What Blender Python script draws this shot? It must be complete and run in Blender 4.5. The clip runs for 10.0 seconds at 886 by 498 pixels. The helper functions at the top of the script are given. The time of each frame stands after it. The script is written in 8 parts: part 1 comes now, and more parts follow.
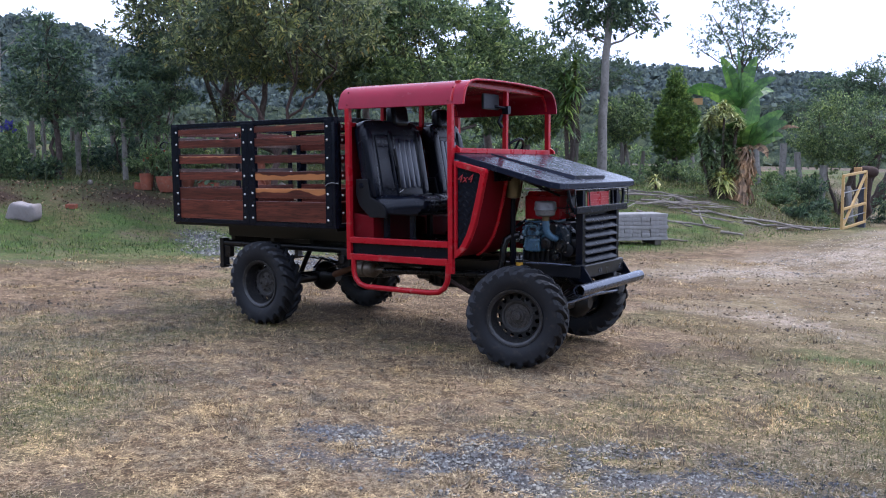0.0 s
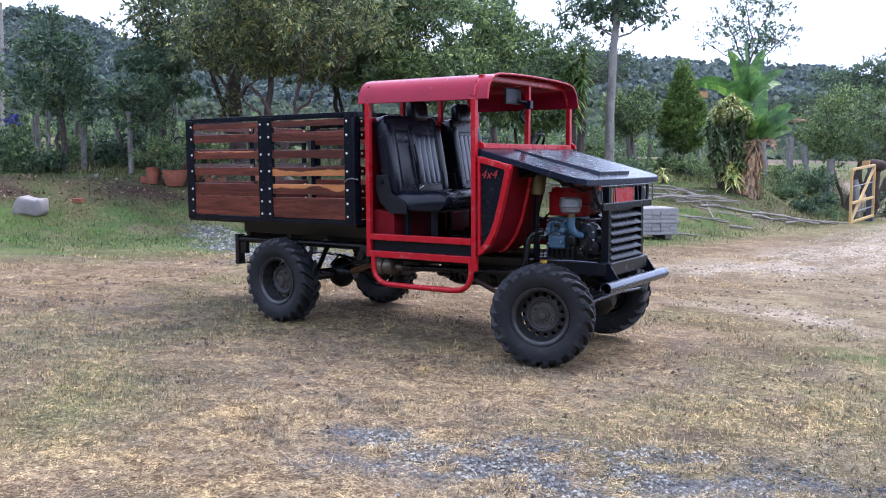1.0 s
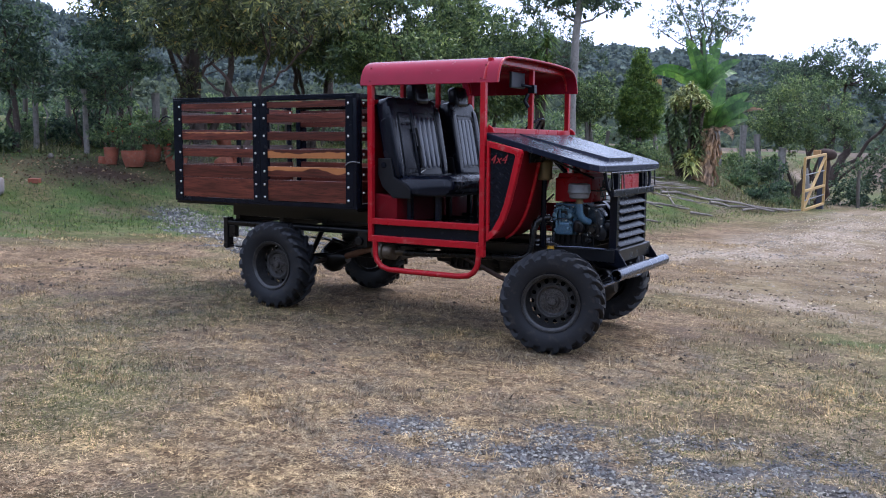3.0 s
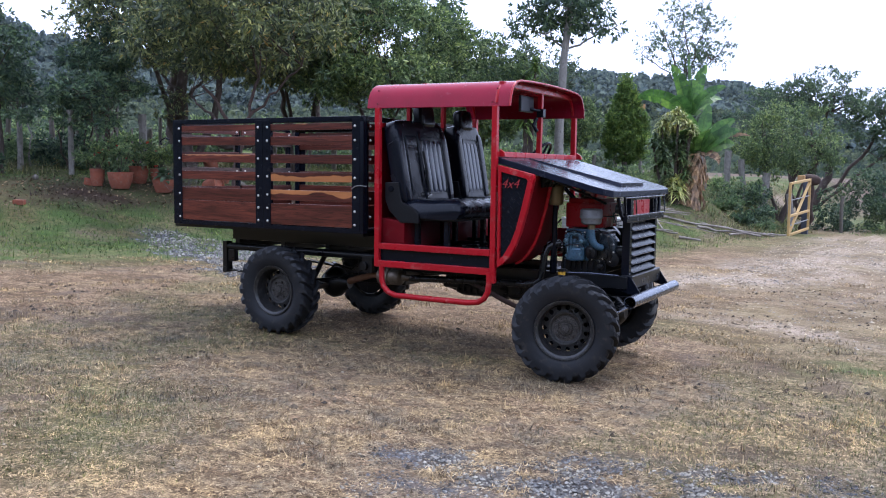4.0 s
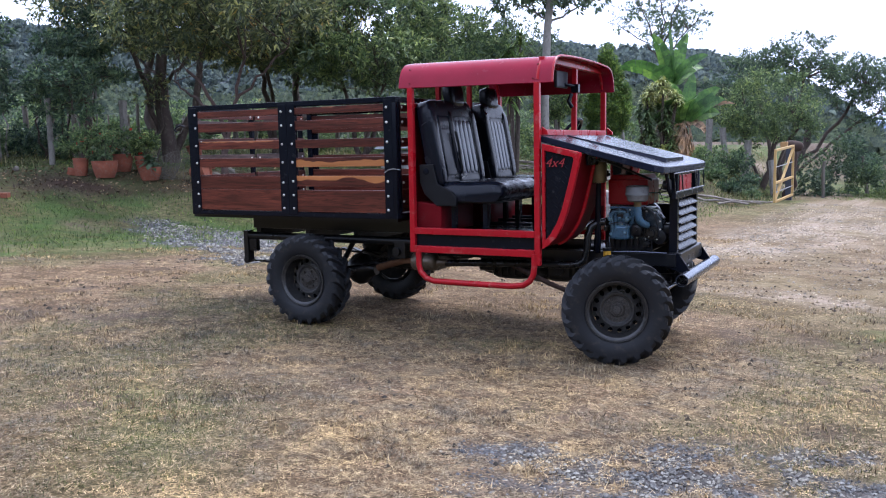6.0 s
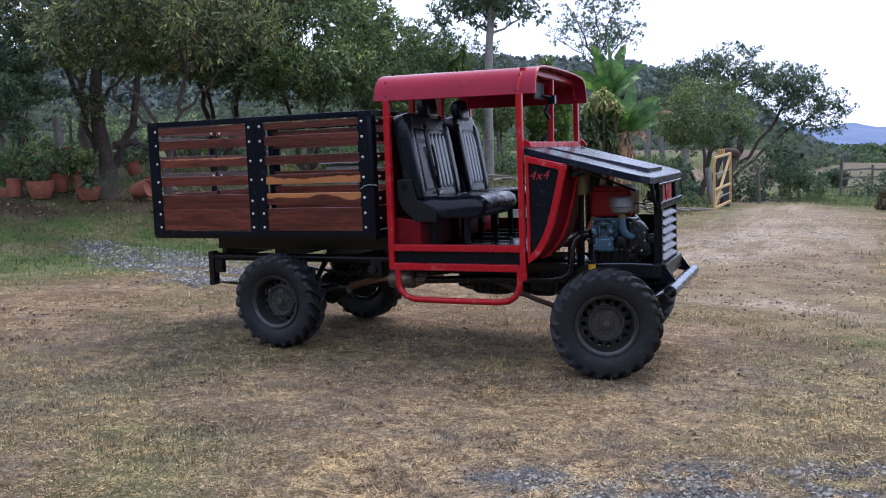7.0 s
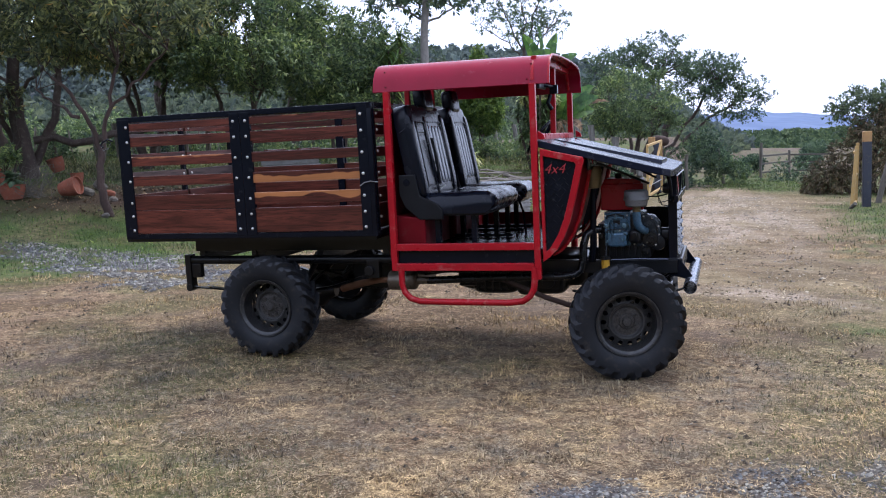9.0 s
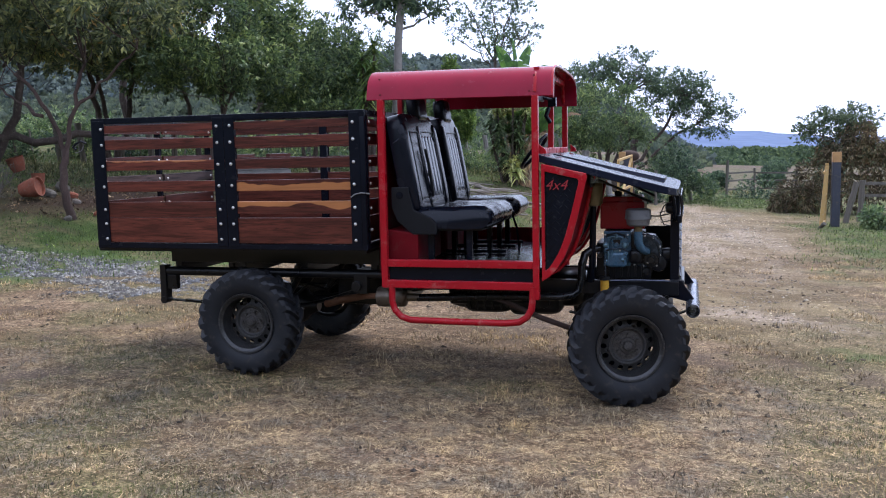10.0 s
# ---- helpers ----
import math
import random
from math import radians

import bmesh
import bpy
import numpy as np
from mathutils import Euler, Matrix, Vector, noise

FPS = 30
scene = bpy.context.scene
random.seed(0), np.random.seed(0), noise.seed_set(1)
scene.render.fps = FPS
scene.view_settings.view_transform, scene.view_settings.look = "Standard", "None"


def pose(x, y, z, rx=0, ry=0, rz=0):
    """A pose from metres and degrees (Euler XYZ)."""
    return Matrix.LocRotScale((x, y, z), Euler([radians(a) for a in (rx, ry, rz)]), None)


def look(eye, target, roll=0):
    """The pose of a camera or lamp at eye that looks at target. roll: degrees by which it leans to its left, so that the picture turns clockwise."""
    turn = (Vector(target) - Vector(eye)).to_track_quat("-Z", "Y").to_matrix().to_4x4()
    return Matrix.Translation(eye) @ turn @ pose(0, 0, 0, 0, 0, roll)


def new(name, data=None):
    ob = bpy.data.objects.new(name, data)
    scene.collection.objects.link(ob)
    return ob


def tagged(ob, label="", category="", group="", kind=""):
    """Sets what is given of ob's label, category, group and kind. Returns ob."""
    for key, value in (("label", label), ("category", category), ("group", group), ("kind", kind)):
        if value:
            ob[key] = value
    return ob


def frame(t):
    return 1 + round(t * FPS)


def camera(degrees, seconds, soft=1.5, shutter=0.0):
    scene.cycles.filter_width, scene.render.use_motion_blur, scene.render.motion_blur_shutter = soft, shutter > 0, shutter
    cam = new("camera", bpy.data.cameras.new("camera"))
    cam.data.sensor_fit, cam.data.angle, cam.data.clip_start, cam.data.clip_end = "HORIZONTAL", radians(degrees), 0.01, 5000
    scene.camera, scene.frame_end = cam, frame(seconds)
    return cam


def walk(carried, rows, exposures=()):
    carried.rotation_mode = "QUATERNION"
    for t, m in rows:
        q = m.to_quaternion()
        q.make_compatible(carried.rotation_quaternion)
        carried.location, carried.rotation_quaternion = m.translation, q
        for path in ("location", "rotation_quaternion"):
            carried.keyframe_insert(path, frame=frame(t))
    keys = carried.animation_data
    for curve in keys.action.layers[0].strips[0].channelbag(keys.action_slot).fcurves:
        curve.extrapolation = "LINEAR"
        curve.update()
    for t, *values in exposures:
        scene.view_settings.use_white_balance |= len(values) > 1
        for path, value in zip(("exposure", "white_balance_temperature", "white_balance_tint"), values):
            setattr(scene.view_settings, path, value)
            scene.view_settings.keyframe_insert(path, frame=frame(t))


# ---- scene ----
cam = camera(53.6, 10.0, soft=1.05)
PATH = [
    (0, (7.01, -7.607, 1.624), (5.874, -5.971, 1.44), -0.4),
    (0.5, (6.875, -7.658, 1.641), (5.743, -6.027, 1.406), -1.3),
    (1, (6.764, -7.614, 1.652), (5.628, -5.98, 1.452), -0.4),
    (1.5, (6.673, -7.589, 1.649), (5.577, -5.93, 1.43), 1.5),
    (2, (6.528, -7.66, 1.649), (5.514, -5.947, 1.452), 1.1),
    (2.5, (6.352, -7.807, 1.648), (5.345, -6.095, 1.413), 0.0),
    (2.7, (6.302, -7.839, 1.649), (5.28, -6.137, 1.407), 0.1),
    (3.8, (6.01, -7.817, 1.662), (4.98, -6.114, 1.474), 1.0),
    (4, (5.926, -7.842, 1.659), (4.934, -6.115, 1.475), 0.7),
    (4.5, (5.686, -7.963, 1.679), (4.737, -6.214, 1.473), -0.9),
    (5, (5.536, -7.995, 1.682), (4.606, -6.242, 1.437), -0.8),
    (5.5, (5.379, -7.95, 1.693), (4.387, -6.229, 1.463), -2.2),
    (6, (5.256, -7.929, 1.7), (4.325, -6.175, 1.463), -1.1),
    (6.2, (5.18, -7.904, 1.696), (4.292, -6.125, 1.475), -1.0),
    (7.3, (4.671, -7.904, 1.730), (3.878, -6.081, 1.518), -2.21),
    (7.5, (4.604, -7.878, 1.727), (3.792, -6.062, 1.522), -1.72),
    (8, (4.411, -7.757, 1.748), (3.596, -5.941, 1.554), -1.01),
    (8.5, (4.205, -7.724, 1.769), (3.471, -5.876, 1.555), -1.25),
    (9, (3.933, -7.801, 1.788), (3.311, -5.916, 1.544), -2.78),
    (9.5, (3.736, -7.746, 1.800), (3.169, -5.844, 1.548), -2.52),
    (10, (3.591, -7.559, 1.819), (3.052, -5.647, 1.592), -1.25),
]
SKY, SUN = 1.22, 1.9
EXPOSURES = [(0, 0.72, 6120, 12), (0.5, 0.74, 6120, 12), (1.0, 1.22, 6120, 12), (1.5, 1.02, 6120, 12), (2.0, 0.80, 6120, 12), (2.5, 0.64, 6120, 12), (4.0, 0.89, 6170, 12), (4.5, 0.89, 6190, 12), (5.0, 0.90, 6220, 12),
             (5.5, 0.88, 6250, 12), (6.0, 0.93, 6290, 12), (7.5, 0.50, 6420, 11), (8.5, 0.72, 6450, 11), (9.0, 0.69, 6450, 11), (9.5, 0.69, 6450, 11), (10.0, 0.69, 6450, 11)]
walk(cam, [(t, look(eye, target, roll)) for t, eye, target, roll in PATH], EXPOSURES)

# ---- world, sun and exposure ----
world = bpy.data.worlds.new("world")
scene.world = world
world.use_nodes = True
wn = world.node_tree.nodes
wl = world.node_tree.links
sky = wn.new("ShaderNodeTexSky")
sky.sky_type = "NISHITA"
sky.sun_disc = False
sky.sun_elevation = radians(61)
sky.sun_rotation = radians(20)
sky.dust_density = 4.0
cloud_mix = wn.new("ShaderNodeMix")
cloud_mix.data_type = "RGBA"
cloud_mix.inputs[0].default_value = 0.88
cloud_scale = wn.new("ShaderNodeVectorMath")
cloud_scale.operation = "SCALE"
cloud_scale.inputs[3].default_value = 0.10
sky_out = wn["Background"]
cloud_coord = wn.new("ShaderNodeTexCoord")
cloud_noise = wn.new("ShaderNodeTexNoise")
cloud_noise.inputs["Scale"].default_value = 2.2
cloud_noise.inputs["Detail"].default_value = 4
cloud_ramp = wn.new("ShaderNodeValToRGB")
cloud_ramp.color_ramp.elements[0].color = (0.79, 0.92, 1.30, 1)
cloud_ramp.color_ramp.elements[1].color = (0.91, 1.03, 1.40, 1)
cloud_ramp.color_ramp.elements[0].position, cloud_ramp.color_ramp.elements[1].position = 0.3, 0.62
wl.new(cloud_coord.outputs["Generated"], cloud_noise.inputs["Vector"])
wl.new(cloud_noise.outputs["Fac"], cloud_ramp.inputs["Fac"])
wl.new(sky.outputs[0], cloud_scale.inputs[0])
wl.new(cloud_scale.outputs[0], cloud_mix.inputs["A"])
wl.new(cloud_ramp.outputs[0], cloud_mix.inputs["B"])
wl.new(cloud_mix.outputs["Result"], sky_out.inputs["Color"])
sky_out.inputs["Strength"].default_value = SKY
sun_data = bpy.data.lights.new("sun", "SUN")
sun_data.energy, sun_data.angle, sun_data.color = SUN, radians(22), (1.0, 0.97, 0.97)
sun = new("sun", sun_data)
sun.matrix_world = look((0, 0, 30), (-2.6, -7.2, 16))


# ---- materials ----
def wire(mat, a, b):
    mat.node_tree.links.new(a, b)


def node(mat, kind, **inputs):
    n = mat.node_tree.nodes.new(kind)
    for key, value in inputs.items():
        n.inputs[key.replace("_", " ")].default_value = value
    return n


def rgba(c):
    return (c[0], c[1], c[2], 1.0)


def mixed(mat, fac, a, b, blend="MIX"):
    """A colour mix; fac, a, b are sockets or values."""
    n = mat.node_tree.nodes.new("ShaderNodeMix")
    n.data_type, n.blend_type = "RGBA", blend
    for slot, value in ((0, fac), ("A", a), ("B", b)):
        if hasattr(value, "links"):
            wire(mat, value, n.inputs[slot] if slot == 0 else n.inputs[6 if slot == "A" else 7])
        elif slot == 0:
            n.inputs[0].default_value = value
        else:
            n.inputs[6 if slot == "A" else 7].default_value = rgba(value)
    return n.outputs[2]


def ramp(mat, fac, lo, hi):
    n = mat.node_tree.nodes.new("ShaderNodeMapRange")
    n.inputs["From Min"].default_value, n.inputs["From Max"].default_value = lo, hi
    wire(mat, fac, n.inputs["Value"])
    return n.outputs[0]


def noise_of(mat, scale, detail=4.0, stretch=None, rough=0.55, coord="Object"):
    tc = node(mat, "ShaderNodeTexCoord")
    src = tc.outputs[coord]
    if stretch:
        mp = node(mat, "ShaderNodeMapping")
        mp.inputs["Scale"].default_value = stretch
        wire(mat, src, mp.inputs["Vector"])
        src = mp.outputs[0]
    n = node(mat, "ShaderNodeTexNoise", Scale=scale, Detail=detail, Roughness=rough)
    wire(mat, src, n.inputs["Vector"])
    return n.outputs["Fac"]


def bumped(mat, height, strength, distance):
    shader = mat.node_tree.nodes["Principled BSDF"]
    b = node(mat, "ShaderNodeBump", Strength=strength, Distance=distance)
    wire(mat, height, b.inputs["Height"])
    wire(mat, b.outputs[0], shader.inputs["Normal"])


def surface(name, c1, c2, rough=0.5, metal=0.0, scale=6.0, grain=90.0, bump=0.15, depth=0.002, dirt=None, dirt_amount=0.0, rough2=None, stretch=None, spec=0.5):
    """Paint, metal, stone: two colours in large blotches, fine grain, dirt patches and relief."""
    mat = bpy.data.materials.new(name)
    mat.use_nodes = True
    shader = mat.node_tree.nodes["Principled BSDF"]
    big = noise_of(mat, scale, 5, stretch)
    col = mixed(mat, ramp(mat, big, 0.35, 0.68), c1, c2)
    fine = noise_of(mat, grain, 3, stretch)
    col = mixed(mat, 0.35, col, mixed(mat, fine, [v * 0.55 for v in c1], [min(1, v * 1.35) for v in c2]))
    rough_socket = mixed(mat, ramp(mat, big, 0.3, 0.7), (rough,) * 3, ((rough2 or rough * 1.25),) * 3)
    if dirt:
        spots = ramp(mat, noise_of(mat, scale * 2.7, 8, None, 0.7), 0.62 - 0.3 * dirt_amount, 0.80 - 0.2 * dirt_amount)
        col = mixed(mat, spots, col, dirt)
        rough_socket = mixed(mat, spots, rough_socket, (0.9, 0.9, 0.9))
    wire(mat, col, shader.inputs["Base Color"])
    wire(mat, rough_socket, shader.inputs["Roughness"])
    shader.inputs["Metallic"].default_value = metal
    shader.inputs["Specular IOR Level"].default_value = spec
    if bump:
        bumped(mat, fine, bump, depth)
    return mat


def wood(name, c1, c2, rough, along, scale=7.0, sap=None):
    """Planed boards; along: the grain's direction axis; sap: colour of pale streaks."""
    mat = bpy.data.materials.new(name)
    mat.use_nodes = True
    shader = mat.node_tree.nodes["Principled BSDF"]
    stretch = [1.0, 1.0, 1.0]
    stretch[along] = 0.07
    rnd = node(mat, "ShaderNodeObjectInfo").outputs["Random"]
    tc = node(mat, "ShaderNodeTexCoord")
    add = node(mat, "ShaderNodeVectorMath")
    off = node(mat, "ShaderNodeCombineXYZ")
    mul = node(mat, "ShaderNodeMath")
    mul.operation = "MULTIPLY"
    mul.inputs[1].default_value = 37.0
    wire(mat, rnd, mul.inputs[0])
    for k in range(3):
        wire(mat, mul.outputs[0], off.inputs[k])
    wire(mat, tc.outputs["Object"], add.inputs[0])
    wire(mat, off.outputs[0], add.inputs[1])
    mp = node(mat, "ShaderNodeMapping")
    mp.inputs["Scale"].default_value = stretch
    wire(mat, add.outputs[0], mp.inputs["Vector"])
    n1 = node(mat, "ShaderNodeTexNoise", Scale=scale * 2.0, Detail=6.0, Roughness=0.65, Distortion=1.2)
    n2 = node(mat, "ShaderNodeTexNoise", Scale=scale * 8, Detail=6.0, Roughness=0.75, Distortion=0.5)
    wire(mat, mp.outputs[0], n1.inputs["Vector"])
    wire(mat, mp.outputs[0], n2.inputs["Vector"])
    col = mixed(mat, ramp(mat, n1.outputs["Fac"], 0.3, 0.7), c1, c2)
    col = mixed(mat, ramp(mat, n2.outputs["Fac"], 0.46, 0.60), col, [v * 0.24 for v in c1])
    tint = mixed(mat, rnd, (0.7, 0.66, 0.68), (1.3, 1.2, 1.15))
    col = mixed(mat, 1.0, col, tint, "MULTIPLY")
    if sap:
        sep = node(mat, "ShaderNodeSeparateXYZ")
        wire(mat, tc.outputs["Object"], sep.inputs[0])
        wave = node(mat, "ShaderNodeTexNoise", Scale=3.2, Detail=2.0)
        mp2 = node(mat, "ShaderNodeMapping")
        mp2.inputs["Scale"].default_value = (1.0, 0.2, 0.2)
        wire(mat, add.outputs[0], mp2.inputs["Vector"])
        wire(mat, mp2.outputs[0], wave.inputs["Vector"])
        m1 = node(mat, "ShaderNodeMath")
        m1.operation = "MULTIPLY_ADD"
        m1.inputs[1].default_value = 0.16
        m1.inputs[2].default_value = -0.08 + sap[3]
        wire(mat, wave.outputs["Fac"], m1.inputs[0])
        m2 = node(mat, "ShaderNodeMath")
        m2.operation = "ADD"
        wire(mat, sep.outputs[2], m2.inputs[0])
        wire(mat, m1.outputs[0], m2.inputs[1])
        lo, hi = (-0.003, 0.003) if sap[4] > 0 else (0.003, -0.003)
        edge = ramp(mat, m2.outputs[0], lo, hi)
        grainy = mixed(mat, ramp(mat, n1.outputs["Fac"], 0.3, 0.7), sap[:3], [v * 0.62 for v in sap[:3]])
        col = mixed(mat, edge, col, grainy)
    wire(mat, col, shader.inputs["Base Color"])
    shader.inputs["Roughness"].default_value = rough
    shader.inputs["Specular IOR Level"].default_value = 0.3
    bumped(mat, n2.outputs["Fac"], 0.3, 0.0015)
    return mat


def leaves(name, greens, dry=None, rough=0.42, through_light=0.42, tufts=0.0):
    """Foliage: each leaf takes its own green; light shines through a little."""
    mat = bpy.data.materials.new(name)
    mat.use_nodes = True
    nt = mat.node_tree
    shader = nt.nodes["Principled BSDF"]
    isl = node(mat, "ShaderNodeNewGeometry").outputs["Random Per Island"]
    cr = node(mat, "ShaderNodeValToRGB")
    els = cr.color_ramp.elements
    stops = list(greens) + ([dry] if dry else [])
    while len(els) < len(stops):
        els.new(0.5)
    for k, c in enumerate(stops):
        els[k].position = (k / (len(stops) - 1)) ** (0.75 if through_light > 0.41 else 1.0) if not dry else (0.97 * k / (len(stops) - 2) if k < len(stops) - 1 else 1.0)
        els[k].color = rgba(c)
    wire(mat, isl, cr.inputs["Fac"])
    patch = noise_of(mat, 0.55, 3)
    col = mixed(mat, 1.0, cr.outputs[0], mixed(mat, ramp(mat, patch, 0.35, 0.65), (0.7, 0.75, 0.8), (1.25, 1.2, 1.0)), "MULTIPLY")
    # Noise puts lit yellowish tips and darker sprays into the leaf colour.
    spray = noise_of(mat, 4.5, 3, None, 0.7)
    col = mixed(mat, 1.0, col, mixed(mat, ramp(mat, spray, 0.38, 0.62), (0.62, 0.66, 0.72), (1.32, 1.28, 1.12)), "MULTIPLY")
    if tufts:
        clump = noise_of(mat, tufts, 6, None, 0.8)
        col = mixed(mat, 1.0, col, mixed(mat, ramp(mat, clump, 0.40, 0.60), (0.44, 0.40, 0.36), (1.48, 1.46, 1.42)), "MULTIPLY")
    wire(mat, col, shader.inputs["Base Color"])
    shader.inputs["Roughness"].default_value = rough
    tr = node(mat, "ShaderNodeBsdfTranslucent")
    wire(mat, col, tr.inputs["Color"])
    ms = node(mat, "ShaderNodeMixShader")
    ms.inputs[0].default_value = through_light
    wire(mat, shader.outputs[0], ms.inputs[1])
    wire(mat, tr.outputs[0], ms.inputs[2])
    wire(mat, ms.outputs[0], nt.nodes["Material Output"].inputs["Surface"])
    return mat


RED = surface("red_paint", (0.270, 0.0085, 0.030), (0.205, 0.0065, 0.022), 0.2, 0, 3, 160, 0.03, 0.001, (0.21, 0.04, 0.05), 0.06, spec=0.17)
RED_TUBE = surface("red_tube_paint", (0.38, 0.009, 0.017), (0.29, 0.0065, 0.012), 0.25, 0, 4, 160, 0.06, 0.001, (0.36, 0.12, 0.10), 0.15, spec=0.2)
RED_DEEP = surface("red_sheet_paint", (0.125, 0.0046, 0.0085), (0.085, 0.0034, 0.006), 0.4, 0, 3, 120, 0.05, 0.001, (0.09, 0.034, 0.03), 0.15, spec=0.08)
BLACK = surface("black_paint", (0.0030, 0.0040, 0.0076), (0.0048, 0.0062, 0.0110), 0.22, 0, 5, 120, 0.08, 0.001, (0.012, 0.011, 0.011), 0.03, spec=0.15)
CHASSIS = surface("oily_black_steel", (0.0042, 0.0047, 0.0064), (0.0080, 0.0086, 0.0104), 0.27, 0, 6, 110, 0.3, 0.002, (0.030, 0.025, 0.020), 0.08, spec=0.3)
HOOD = surface("hood_black_enamel", (0.0060, 0.0080, 0.0165), (0.0090, 0.012, 0.024), 0.22, 0, 2.5, 180, 0.03, 0.001, (0.03, 0.031, 0.034), 0.06, spec=0.17)
LOUVRE = surface("grey_black_enamel", (0.004, 0.0046, 0.0064), (0.0070, 0.0080, 0.0105), 0.22, 0.0, 5, 120, 0.05, 0.001, (0.03, 0.029, 0.028), 0.05, spec=0.12)
RUBBER = surface("tyre_rubber", (0.0055, 0.0066, 0.0092), (0.0098, 0.0110, 0.0140), 0.52, 0, 7, 140, 0.4, 0.003, (0.046, 0.040, 0.033), 0.24, spec=0.3)
RIM = surface("dusty_black_rim", (0.011, 0.0115, 0.013), (0.030, 0.030, 0.031), 0.28, 0.2, 18, 120, 0.6, 0.003, (0.10, 0.090, 0.078), 0.34)
HUB = surface("muddy_hub", (0.050, 0.046, 0.042), (0.095, 0.083, 0.072), 0.5, 0.15, 34, 90, 0.9, 0.006, (0.006, 0.006, 0.007), 0.8)
STEEL = surface("worn_grey_steel", (0.075, 0.086, 0.115), (0.045, 0.052, 0.070), 0.2, 0.55, 8, 130, 0.1, 0.001, (0.09, 0.085, 0.08), 0.15)
DARK_STEEL = surface("sooty_steel", (0.014, 0.0145, 0.016), (0.009, 0.0095, 0.011), 0.24, 0.35, 8, 130, 0.1, 0.001, (0.05, 0.038, 0.028), 0.12)
MUFFLER = surface("heat_stained_steel", (0.16, 0.13, 0.10), (0.09, 0.07, 0.055), 0.4, 0.6, 8, 130, 0.1, 0.001, (0.05, 0.035, 0.025), 0.3)
BOLT = surface("zinc_bolt", (0.62, 0.60, 0.56), (0.5, 0.48, 0.45), 0.35, 0.6, 20, 200, 0.05, 0.001)
BRASS = surface("olive_brass", (0.20, 0.16, 0.085), (0.14, 0.115, 0.065), 0.4, 0.5, 10, 120, 0.1, 0.001)
BLUE = surface("engine_blue", (0.075, 0.165, 0.245), (0.035, 0.090, 0.150), 0.24, 0.2, 22, 120, 0.25, 0.003, (0.010, 0.011, 0.013), 0.42)
TANK = surface("tank_red", (0.32, 0.007, 0.014), (0.26, 0.006, 0.011), 0.25, 0, 4, 140, 0.03, 0.001, spec=0.25)
GREY_CAN = surface("grey_canister", (0.17, 0.175, 0.18), (0.13, 0.132, 0.135), 0.45, 0.3, 9, 120, 0.1, 0.001, (0.06, 0.055, 0.05), 0.2)
YELLOW = surface("yellow_plastic", (0.55, 0.30, 0.02), (0.45, 0.24, 0.02), 0.4, 0, 9, 120, 0.05, 0.001)
LEATHER = surface("black_leather", (0.0036, 0.0048, 0.0090), (0.0060, 0.0076, 0.0130), 0.2, 0, 7, 220, 0.10, 0.001, None, 0, 0.3, spec=0.2)
LEATHER_GREY = surface("ribbed_grey_leather", (0.024, 0.031, 0.050), (0.016, 0.021, 0.036), 0.2, 0, 7, 240, 0.06, 0.001, spec=0.4)
PLASTIC = surface("dark_grey_plastic", (0.0045, 0.005, 0.0066), (0.0075, 0.0082, 0.010), 0.38, 0, 9, 260, 0.2, 0.001, spec=0.2)
WHITE_TAG = surface("white_tag", (0.75, 0.74, 0.7), (0.68, 0.67, 0.63), 0.6)
LETTER = surface("red_letters", (0.36, 0.018, 0.024), (0.28, 0.012, 0.018), 0.4, 0, 9, 100, 0)
WOOD = wood("varnished_red_brown_boards", (0.150, 0.042, 0.0275), (0.042, 0.0122, 0.0092), 0.3, 0)
WOOD_Y = wood("varnished_cross_boards", (0.150, 0.042, 0.0275), (0.042, 0.0122, 0.0092), 0.3, 1)
WOOD_SAP_LOW = wood("board_with_pale_lower_edge", (0.150, 0.042, 0.0275), (0.042, 0.0122, 0.0092), 0.3, 0, 7.0, (0.42, 0.165, 0.06, -0.012, -1))
WOOD_SAP_HIGH = wood("board_with_pale_upper_edge", (0.150, 0.042, 0.0275), (0.042, 0.0122, 0.0092), 0.3, 0, 7.0, (0.42, 0.165, 0.06, -0.012, 1))
WOOD_SAP_THIN = wood("board_with_thin_pale_edge", (0.150, 0.042, 0.0275), (0.042, 0.0122, 0.0092), 0.3, 0, 7.0, (0.36, 0.14, 0.06, -0.034, 1))
WOOD_GREY = wood("weathered_boards", (0.11, 0.075, 0.066), (0.075, 0.05, 0.045), 0.5, 1)
POST_WOOD = surface("weathered_post_wood", (0.13, 0.115, 0.095), (0.08, 0.07, 0.058), 0.9, 0, 5, 40, 0.5, 0.01, (0.05, 0.055, 0.035), 0.3, None, (1, 1, 0.12))
BARK = surface("brown_bark", (0.085, 0.060, 0.049), (0.036, 0.027, 0.023), 0.9, 0, 4, 30, 0.7, 0.02, (0.12, 0.11, 0.085), 0.3, None, (1, 1, 0.25))
BARK_RED = surface("reddish_brown_bark", (0.062, 0.036, 0.028), (0.028, 0.018, 0.015), 0.9, 0, 4, 30, 0.7, 0.02, (0.085, 0.065, 0.05), 0.25, None, (1, 1, 0.25))
BARK_PALE = surface("pale_smooth_bark", (0.27, 0.25, 0.225), (0.15, 0.138, 0.125), 0.85, 0, 3, 22, 0.6, 0.02, (0.07, 0.065, 0.055), 0.42, None, (1, 1, 0.6))
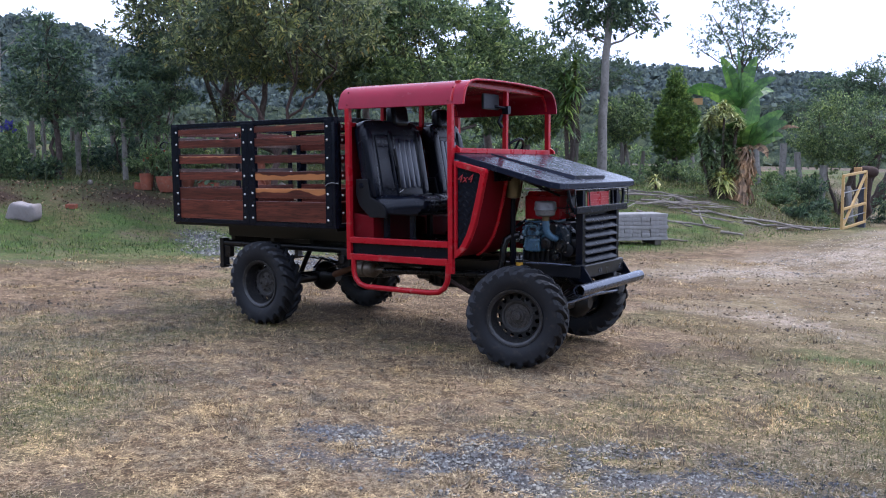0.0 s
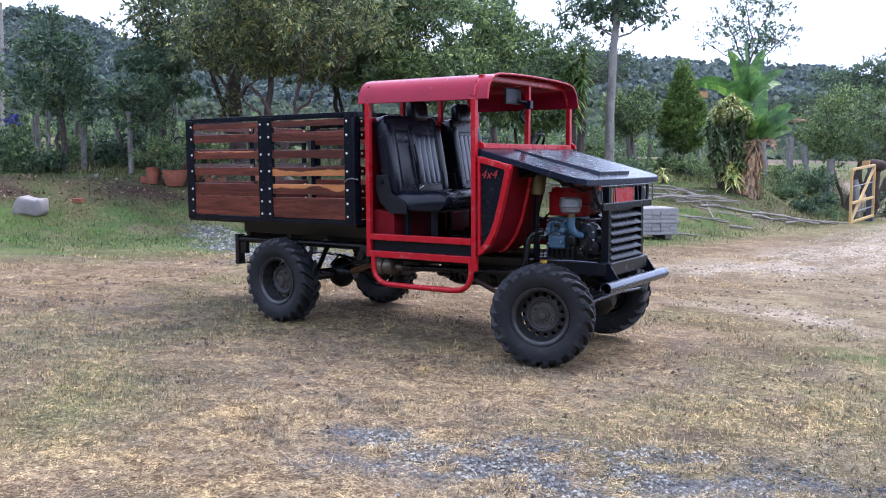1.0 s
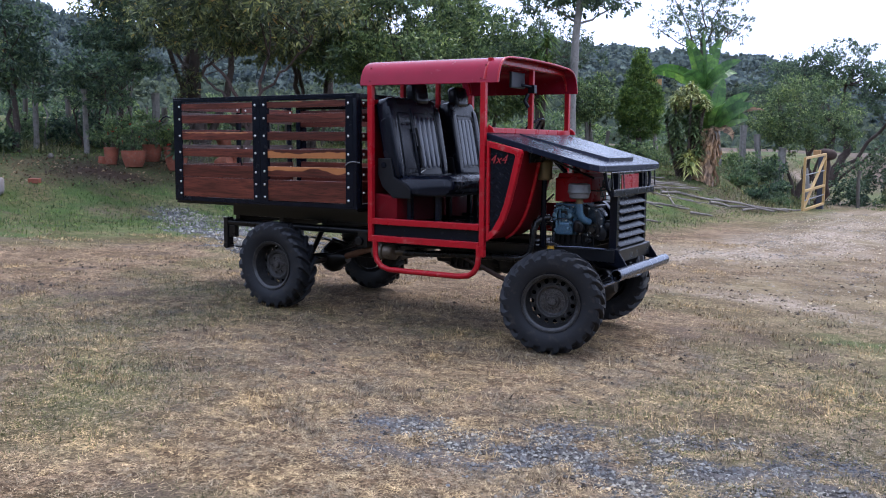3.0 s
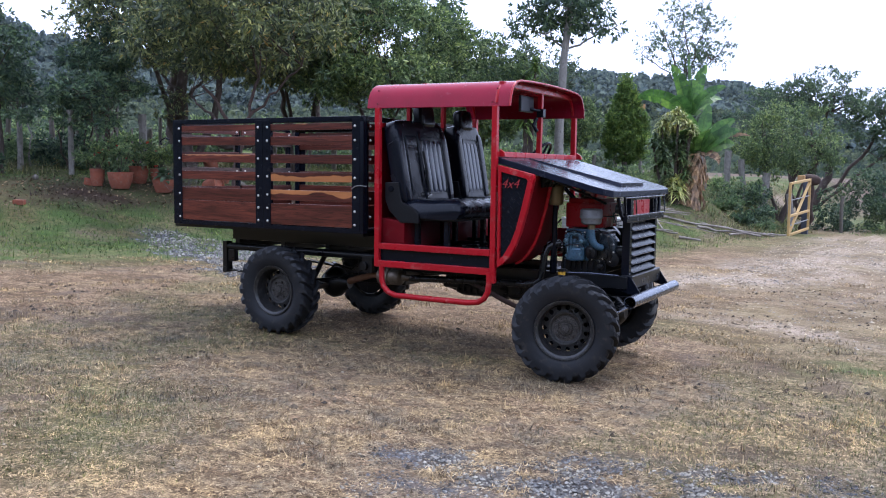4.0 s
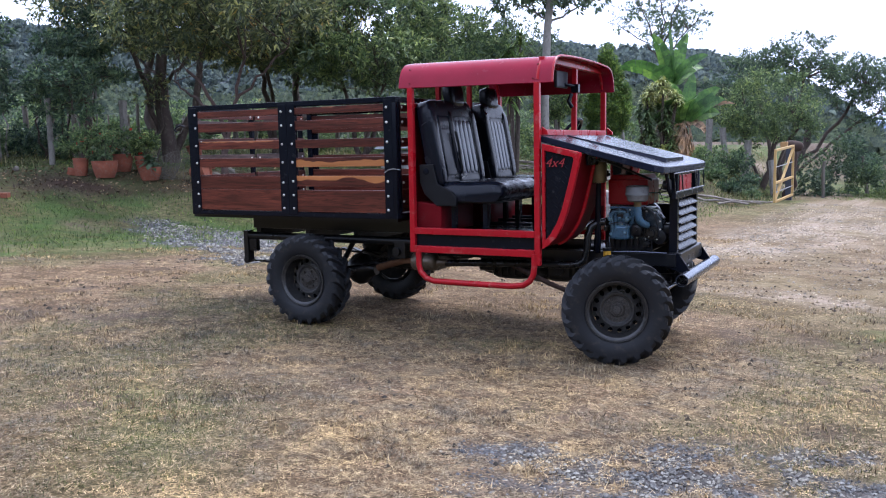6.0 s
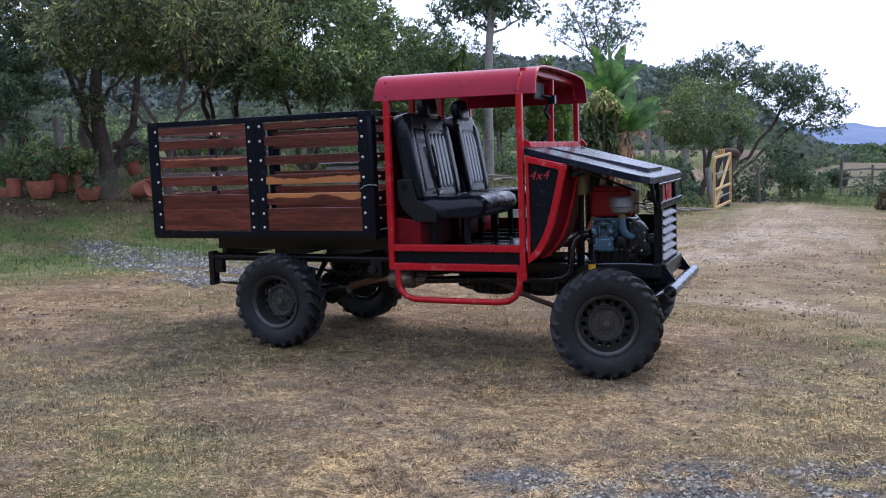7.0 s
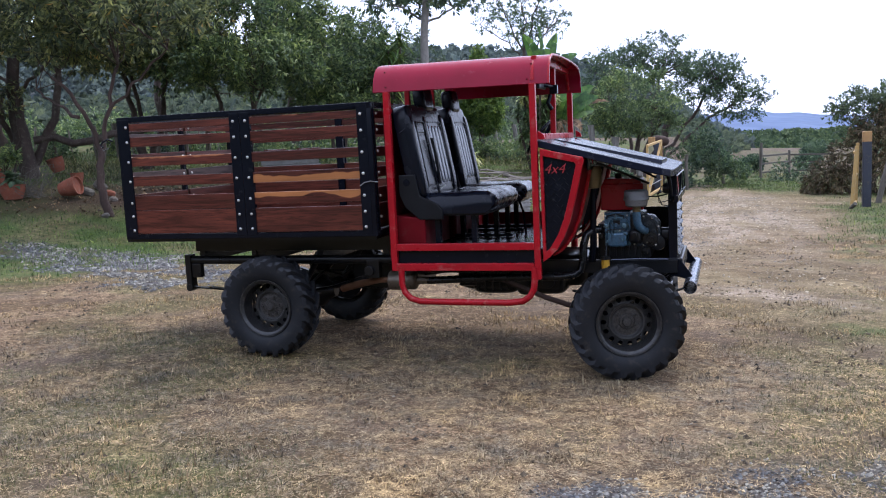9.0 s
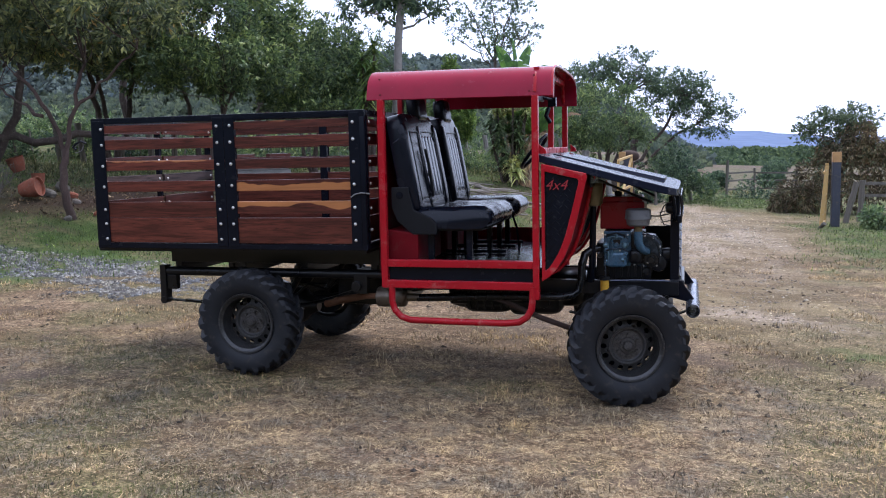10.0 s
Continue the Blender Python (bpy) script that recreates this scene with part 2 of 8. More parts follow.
DEAD_WOOD = surface("bleached_dead_wood", (0.27, 0.24, 0.21), (0.12, 0.10, 0.083), 0.9, 0, 4, 50, 0.5, 0.008, (0.08, 0.06, 0.05), 0.3)
CLAY = surface("terracotta", (0.26, 0.072, 0.035), (0.16, 0.048, 0.027), 0.8, 0, 6, 70, 0.2, 0.003, (0.19, 0.12, 0.085), 0.35)
CONCRETE = surface("concrete", (0.27, 0.26, 0.25), (0.18, 0.173, 0.165), 0.9, 0, 4, 60, 0.4, 0.004, (0.16, 0.155, 0.13), 0.3)
YELLOW_PAINT = surface("faded_yellow_paint", (0.44, 0.27, 0.075), (0.36, 0.23, 0.09), 0.6, 0, 5, 70, 0.2, 0.002, (0.40, 0.33, 0.22), 0.35)
NAVY = surface("faded_navy_paint", (0.022, 0.026, 0.04), (0.035, 0.04, 0.055), 0.6, 0, 4, 60, 0.2, 0.003, (0.10, 0.085, 0.06), 0.2)
ORANGE_PAINT = surface("faded_orange_paint", (0.40, 0.22, 0.075), (0.30, 0.17, 0.07), 0.65, 0, 6, 60, 0.2, 0.002, (0.25, 0.17, 0.1), 0.3)
RUST = surface("rusty_brown", (0.05, 0.026, 0.018), (0.028, 0.017, 0.013), 0.85, 0, 6, 60, 0.4, 0.006)
SACKING = surface("pale_plastic_sack", (0.28, 0.245, 0.235), (0.19, 0.165, 0.158), 0.8, 0, 5, 50, 0.4, 0.008, (0.2, 0.16, 0.13), 0.3)
ROOF_METAL = surface("zinc_roof_sheet", (0.24, 0.26, 0.29), (0.19, 0.2, 0.22), 0.5, 0.2, 3, 30, 0.1, 0.003, (0.30, 0.12, 0.07), 0.1)
WIRE = surface("grey_wire", (0.25, 0.25, 0.25), (0.18, 0.18, 0.18), 0.5, 0.6, 9, 90, 0)
GREEN_BROAD = leaves("broadleaf_green", [(0.035, 0.052, 0.035), (0.069, 0.095, 0.054), (0.114, 0.145, 0.074), (0.201, 0.233, 0.107), (0.415, 0.415, 0.186)], (0.464, 0.278, 0.081))
GREEN_LIGHT = leaves("light_green_leaves", [(0.035, 0.063, 0.033), (0.072, 0.120, 0.055), (0.123, 0.185, 0.078), (0.198, 0.267, 0.112), (0.338, 0.403, 0.171)])
GREEN_DARK = leaves("dark_fine_foliage", [(0.023, 0.050, 0.037), (0.054, 0.097, 0.064), (0.099, 0.153, 0.091), (0.164, 0.225, 0.126)])
GREEN_GREY = leaves("grey_green_leaves", [(0.040, 0.064, 0.045), (0.066, 0.101, 0.062), (0.098, 0.140, 0.082), (0.132, 0.176, 0.104)])
CYPRESS = leaves("cypress_scales", [(0.052, 0.105, 0.035), (0.096, 0.170, 0.048), (0.165, 0.250, 0.068), (0.27, 0.345, 0.092)])
BANANA = leaves("banana_leaf", [(0.048, 0.118, 0.030), (0.074, 0.166, 0.040), (0.122, 0.221, 0.054)], None, 0.5, 0.4)
DRY_LEAF = leaves("dead_banana_leaf", [(0.085, 0.047, 0.030), (0.19, 0.112, 0.072), (0.32, 0.21, 0.145), (0.13, 0.078, 0.050)], None, 0.8, 0.2)
STRIPED = leaves("cream_striped_leaf", [(0.16, 0.23, 0.06), (0.60, 0.58, 0.24), (0.17, 0.24, 0.07), (0.70, 0.66, 0.32)], None, 0.4, 0.3)
SHRUB = leaves("undergrowth_green", [(0.041, 0.071, 0.040), (0.086, 0.143, 0.068), (0.148, 0.218, 0.101), (0.227, 0.287, 0.150)], (0.196, 0.155, 0.085))
FLOWER = leaves("red_flowers", [(0.45, 0.03, 0.03), (0.5, 0.06, 0.05)])
VINE_DRY = leaves("dry_vine", [(0.060, 0.045, 0.030), (0.128, 0.087, 0.057), (0.063, 0.078, 0.036), (0.225, 0.158, 0.105)], None, 0.8, 0.2)


# ---- mesh building ----
class Shape:
    """Collects vertices and faces of one mesh."""

    def __init__(self):
        self.v, self.f = [], []

    def add(self, verts, faces):
        n = len(self.v)
        self.v += [tuple(p) for p in verts]
        self.f += [tuple(i + n for i in face) for face in faces]
        return self

    def box(self, x0, x1, y0, y1, z0, z1):
        v = [(x, y, z) for x in (x0, x1) for y in (y0, y1) for z in (z0, z1)]
        return self.add(v, [(0, 1, 3, 2), (4, 6, 7, 5), (0, 4, 5, 1), (2, 3, 7, 6), (0, 2, 6, 4), (1, 5, 7, 3)])

    def obox(self, m, sx, sy, sz):
        v = [m @ Vector((x, y, z)) for x in (-sx / 2, sx / 2) for y in (-sy / 2, sy / 2) for z in (-sz / 2, sz / 2)]
        return self.add(v, [(0, 1, 3, 2), (4, 6, 7, 5), (0, 4, 5, 1), (2, 3, 7, 6), (0, 2, 6, 4), (1, 5, 7, 3)])

    def bar(self, p0, p1, w, h, up=(0, 0, 1)):
        """A square bar from p0 to p1, w wide and h high."""
        p0, p1 = Vector(p0), Vector(p1)
        d = (p1 - p0).normalized()
        u = Vector(up)
        if abs(d.dot(u)) > 0.95:
            u = Vector((1, 0, 0))
        s = d.cross(u).normalized()
        u = s.cross(d)
        v = [p + s * a * w / 2 + u * b * h / 2 for p in (p0, p1) for a, b in ((-1, -1), (1, -1), (1, 1), (-1, 1))]
        return self.add(v, [(0, 1, 2, 3), (7, 6, 5, 4), (0, 4, 5, 1), (1, 5, 6, 2), (2, 6, 7, 3), (3, 7, 4, 0)])

    def tube(self, path, r, n=10, caps=True):
        pts = [Vector(p) for p in path]
        rs = r if hasattr(r, "__len__") else [r] * len(pts)
        rings, ref = [], None
        for i, p in enumerate(pts):
            d = (pts[min(i + 1, len(pts) - 1)] - pts[max(i - 1, 0)]).normalized()
            if ref is None:
                ref = Vector((0, 0, 1)) if abs(d.z) < 0.9 else Vector((1, 0, 0))
            s = d.cross(ref).normalized()
            ref = s.cross(d)
            rings.append([p + (s * math.cos(a) + ref * math.sin(a)) * rs[i] for a in (2 * math.pi * k / n for k in range(n))])
        verts = [q for ring in rings for q in ring]
        faces = [(i * n + k, i * n + (k + 1) % n, (i + 1) * n + (k + 1) % n, (i + 1) * n + k) for i in range(len(pts) - 1) for k in range(n)]
        if caps:
            faces += [tuple(range(n))[::-1], tuple((len(pts) - 1) * n + k for k in range(n))]
        return self.add(verts, faces)

    def pipe(self, path, r, wall, n=14):
        """An open-ended pipe with wall thickness along a straight path."""
        p0, p1 = Vector(path[0]), Vector(path[1])
        d = (p1 - p0).normalized()
        s = d.cross(Vector((0, 0, 1)) if abs(d.z) < 0.9 else Vector((1, 0, 0))).normalized()
        u = s.cross(d)
        ring = lambda p, rr: [p + (s * math.cos(2 * math.pi * k / n) + u * math.sin(2 * math.pi * k / n)) * rr for k in range(n)]
        v = ring(p0, r) + ring(p1, r) + ring(p1, r - wall) + ring(p0, r - wall)
        f = [(a * n + k, a * n + (k + 1) % n, (a + 1) % 4 * n + (k + 1) % n, (a + 1) % 4 * n + k) for a in range(4) for k in range(n)]
        return self.add(v, f)

    def lathe(self, profile, centre, axis="y", n=32, turn=None, close=False):
        """profile: (radius, along the axis) pairs."""
        c = Vector(centre)
        v = []
        for r, a in profile:
            for k in range(n):
                t = 2 * math.pi * k / n
                p = {"y": (r * math.cos(t), a, r * math.sin(t)), "z": (r * math.cos(t), r * math.sin(t), a), "x": (a, r * math.cos(t), r * math.sin(t))}[axis]
                v.append(c + (turn @ Vector(p) if turn else Vector(p)))
        m = len(profile)
        f = [(i * n + k, i * n + (k + 1) % n, (i + 1) % m * n + (k + 1) % n, (i + 1) % m * n + k) for i in range(m if close else m - 1) for k in range(n)]
        if not close:
            if profile[0][0] > 1e-6:
                f.append(tuple(range(n))[::-1])
            if profile[-1][0] > 1e-6:
                f.append(tuple((m - 1) * n + k for k in range(n)))
        return self.add(v, f)

    def prism(self, outline, y0, y1):
        """An outline of (x, z) pairs, pulled from y0 to y1."""
        n = len(outline)
        v = [(x, y0, z) for x, z in outline] + [(x, y1, z) for x, z in outline]
        return self.add(v, [tuple(range(n)), tuple(range(2 * n - 1, n - 1, -1))] + [(k, n + k, n + (k + 1) % n, (k + 1) % n) for k in range(n)])

    def strip(self, outline, inner, y0, y1):
        """A closed frame between two outlines of (x, z) pairs with as many points each."""
        n = len(outline)
        v = [(x, y, z) for y in (y0, y1) for ring in (outline, inner) for x, z in ring]
        f = []
        for k in range(n):
            j = (k + 1) % n
            f += [(k, j, n + j, n + k), (2 * n + k, 3 * n + k, 3 * n + j, 2 * n + j), (k, 2 * n + k, 2 * n + j, j), (n + k, n + j, 3 * n + j, 3 * n + k)]
        return self.add(v, f)

    def pillow(self, m, sx, sy, sz, e=0.3, n=20):
        """A padded, rounded block (superellipsoid)."""
        sgn = lambda a, p: math.copysign(abs(a) ** p, a)
        v, f = [], []
        rows = n // 2
        for i in range(rows + 1):
            b = -math.pi / 2 + math.pi * i / rows
            for k in range(n):
                a = 2 * math.pi * k / n + math.pi / n
                v.append(m @ Vector((sx / 2 * sgn(math.cos(b), e) * sgn(math.cos(a), e), sy / 2 * sgn(math.cos(b), e) * sgn(math.sin(a), e), sz / 2 * sgn(math.sin(b), e))))
        for i in range(rows):
            for k in range(n):
                f.append((i * n + k, i * n + (k + 1) % n, (i + 1) * n + (k + 1) % n, (i + 1) * n + k))
        return self.add(v, f)

    def mesh(self, name, mat, bevel=0.0, smooth=40):
        me = bpy.data.meshes.new(name)
        me.from_pydata(self.v, [], self.f)
        if bevel:
            bm = bmesh.new()
            bm.from_mesh(me)
            bmesh.ops.remove_doubles(bm, verts=bm.verts, dist=1e-5)
            bmesh.ops.recalc_face_normals(bm, faces=bm.faces)
            edges = [e for e in bm.edges if len(e.link_faces) == 2 and e.calc_face_angle(0) > 0.6]
            bmesh.ops.bevel(bm, geom=edges, offset=bevel, segments=2, affect="EDGES", profile=0.6, clamp_overlap=True)
            bm.to_mesh(me)
            bm.free()
        if mat:
            me.materials.append(mat)
        if bevel and smooth == 40:
            smooth = 12
        if smooth:
            me.polygons.foreach_set("use_smooth", [True] * len(me.polygons))
            me.set_sharp_from_angle(angle=radians(smooth))
        me.update()
        return me


HOME = {}


def thing(name, at, label, category, group="", kind=""):
    """An Empty at the base of a thing; its parts are given in world places."""
    ob = new(name)
    ob.location = at
    ob.empty_display_size = 0.2
    HOME[ob] = Matrix.Translation(at)
    return tagged(ob, label, category, group, kind)


def part(name, shape, mat, parent, label="", bevel=0.0, smooth=40, at=None):
    """One mesh object under a thing or a part. at: its own pose, for shapes built about the origin."""
    me = shape.mesh(name, mat, bevel, smooth) if isinstance(shape, Shape) else shape
    ob = new(name, me)
    ob.parent = parent
    ob.matrix_parent_inverse = HOME[parent].inverted()
    m = at or Matrix.Identity(4)
    ob.matrix_basis = m
    HOME[ob] = m.copy()
    return tagged(ob, label)


def solo(name, shape, mat, label, category, group="", kind="", bevel=0.0, smooth=40, at=None):
    """A thing that is one mesh."""
    ob = new(name, shape.mesh(name, mat, bevel, smooth) if isinstance(shape, Shape) else shape)
    m = at or Matrix.Identity(4)
    ob.matrix_basis = m
    HOME[ob] = m.copy()
    return tagged(ob, label, category, group, kind)


def array_mesh(name, verts, faces, mat, smooth=False):
    """A mesh from numpy arrays of vertices and of faces with equal corner counts."""
    me = bpy.data.meshes.new(name)
    n, c = faces.shape
    me.vertices.add(len(verts))
    me.vertices.foreach_set("co", verts.astype(np.float32).ravel())
    me.loops.add(n * c)
    me.loops.foreach_set("vertex_index", faces.astype(np.int32).ravel())
    me.polygons.add(n)
    me.polygons.foreach_set("loop_start", np.arange(0, n * c, c, dtype=np.int32))
    me.polygons.foreach_set("use_smooth", [smooth] * n)
    me.update(calc_edges=True)
    if mat:
        me.materials.append(mat)
    return me


# ---- terrain ----
table = np.random.default_rng(5).random((64, 64))


def vnoise(x, y, size, shift=0.0):
    u, v = np.asarray(x) / size + 17.3 + shift, np.asarray(y) / size + 5.1 + 1.7 * shift
    i, j = np.floor(u).astype(int), np.floor(v).astype(int)
    a, b = u - i, v - j
    a, b = a * a * (3 - 2 * a), b * b * (3 - 2 * b)
    g = lambda p, q: table[p % 64, q % 64]
    return (g(i, j) * (1 - a) + g(i + 1, j) * a) * (1 - b) + (g(i, j + 1) * (1 - a) + g(i + 1, j + 1) * a) * b


def fbm(x, y, size, shift=0.0):
    return (vnoise(x, y, size, shift) + 0.5 * vnoise(x, y, size / 2.1, shift + 3) + 0.25 * vnoise(x, y, size / 4.3, shift + 7)) / 1.75


def step(a, b, x):
    t = np.clip((np.asarray(x, float) - a) / (b - a), 0, 1)
    return t * t * (3 - 2 * t)


def behind(x, y):
    """Metres behind the foot line of the overgrown bank."""
    return (x + 14) * -0.82 + (y - 3) * 0.572


def height(x, y):
    x, y = np.asarray(x, float), np.asarray(y, float)
    s = behind(x, y)
    cx, cy = np.clip(x, -40, 30), np.clip(y, -30, 60)
    z = -0.085 - 0.028 * cx - 0.020 * cy
    bank = (1.1 * step(-4.0, 3.0, s) + 0.08 * np.clip(s - 3, 0, 14)) * step(0.3, -2.2, x)
    far = np.hypot(x, y)
    valley = -26 * step(110, 600, far) * step(-60, 20, y)
    return z + valley + bank + 0.035 * (fbm(x, y, 2.3) - 0.5) + 0.35 * (fbm(x, y, 11, 2) - 0.5) * step(12, 30, far)


def path_mask(x, y, line, widths, soft):
    best = np.full(np.shape(x), -9.0)
    for (ax, ay), (bx, by), wa, wb in zip(line, line[1:], widths, widths[1:]):
        dx, dy = bx - ax, by - ay
        t = np.clip(((x - ax) * dx + (y - ay) * dy) / (dx * dx + dy * dy), 0, 1)
        d = np.hypot(x - ax - t * dx, y - ay - t * dy)
        best = np.maximum(best, (wa + (wb - wa) * t) - d)
    return step(-soft, soft, best)


def gravel_mask(x, y):
    wob = 0.55 * (fbm(x, y, 0.55, 1) - 0.5) + 0.35 * (fbm(x, y, 0.2, 4) - 0.5)
    near = path_mask(x, y + wob, [(3.35, -3.95), (3.75, -3.6), (4.5, -3.15), (5.9, -2.75)], [0.15, 0.28, 0.5, 0.42], 0.25)
    side = path_mask(x, y + wob, [(4.2, -4.4), (4.9, -3.7), (6.2, -3.3)], [0.14, 0.24, 0.16], 0.24)
    spots = path_mask(x, y + wob, [(3.0, -3.5), (3.4, -3.3)], [0.12, 0.16], 0.14) * 0.9
    yard = path_mask(x, y + 2 * wob, [(-8.6, 5.6), (-6.0, 4.4), (-3.6, 3.0)], [0.5, 1.0, 0.6], 0.5)
    front = np.maximum(near, np.maximum(side * 0.85, spots)) * step(0.24, 0.66, fbm(x, y, 0.22, 9))
    return np.clip(np.maximum(front, yard * step(0.34, 0.50, fbm(x, y, 0.35, 9))) * 1.1, 0, 1)


def road_mask(x, y):
    wob = 2.0 * (fbm(x, y, 2.4, 6) - 0.5)
    a = path_mask(x + wob, y, [(4.6, 2.2), (4.0, 4.6), (3.6, 8.0), (3.7, 13), (4.1, 18), (4.8, 22.3), (8, 23.6), (14, 24.8), (24, 26.5)], [0.2, 1.2, 2.2, 2.4, 2.1, 1.8, 1.2, 1.0, 1.0], 0.9)
    b = path_mask(x + wob, y, [(4.2, 22), (3.6, 28), (2.4, 33), (0.6, 36.5), (-4, 41), (-12, 46)], [1.6, 1.5, 1.4, 1.2, 0.9, 0.8], 0.8)
    c = path_mask(x, y + wob * 0.6, [(3.8, 7.6), (1.4, 7.2), (-0.6, 8.4)], [1.3, 0.9, 0.4], 0.8) * 0.75
    return np.maximum(np.maximum(a, b), c) * (0.30 + 0.70 * step(0.34, 0.56, fbm(x, y, 0.8, 41) * 0.6 + 0.4 * fbm(x, y, 0.25, 43))) * (0.62 + 0.38 * step(0.40, 0.56, fbm(x, y, 1.9, 45)))


def lane_mask(x, y):
    """Pale, gravelly wheel lanes of the track."""
    wob = 1.0 * (fbm(x, y, 1.4, 6) - 0.5) + 0.5 * (fbm(x, y, 0.4, 7) - 0.5)
    main = path_mask(x + wob, y + wob, [(0.4, 6.5), (1.8, 7.5), (2.8, 9.5), (3.5, 13), (3.8, 18.6), (3.4, 28), (1.7, 36), (0, 37.5), (-4, 40)], [0.3, 0.9, 1.1, 1.5, 1.6, 1.2, 1.0, 0.9, 0.8], 0.8)
    cross = path_mask(x + wob, y + 0.7 * wob, [(2.6, 3.35), (3.5, 3.5), (4.5, 3.35), (5.5, 3.1), (7.0, 2.9)], [0.1, 0.28, 0.34, 0.3, 0.2], 0.4)
    right = path_mask(x + wob, y, [(4.6, 6.6), (5.0, 10), (5.0, 15)], [0.1, 0.4, 0.8], 0.6) * 0.7
    worn = 0.12 + 0.80 * step(0.38, 0.58, 0.55 * fbm(x, y, 0.9, 47) + 0.45 * fbm(x, y, 0.22, 49))
    return np.clip(np.maximum(np.maximum(main, cross), right) * worn, 0, 1)


def green_mask(x, y):
    s = behind(x, y)
    strip = step(-8.0, -5.8, s + 1.6 * (vnoise(x, y, 1.4, 3) - 0.5)) * step(1.0, -1.5, x)
    patches = step(0.50, 0.66, fbm(x, y, 1.9, 12)) * 0.36
    right = step(5.9, 7.0, x + 0.9 * (fbm(x, y, 1.3, 14) - 0.5)) * step(7, 11, y) * 0.85
    low = path_mask(x, y, [(6.3, -1.7), (5.6, -0.7), (5.3, 0.6)], [0.8, 0.7, 0.4], 0.8) * 0.46 + path_mask(x, y, [(1.4, -4.5), (0.9, -3.8), (0.3, -3.6)], [0.5, 0.6, 0.4], 0.8) * 0.6
    wedge = path_mask(x + 0.8 * (fbm(x, y, 1.2, 15) - 0.5), y, [(0.6, 28.5), (1.6, 26), (2.3, 22), (2.2, 16)], [1.6, 1.1, 0.8, 0.3], 1.0) * 0.75
    near = path_mask(x + 0.9 * (fbm(x, y, 0.9, 16) - 0.5), y, [(6.3, 10.5), (5.75, 7.6), (5.5, 5.6)], [0.7, 0.6, 0.3], 0.7) * 0.75 * step(0.36, 0.6, fbm(x, y, 0.5, 17))
    edge = y + 2.5 * (fbm(x, y, 2.0, 18) - 0.5)
    verge = np.maximum(step(14, 18, y) * 0.4, step(28.5, 31.0, edge) * 0.9)
    tuft = path_mask(x + 0.9 * (fbm(x, y, 0.5, 19) - 0.5), y, [(4.4, 0.8), (5.2, 1.6), (6.4, 1.7)], [0.25, 0.6, 0.7], 0.7)
    tuft = np.maximum(tuft, path_mask(x, y + 0.9 * (fbm(x, y, 0.5, 20) - 0.5), [(5.4, 0.1), (6.2, 0.0), (6.4, -1.4)], [0.3, 0.6, 0.6], 0.8)) * (0.35 + 0.65 * step(0.38, 0.58, fbm(x, y, 0.45, 22)))
    low = np.maximum(np.maximum(low, tuft * 0.9), np.maximum(wedge, near))
    return np.clip(np.maximum(np.maximum(strip, patches), np.maximum(np.maximum(right, low), verge)), 0, 1) * (1 - 0.8 * road_mask(x, y))


def soil_mask(x, y):
    """Bare dark soil patches in the yard."""
    wob = 1.2 * (fbm(x, y, 0.6, 33) - 0.5)
    a = path_mask(x + wob, y + wob, [(-3.6, -2.3), (-2.4, -1.8), (-1.4, -1.7)], [0.25, 0.4, 0.2], 0.35)
    b = path_mask(x + wob, y + wob, [(-0.3, -2.6), (1.2, -2.3), (2.6, -2.5)], [0.1, 0.25, 0.1], 0.35) * 0.7
    c = path_mask(x + wob, y, [(4.2, 1.2), (5.2, 0.4)], [0.25, 0.2], 0.4) * 0.8
    e = path_mask(x + wob, y + 2 * wob, [(-2.8, 20.4), (-1.4, 21.4), (0.0, 25.5)], [0.9, 0.9, 0.6], 0.9) * 0.7
    d = path_mask(x + wob, y + wob, [(3.2, -3.0), (4.6, -2.2), (5.8, -1.8)], [0.15, 0.3, 0.2], 0.35) * 0.7
    spots = step(0.64, 0.74, fbm(x, y, 0.5, 36)) * 0.8
    slope = step(50, 58, y) * (0.55 + 0.45 * step(0.4, 0.6, fbm(x, y, 6.0, 37)))
    return np.maximum(slope, np.clip(np.maximum(np.maximum(a, b), np.maximum(np.maximum(np.maximum(c, e), d), spots)), 0, 1) * step(0.3, 0.6, fbm(x, y, 0.18, 38)))


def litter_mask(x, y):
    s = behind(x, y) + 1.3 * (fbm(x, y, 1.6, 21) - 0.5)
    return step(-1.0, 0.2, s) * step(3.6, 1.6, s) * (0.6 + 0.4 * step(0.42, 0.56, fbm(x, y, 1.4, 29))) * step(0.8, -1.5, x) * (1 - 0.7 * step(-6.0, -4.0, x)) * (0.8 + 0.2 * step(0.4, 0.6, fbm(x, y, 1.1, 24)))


def on(x, y):
    return float(height(np.array([x]), np.array([y]))[0])

# ---- ground ----
def graded(lo, hi, a, b, fine, grow=1.14, most=400.0):
    """Coordinates that are fine between a and b and grow coarser out to lo and hi."""
    mid = list(np.arange(a, b + 1e-6, fine))
    up, gap = [], fine
    while (up[-1] if up else b) < hi:
        gap = min(gap * grow, most)
        up.append((up[-1] if up else b) + gap)
    down, gap = [], fine
    while (down[-1] if down else a) > lo:
        gap = min(gap * grow, most)
        down.append((down[-1] if down else a) - gap)
    return np.array(down[::-1] + mid + up)


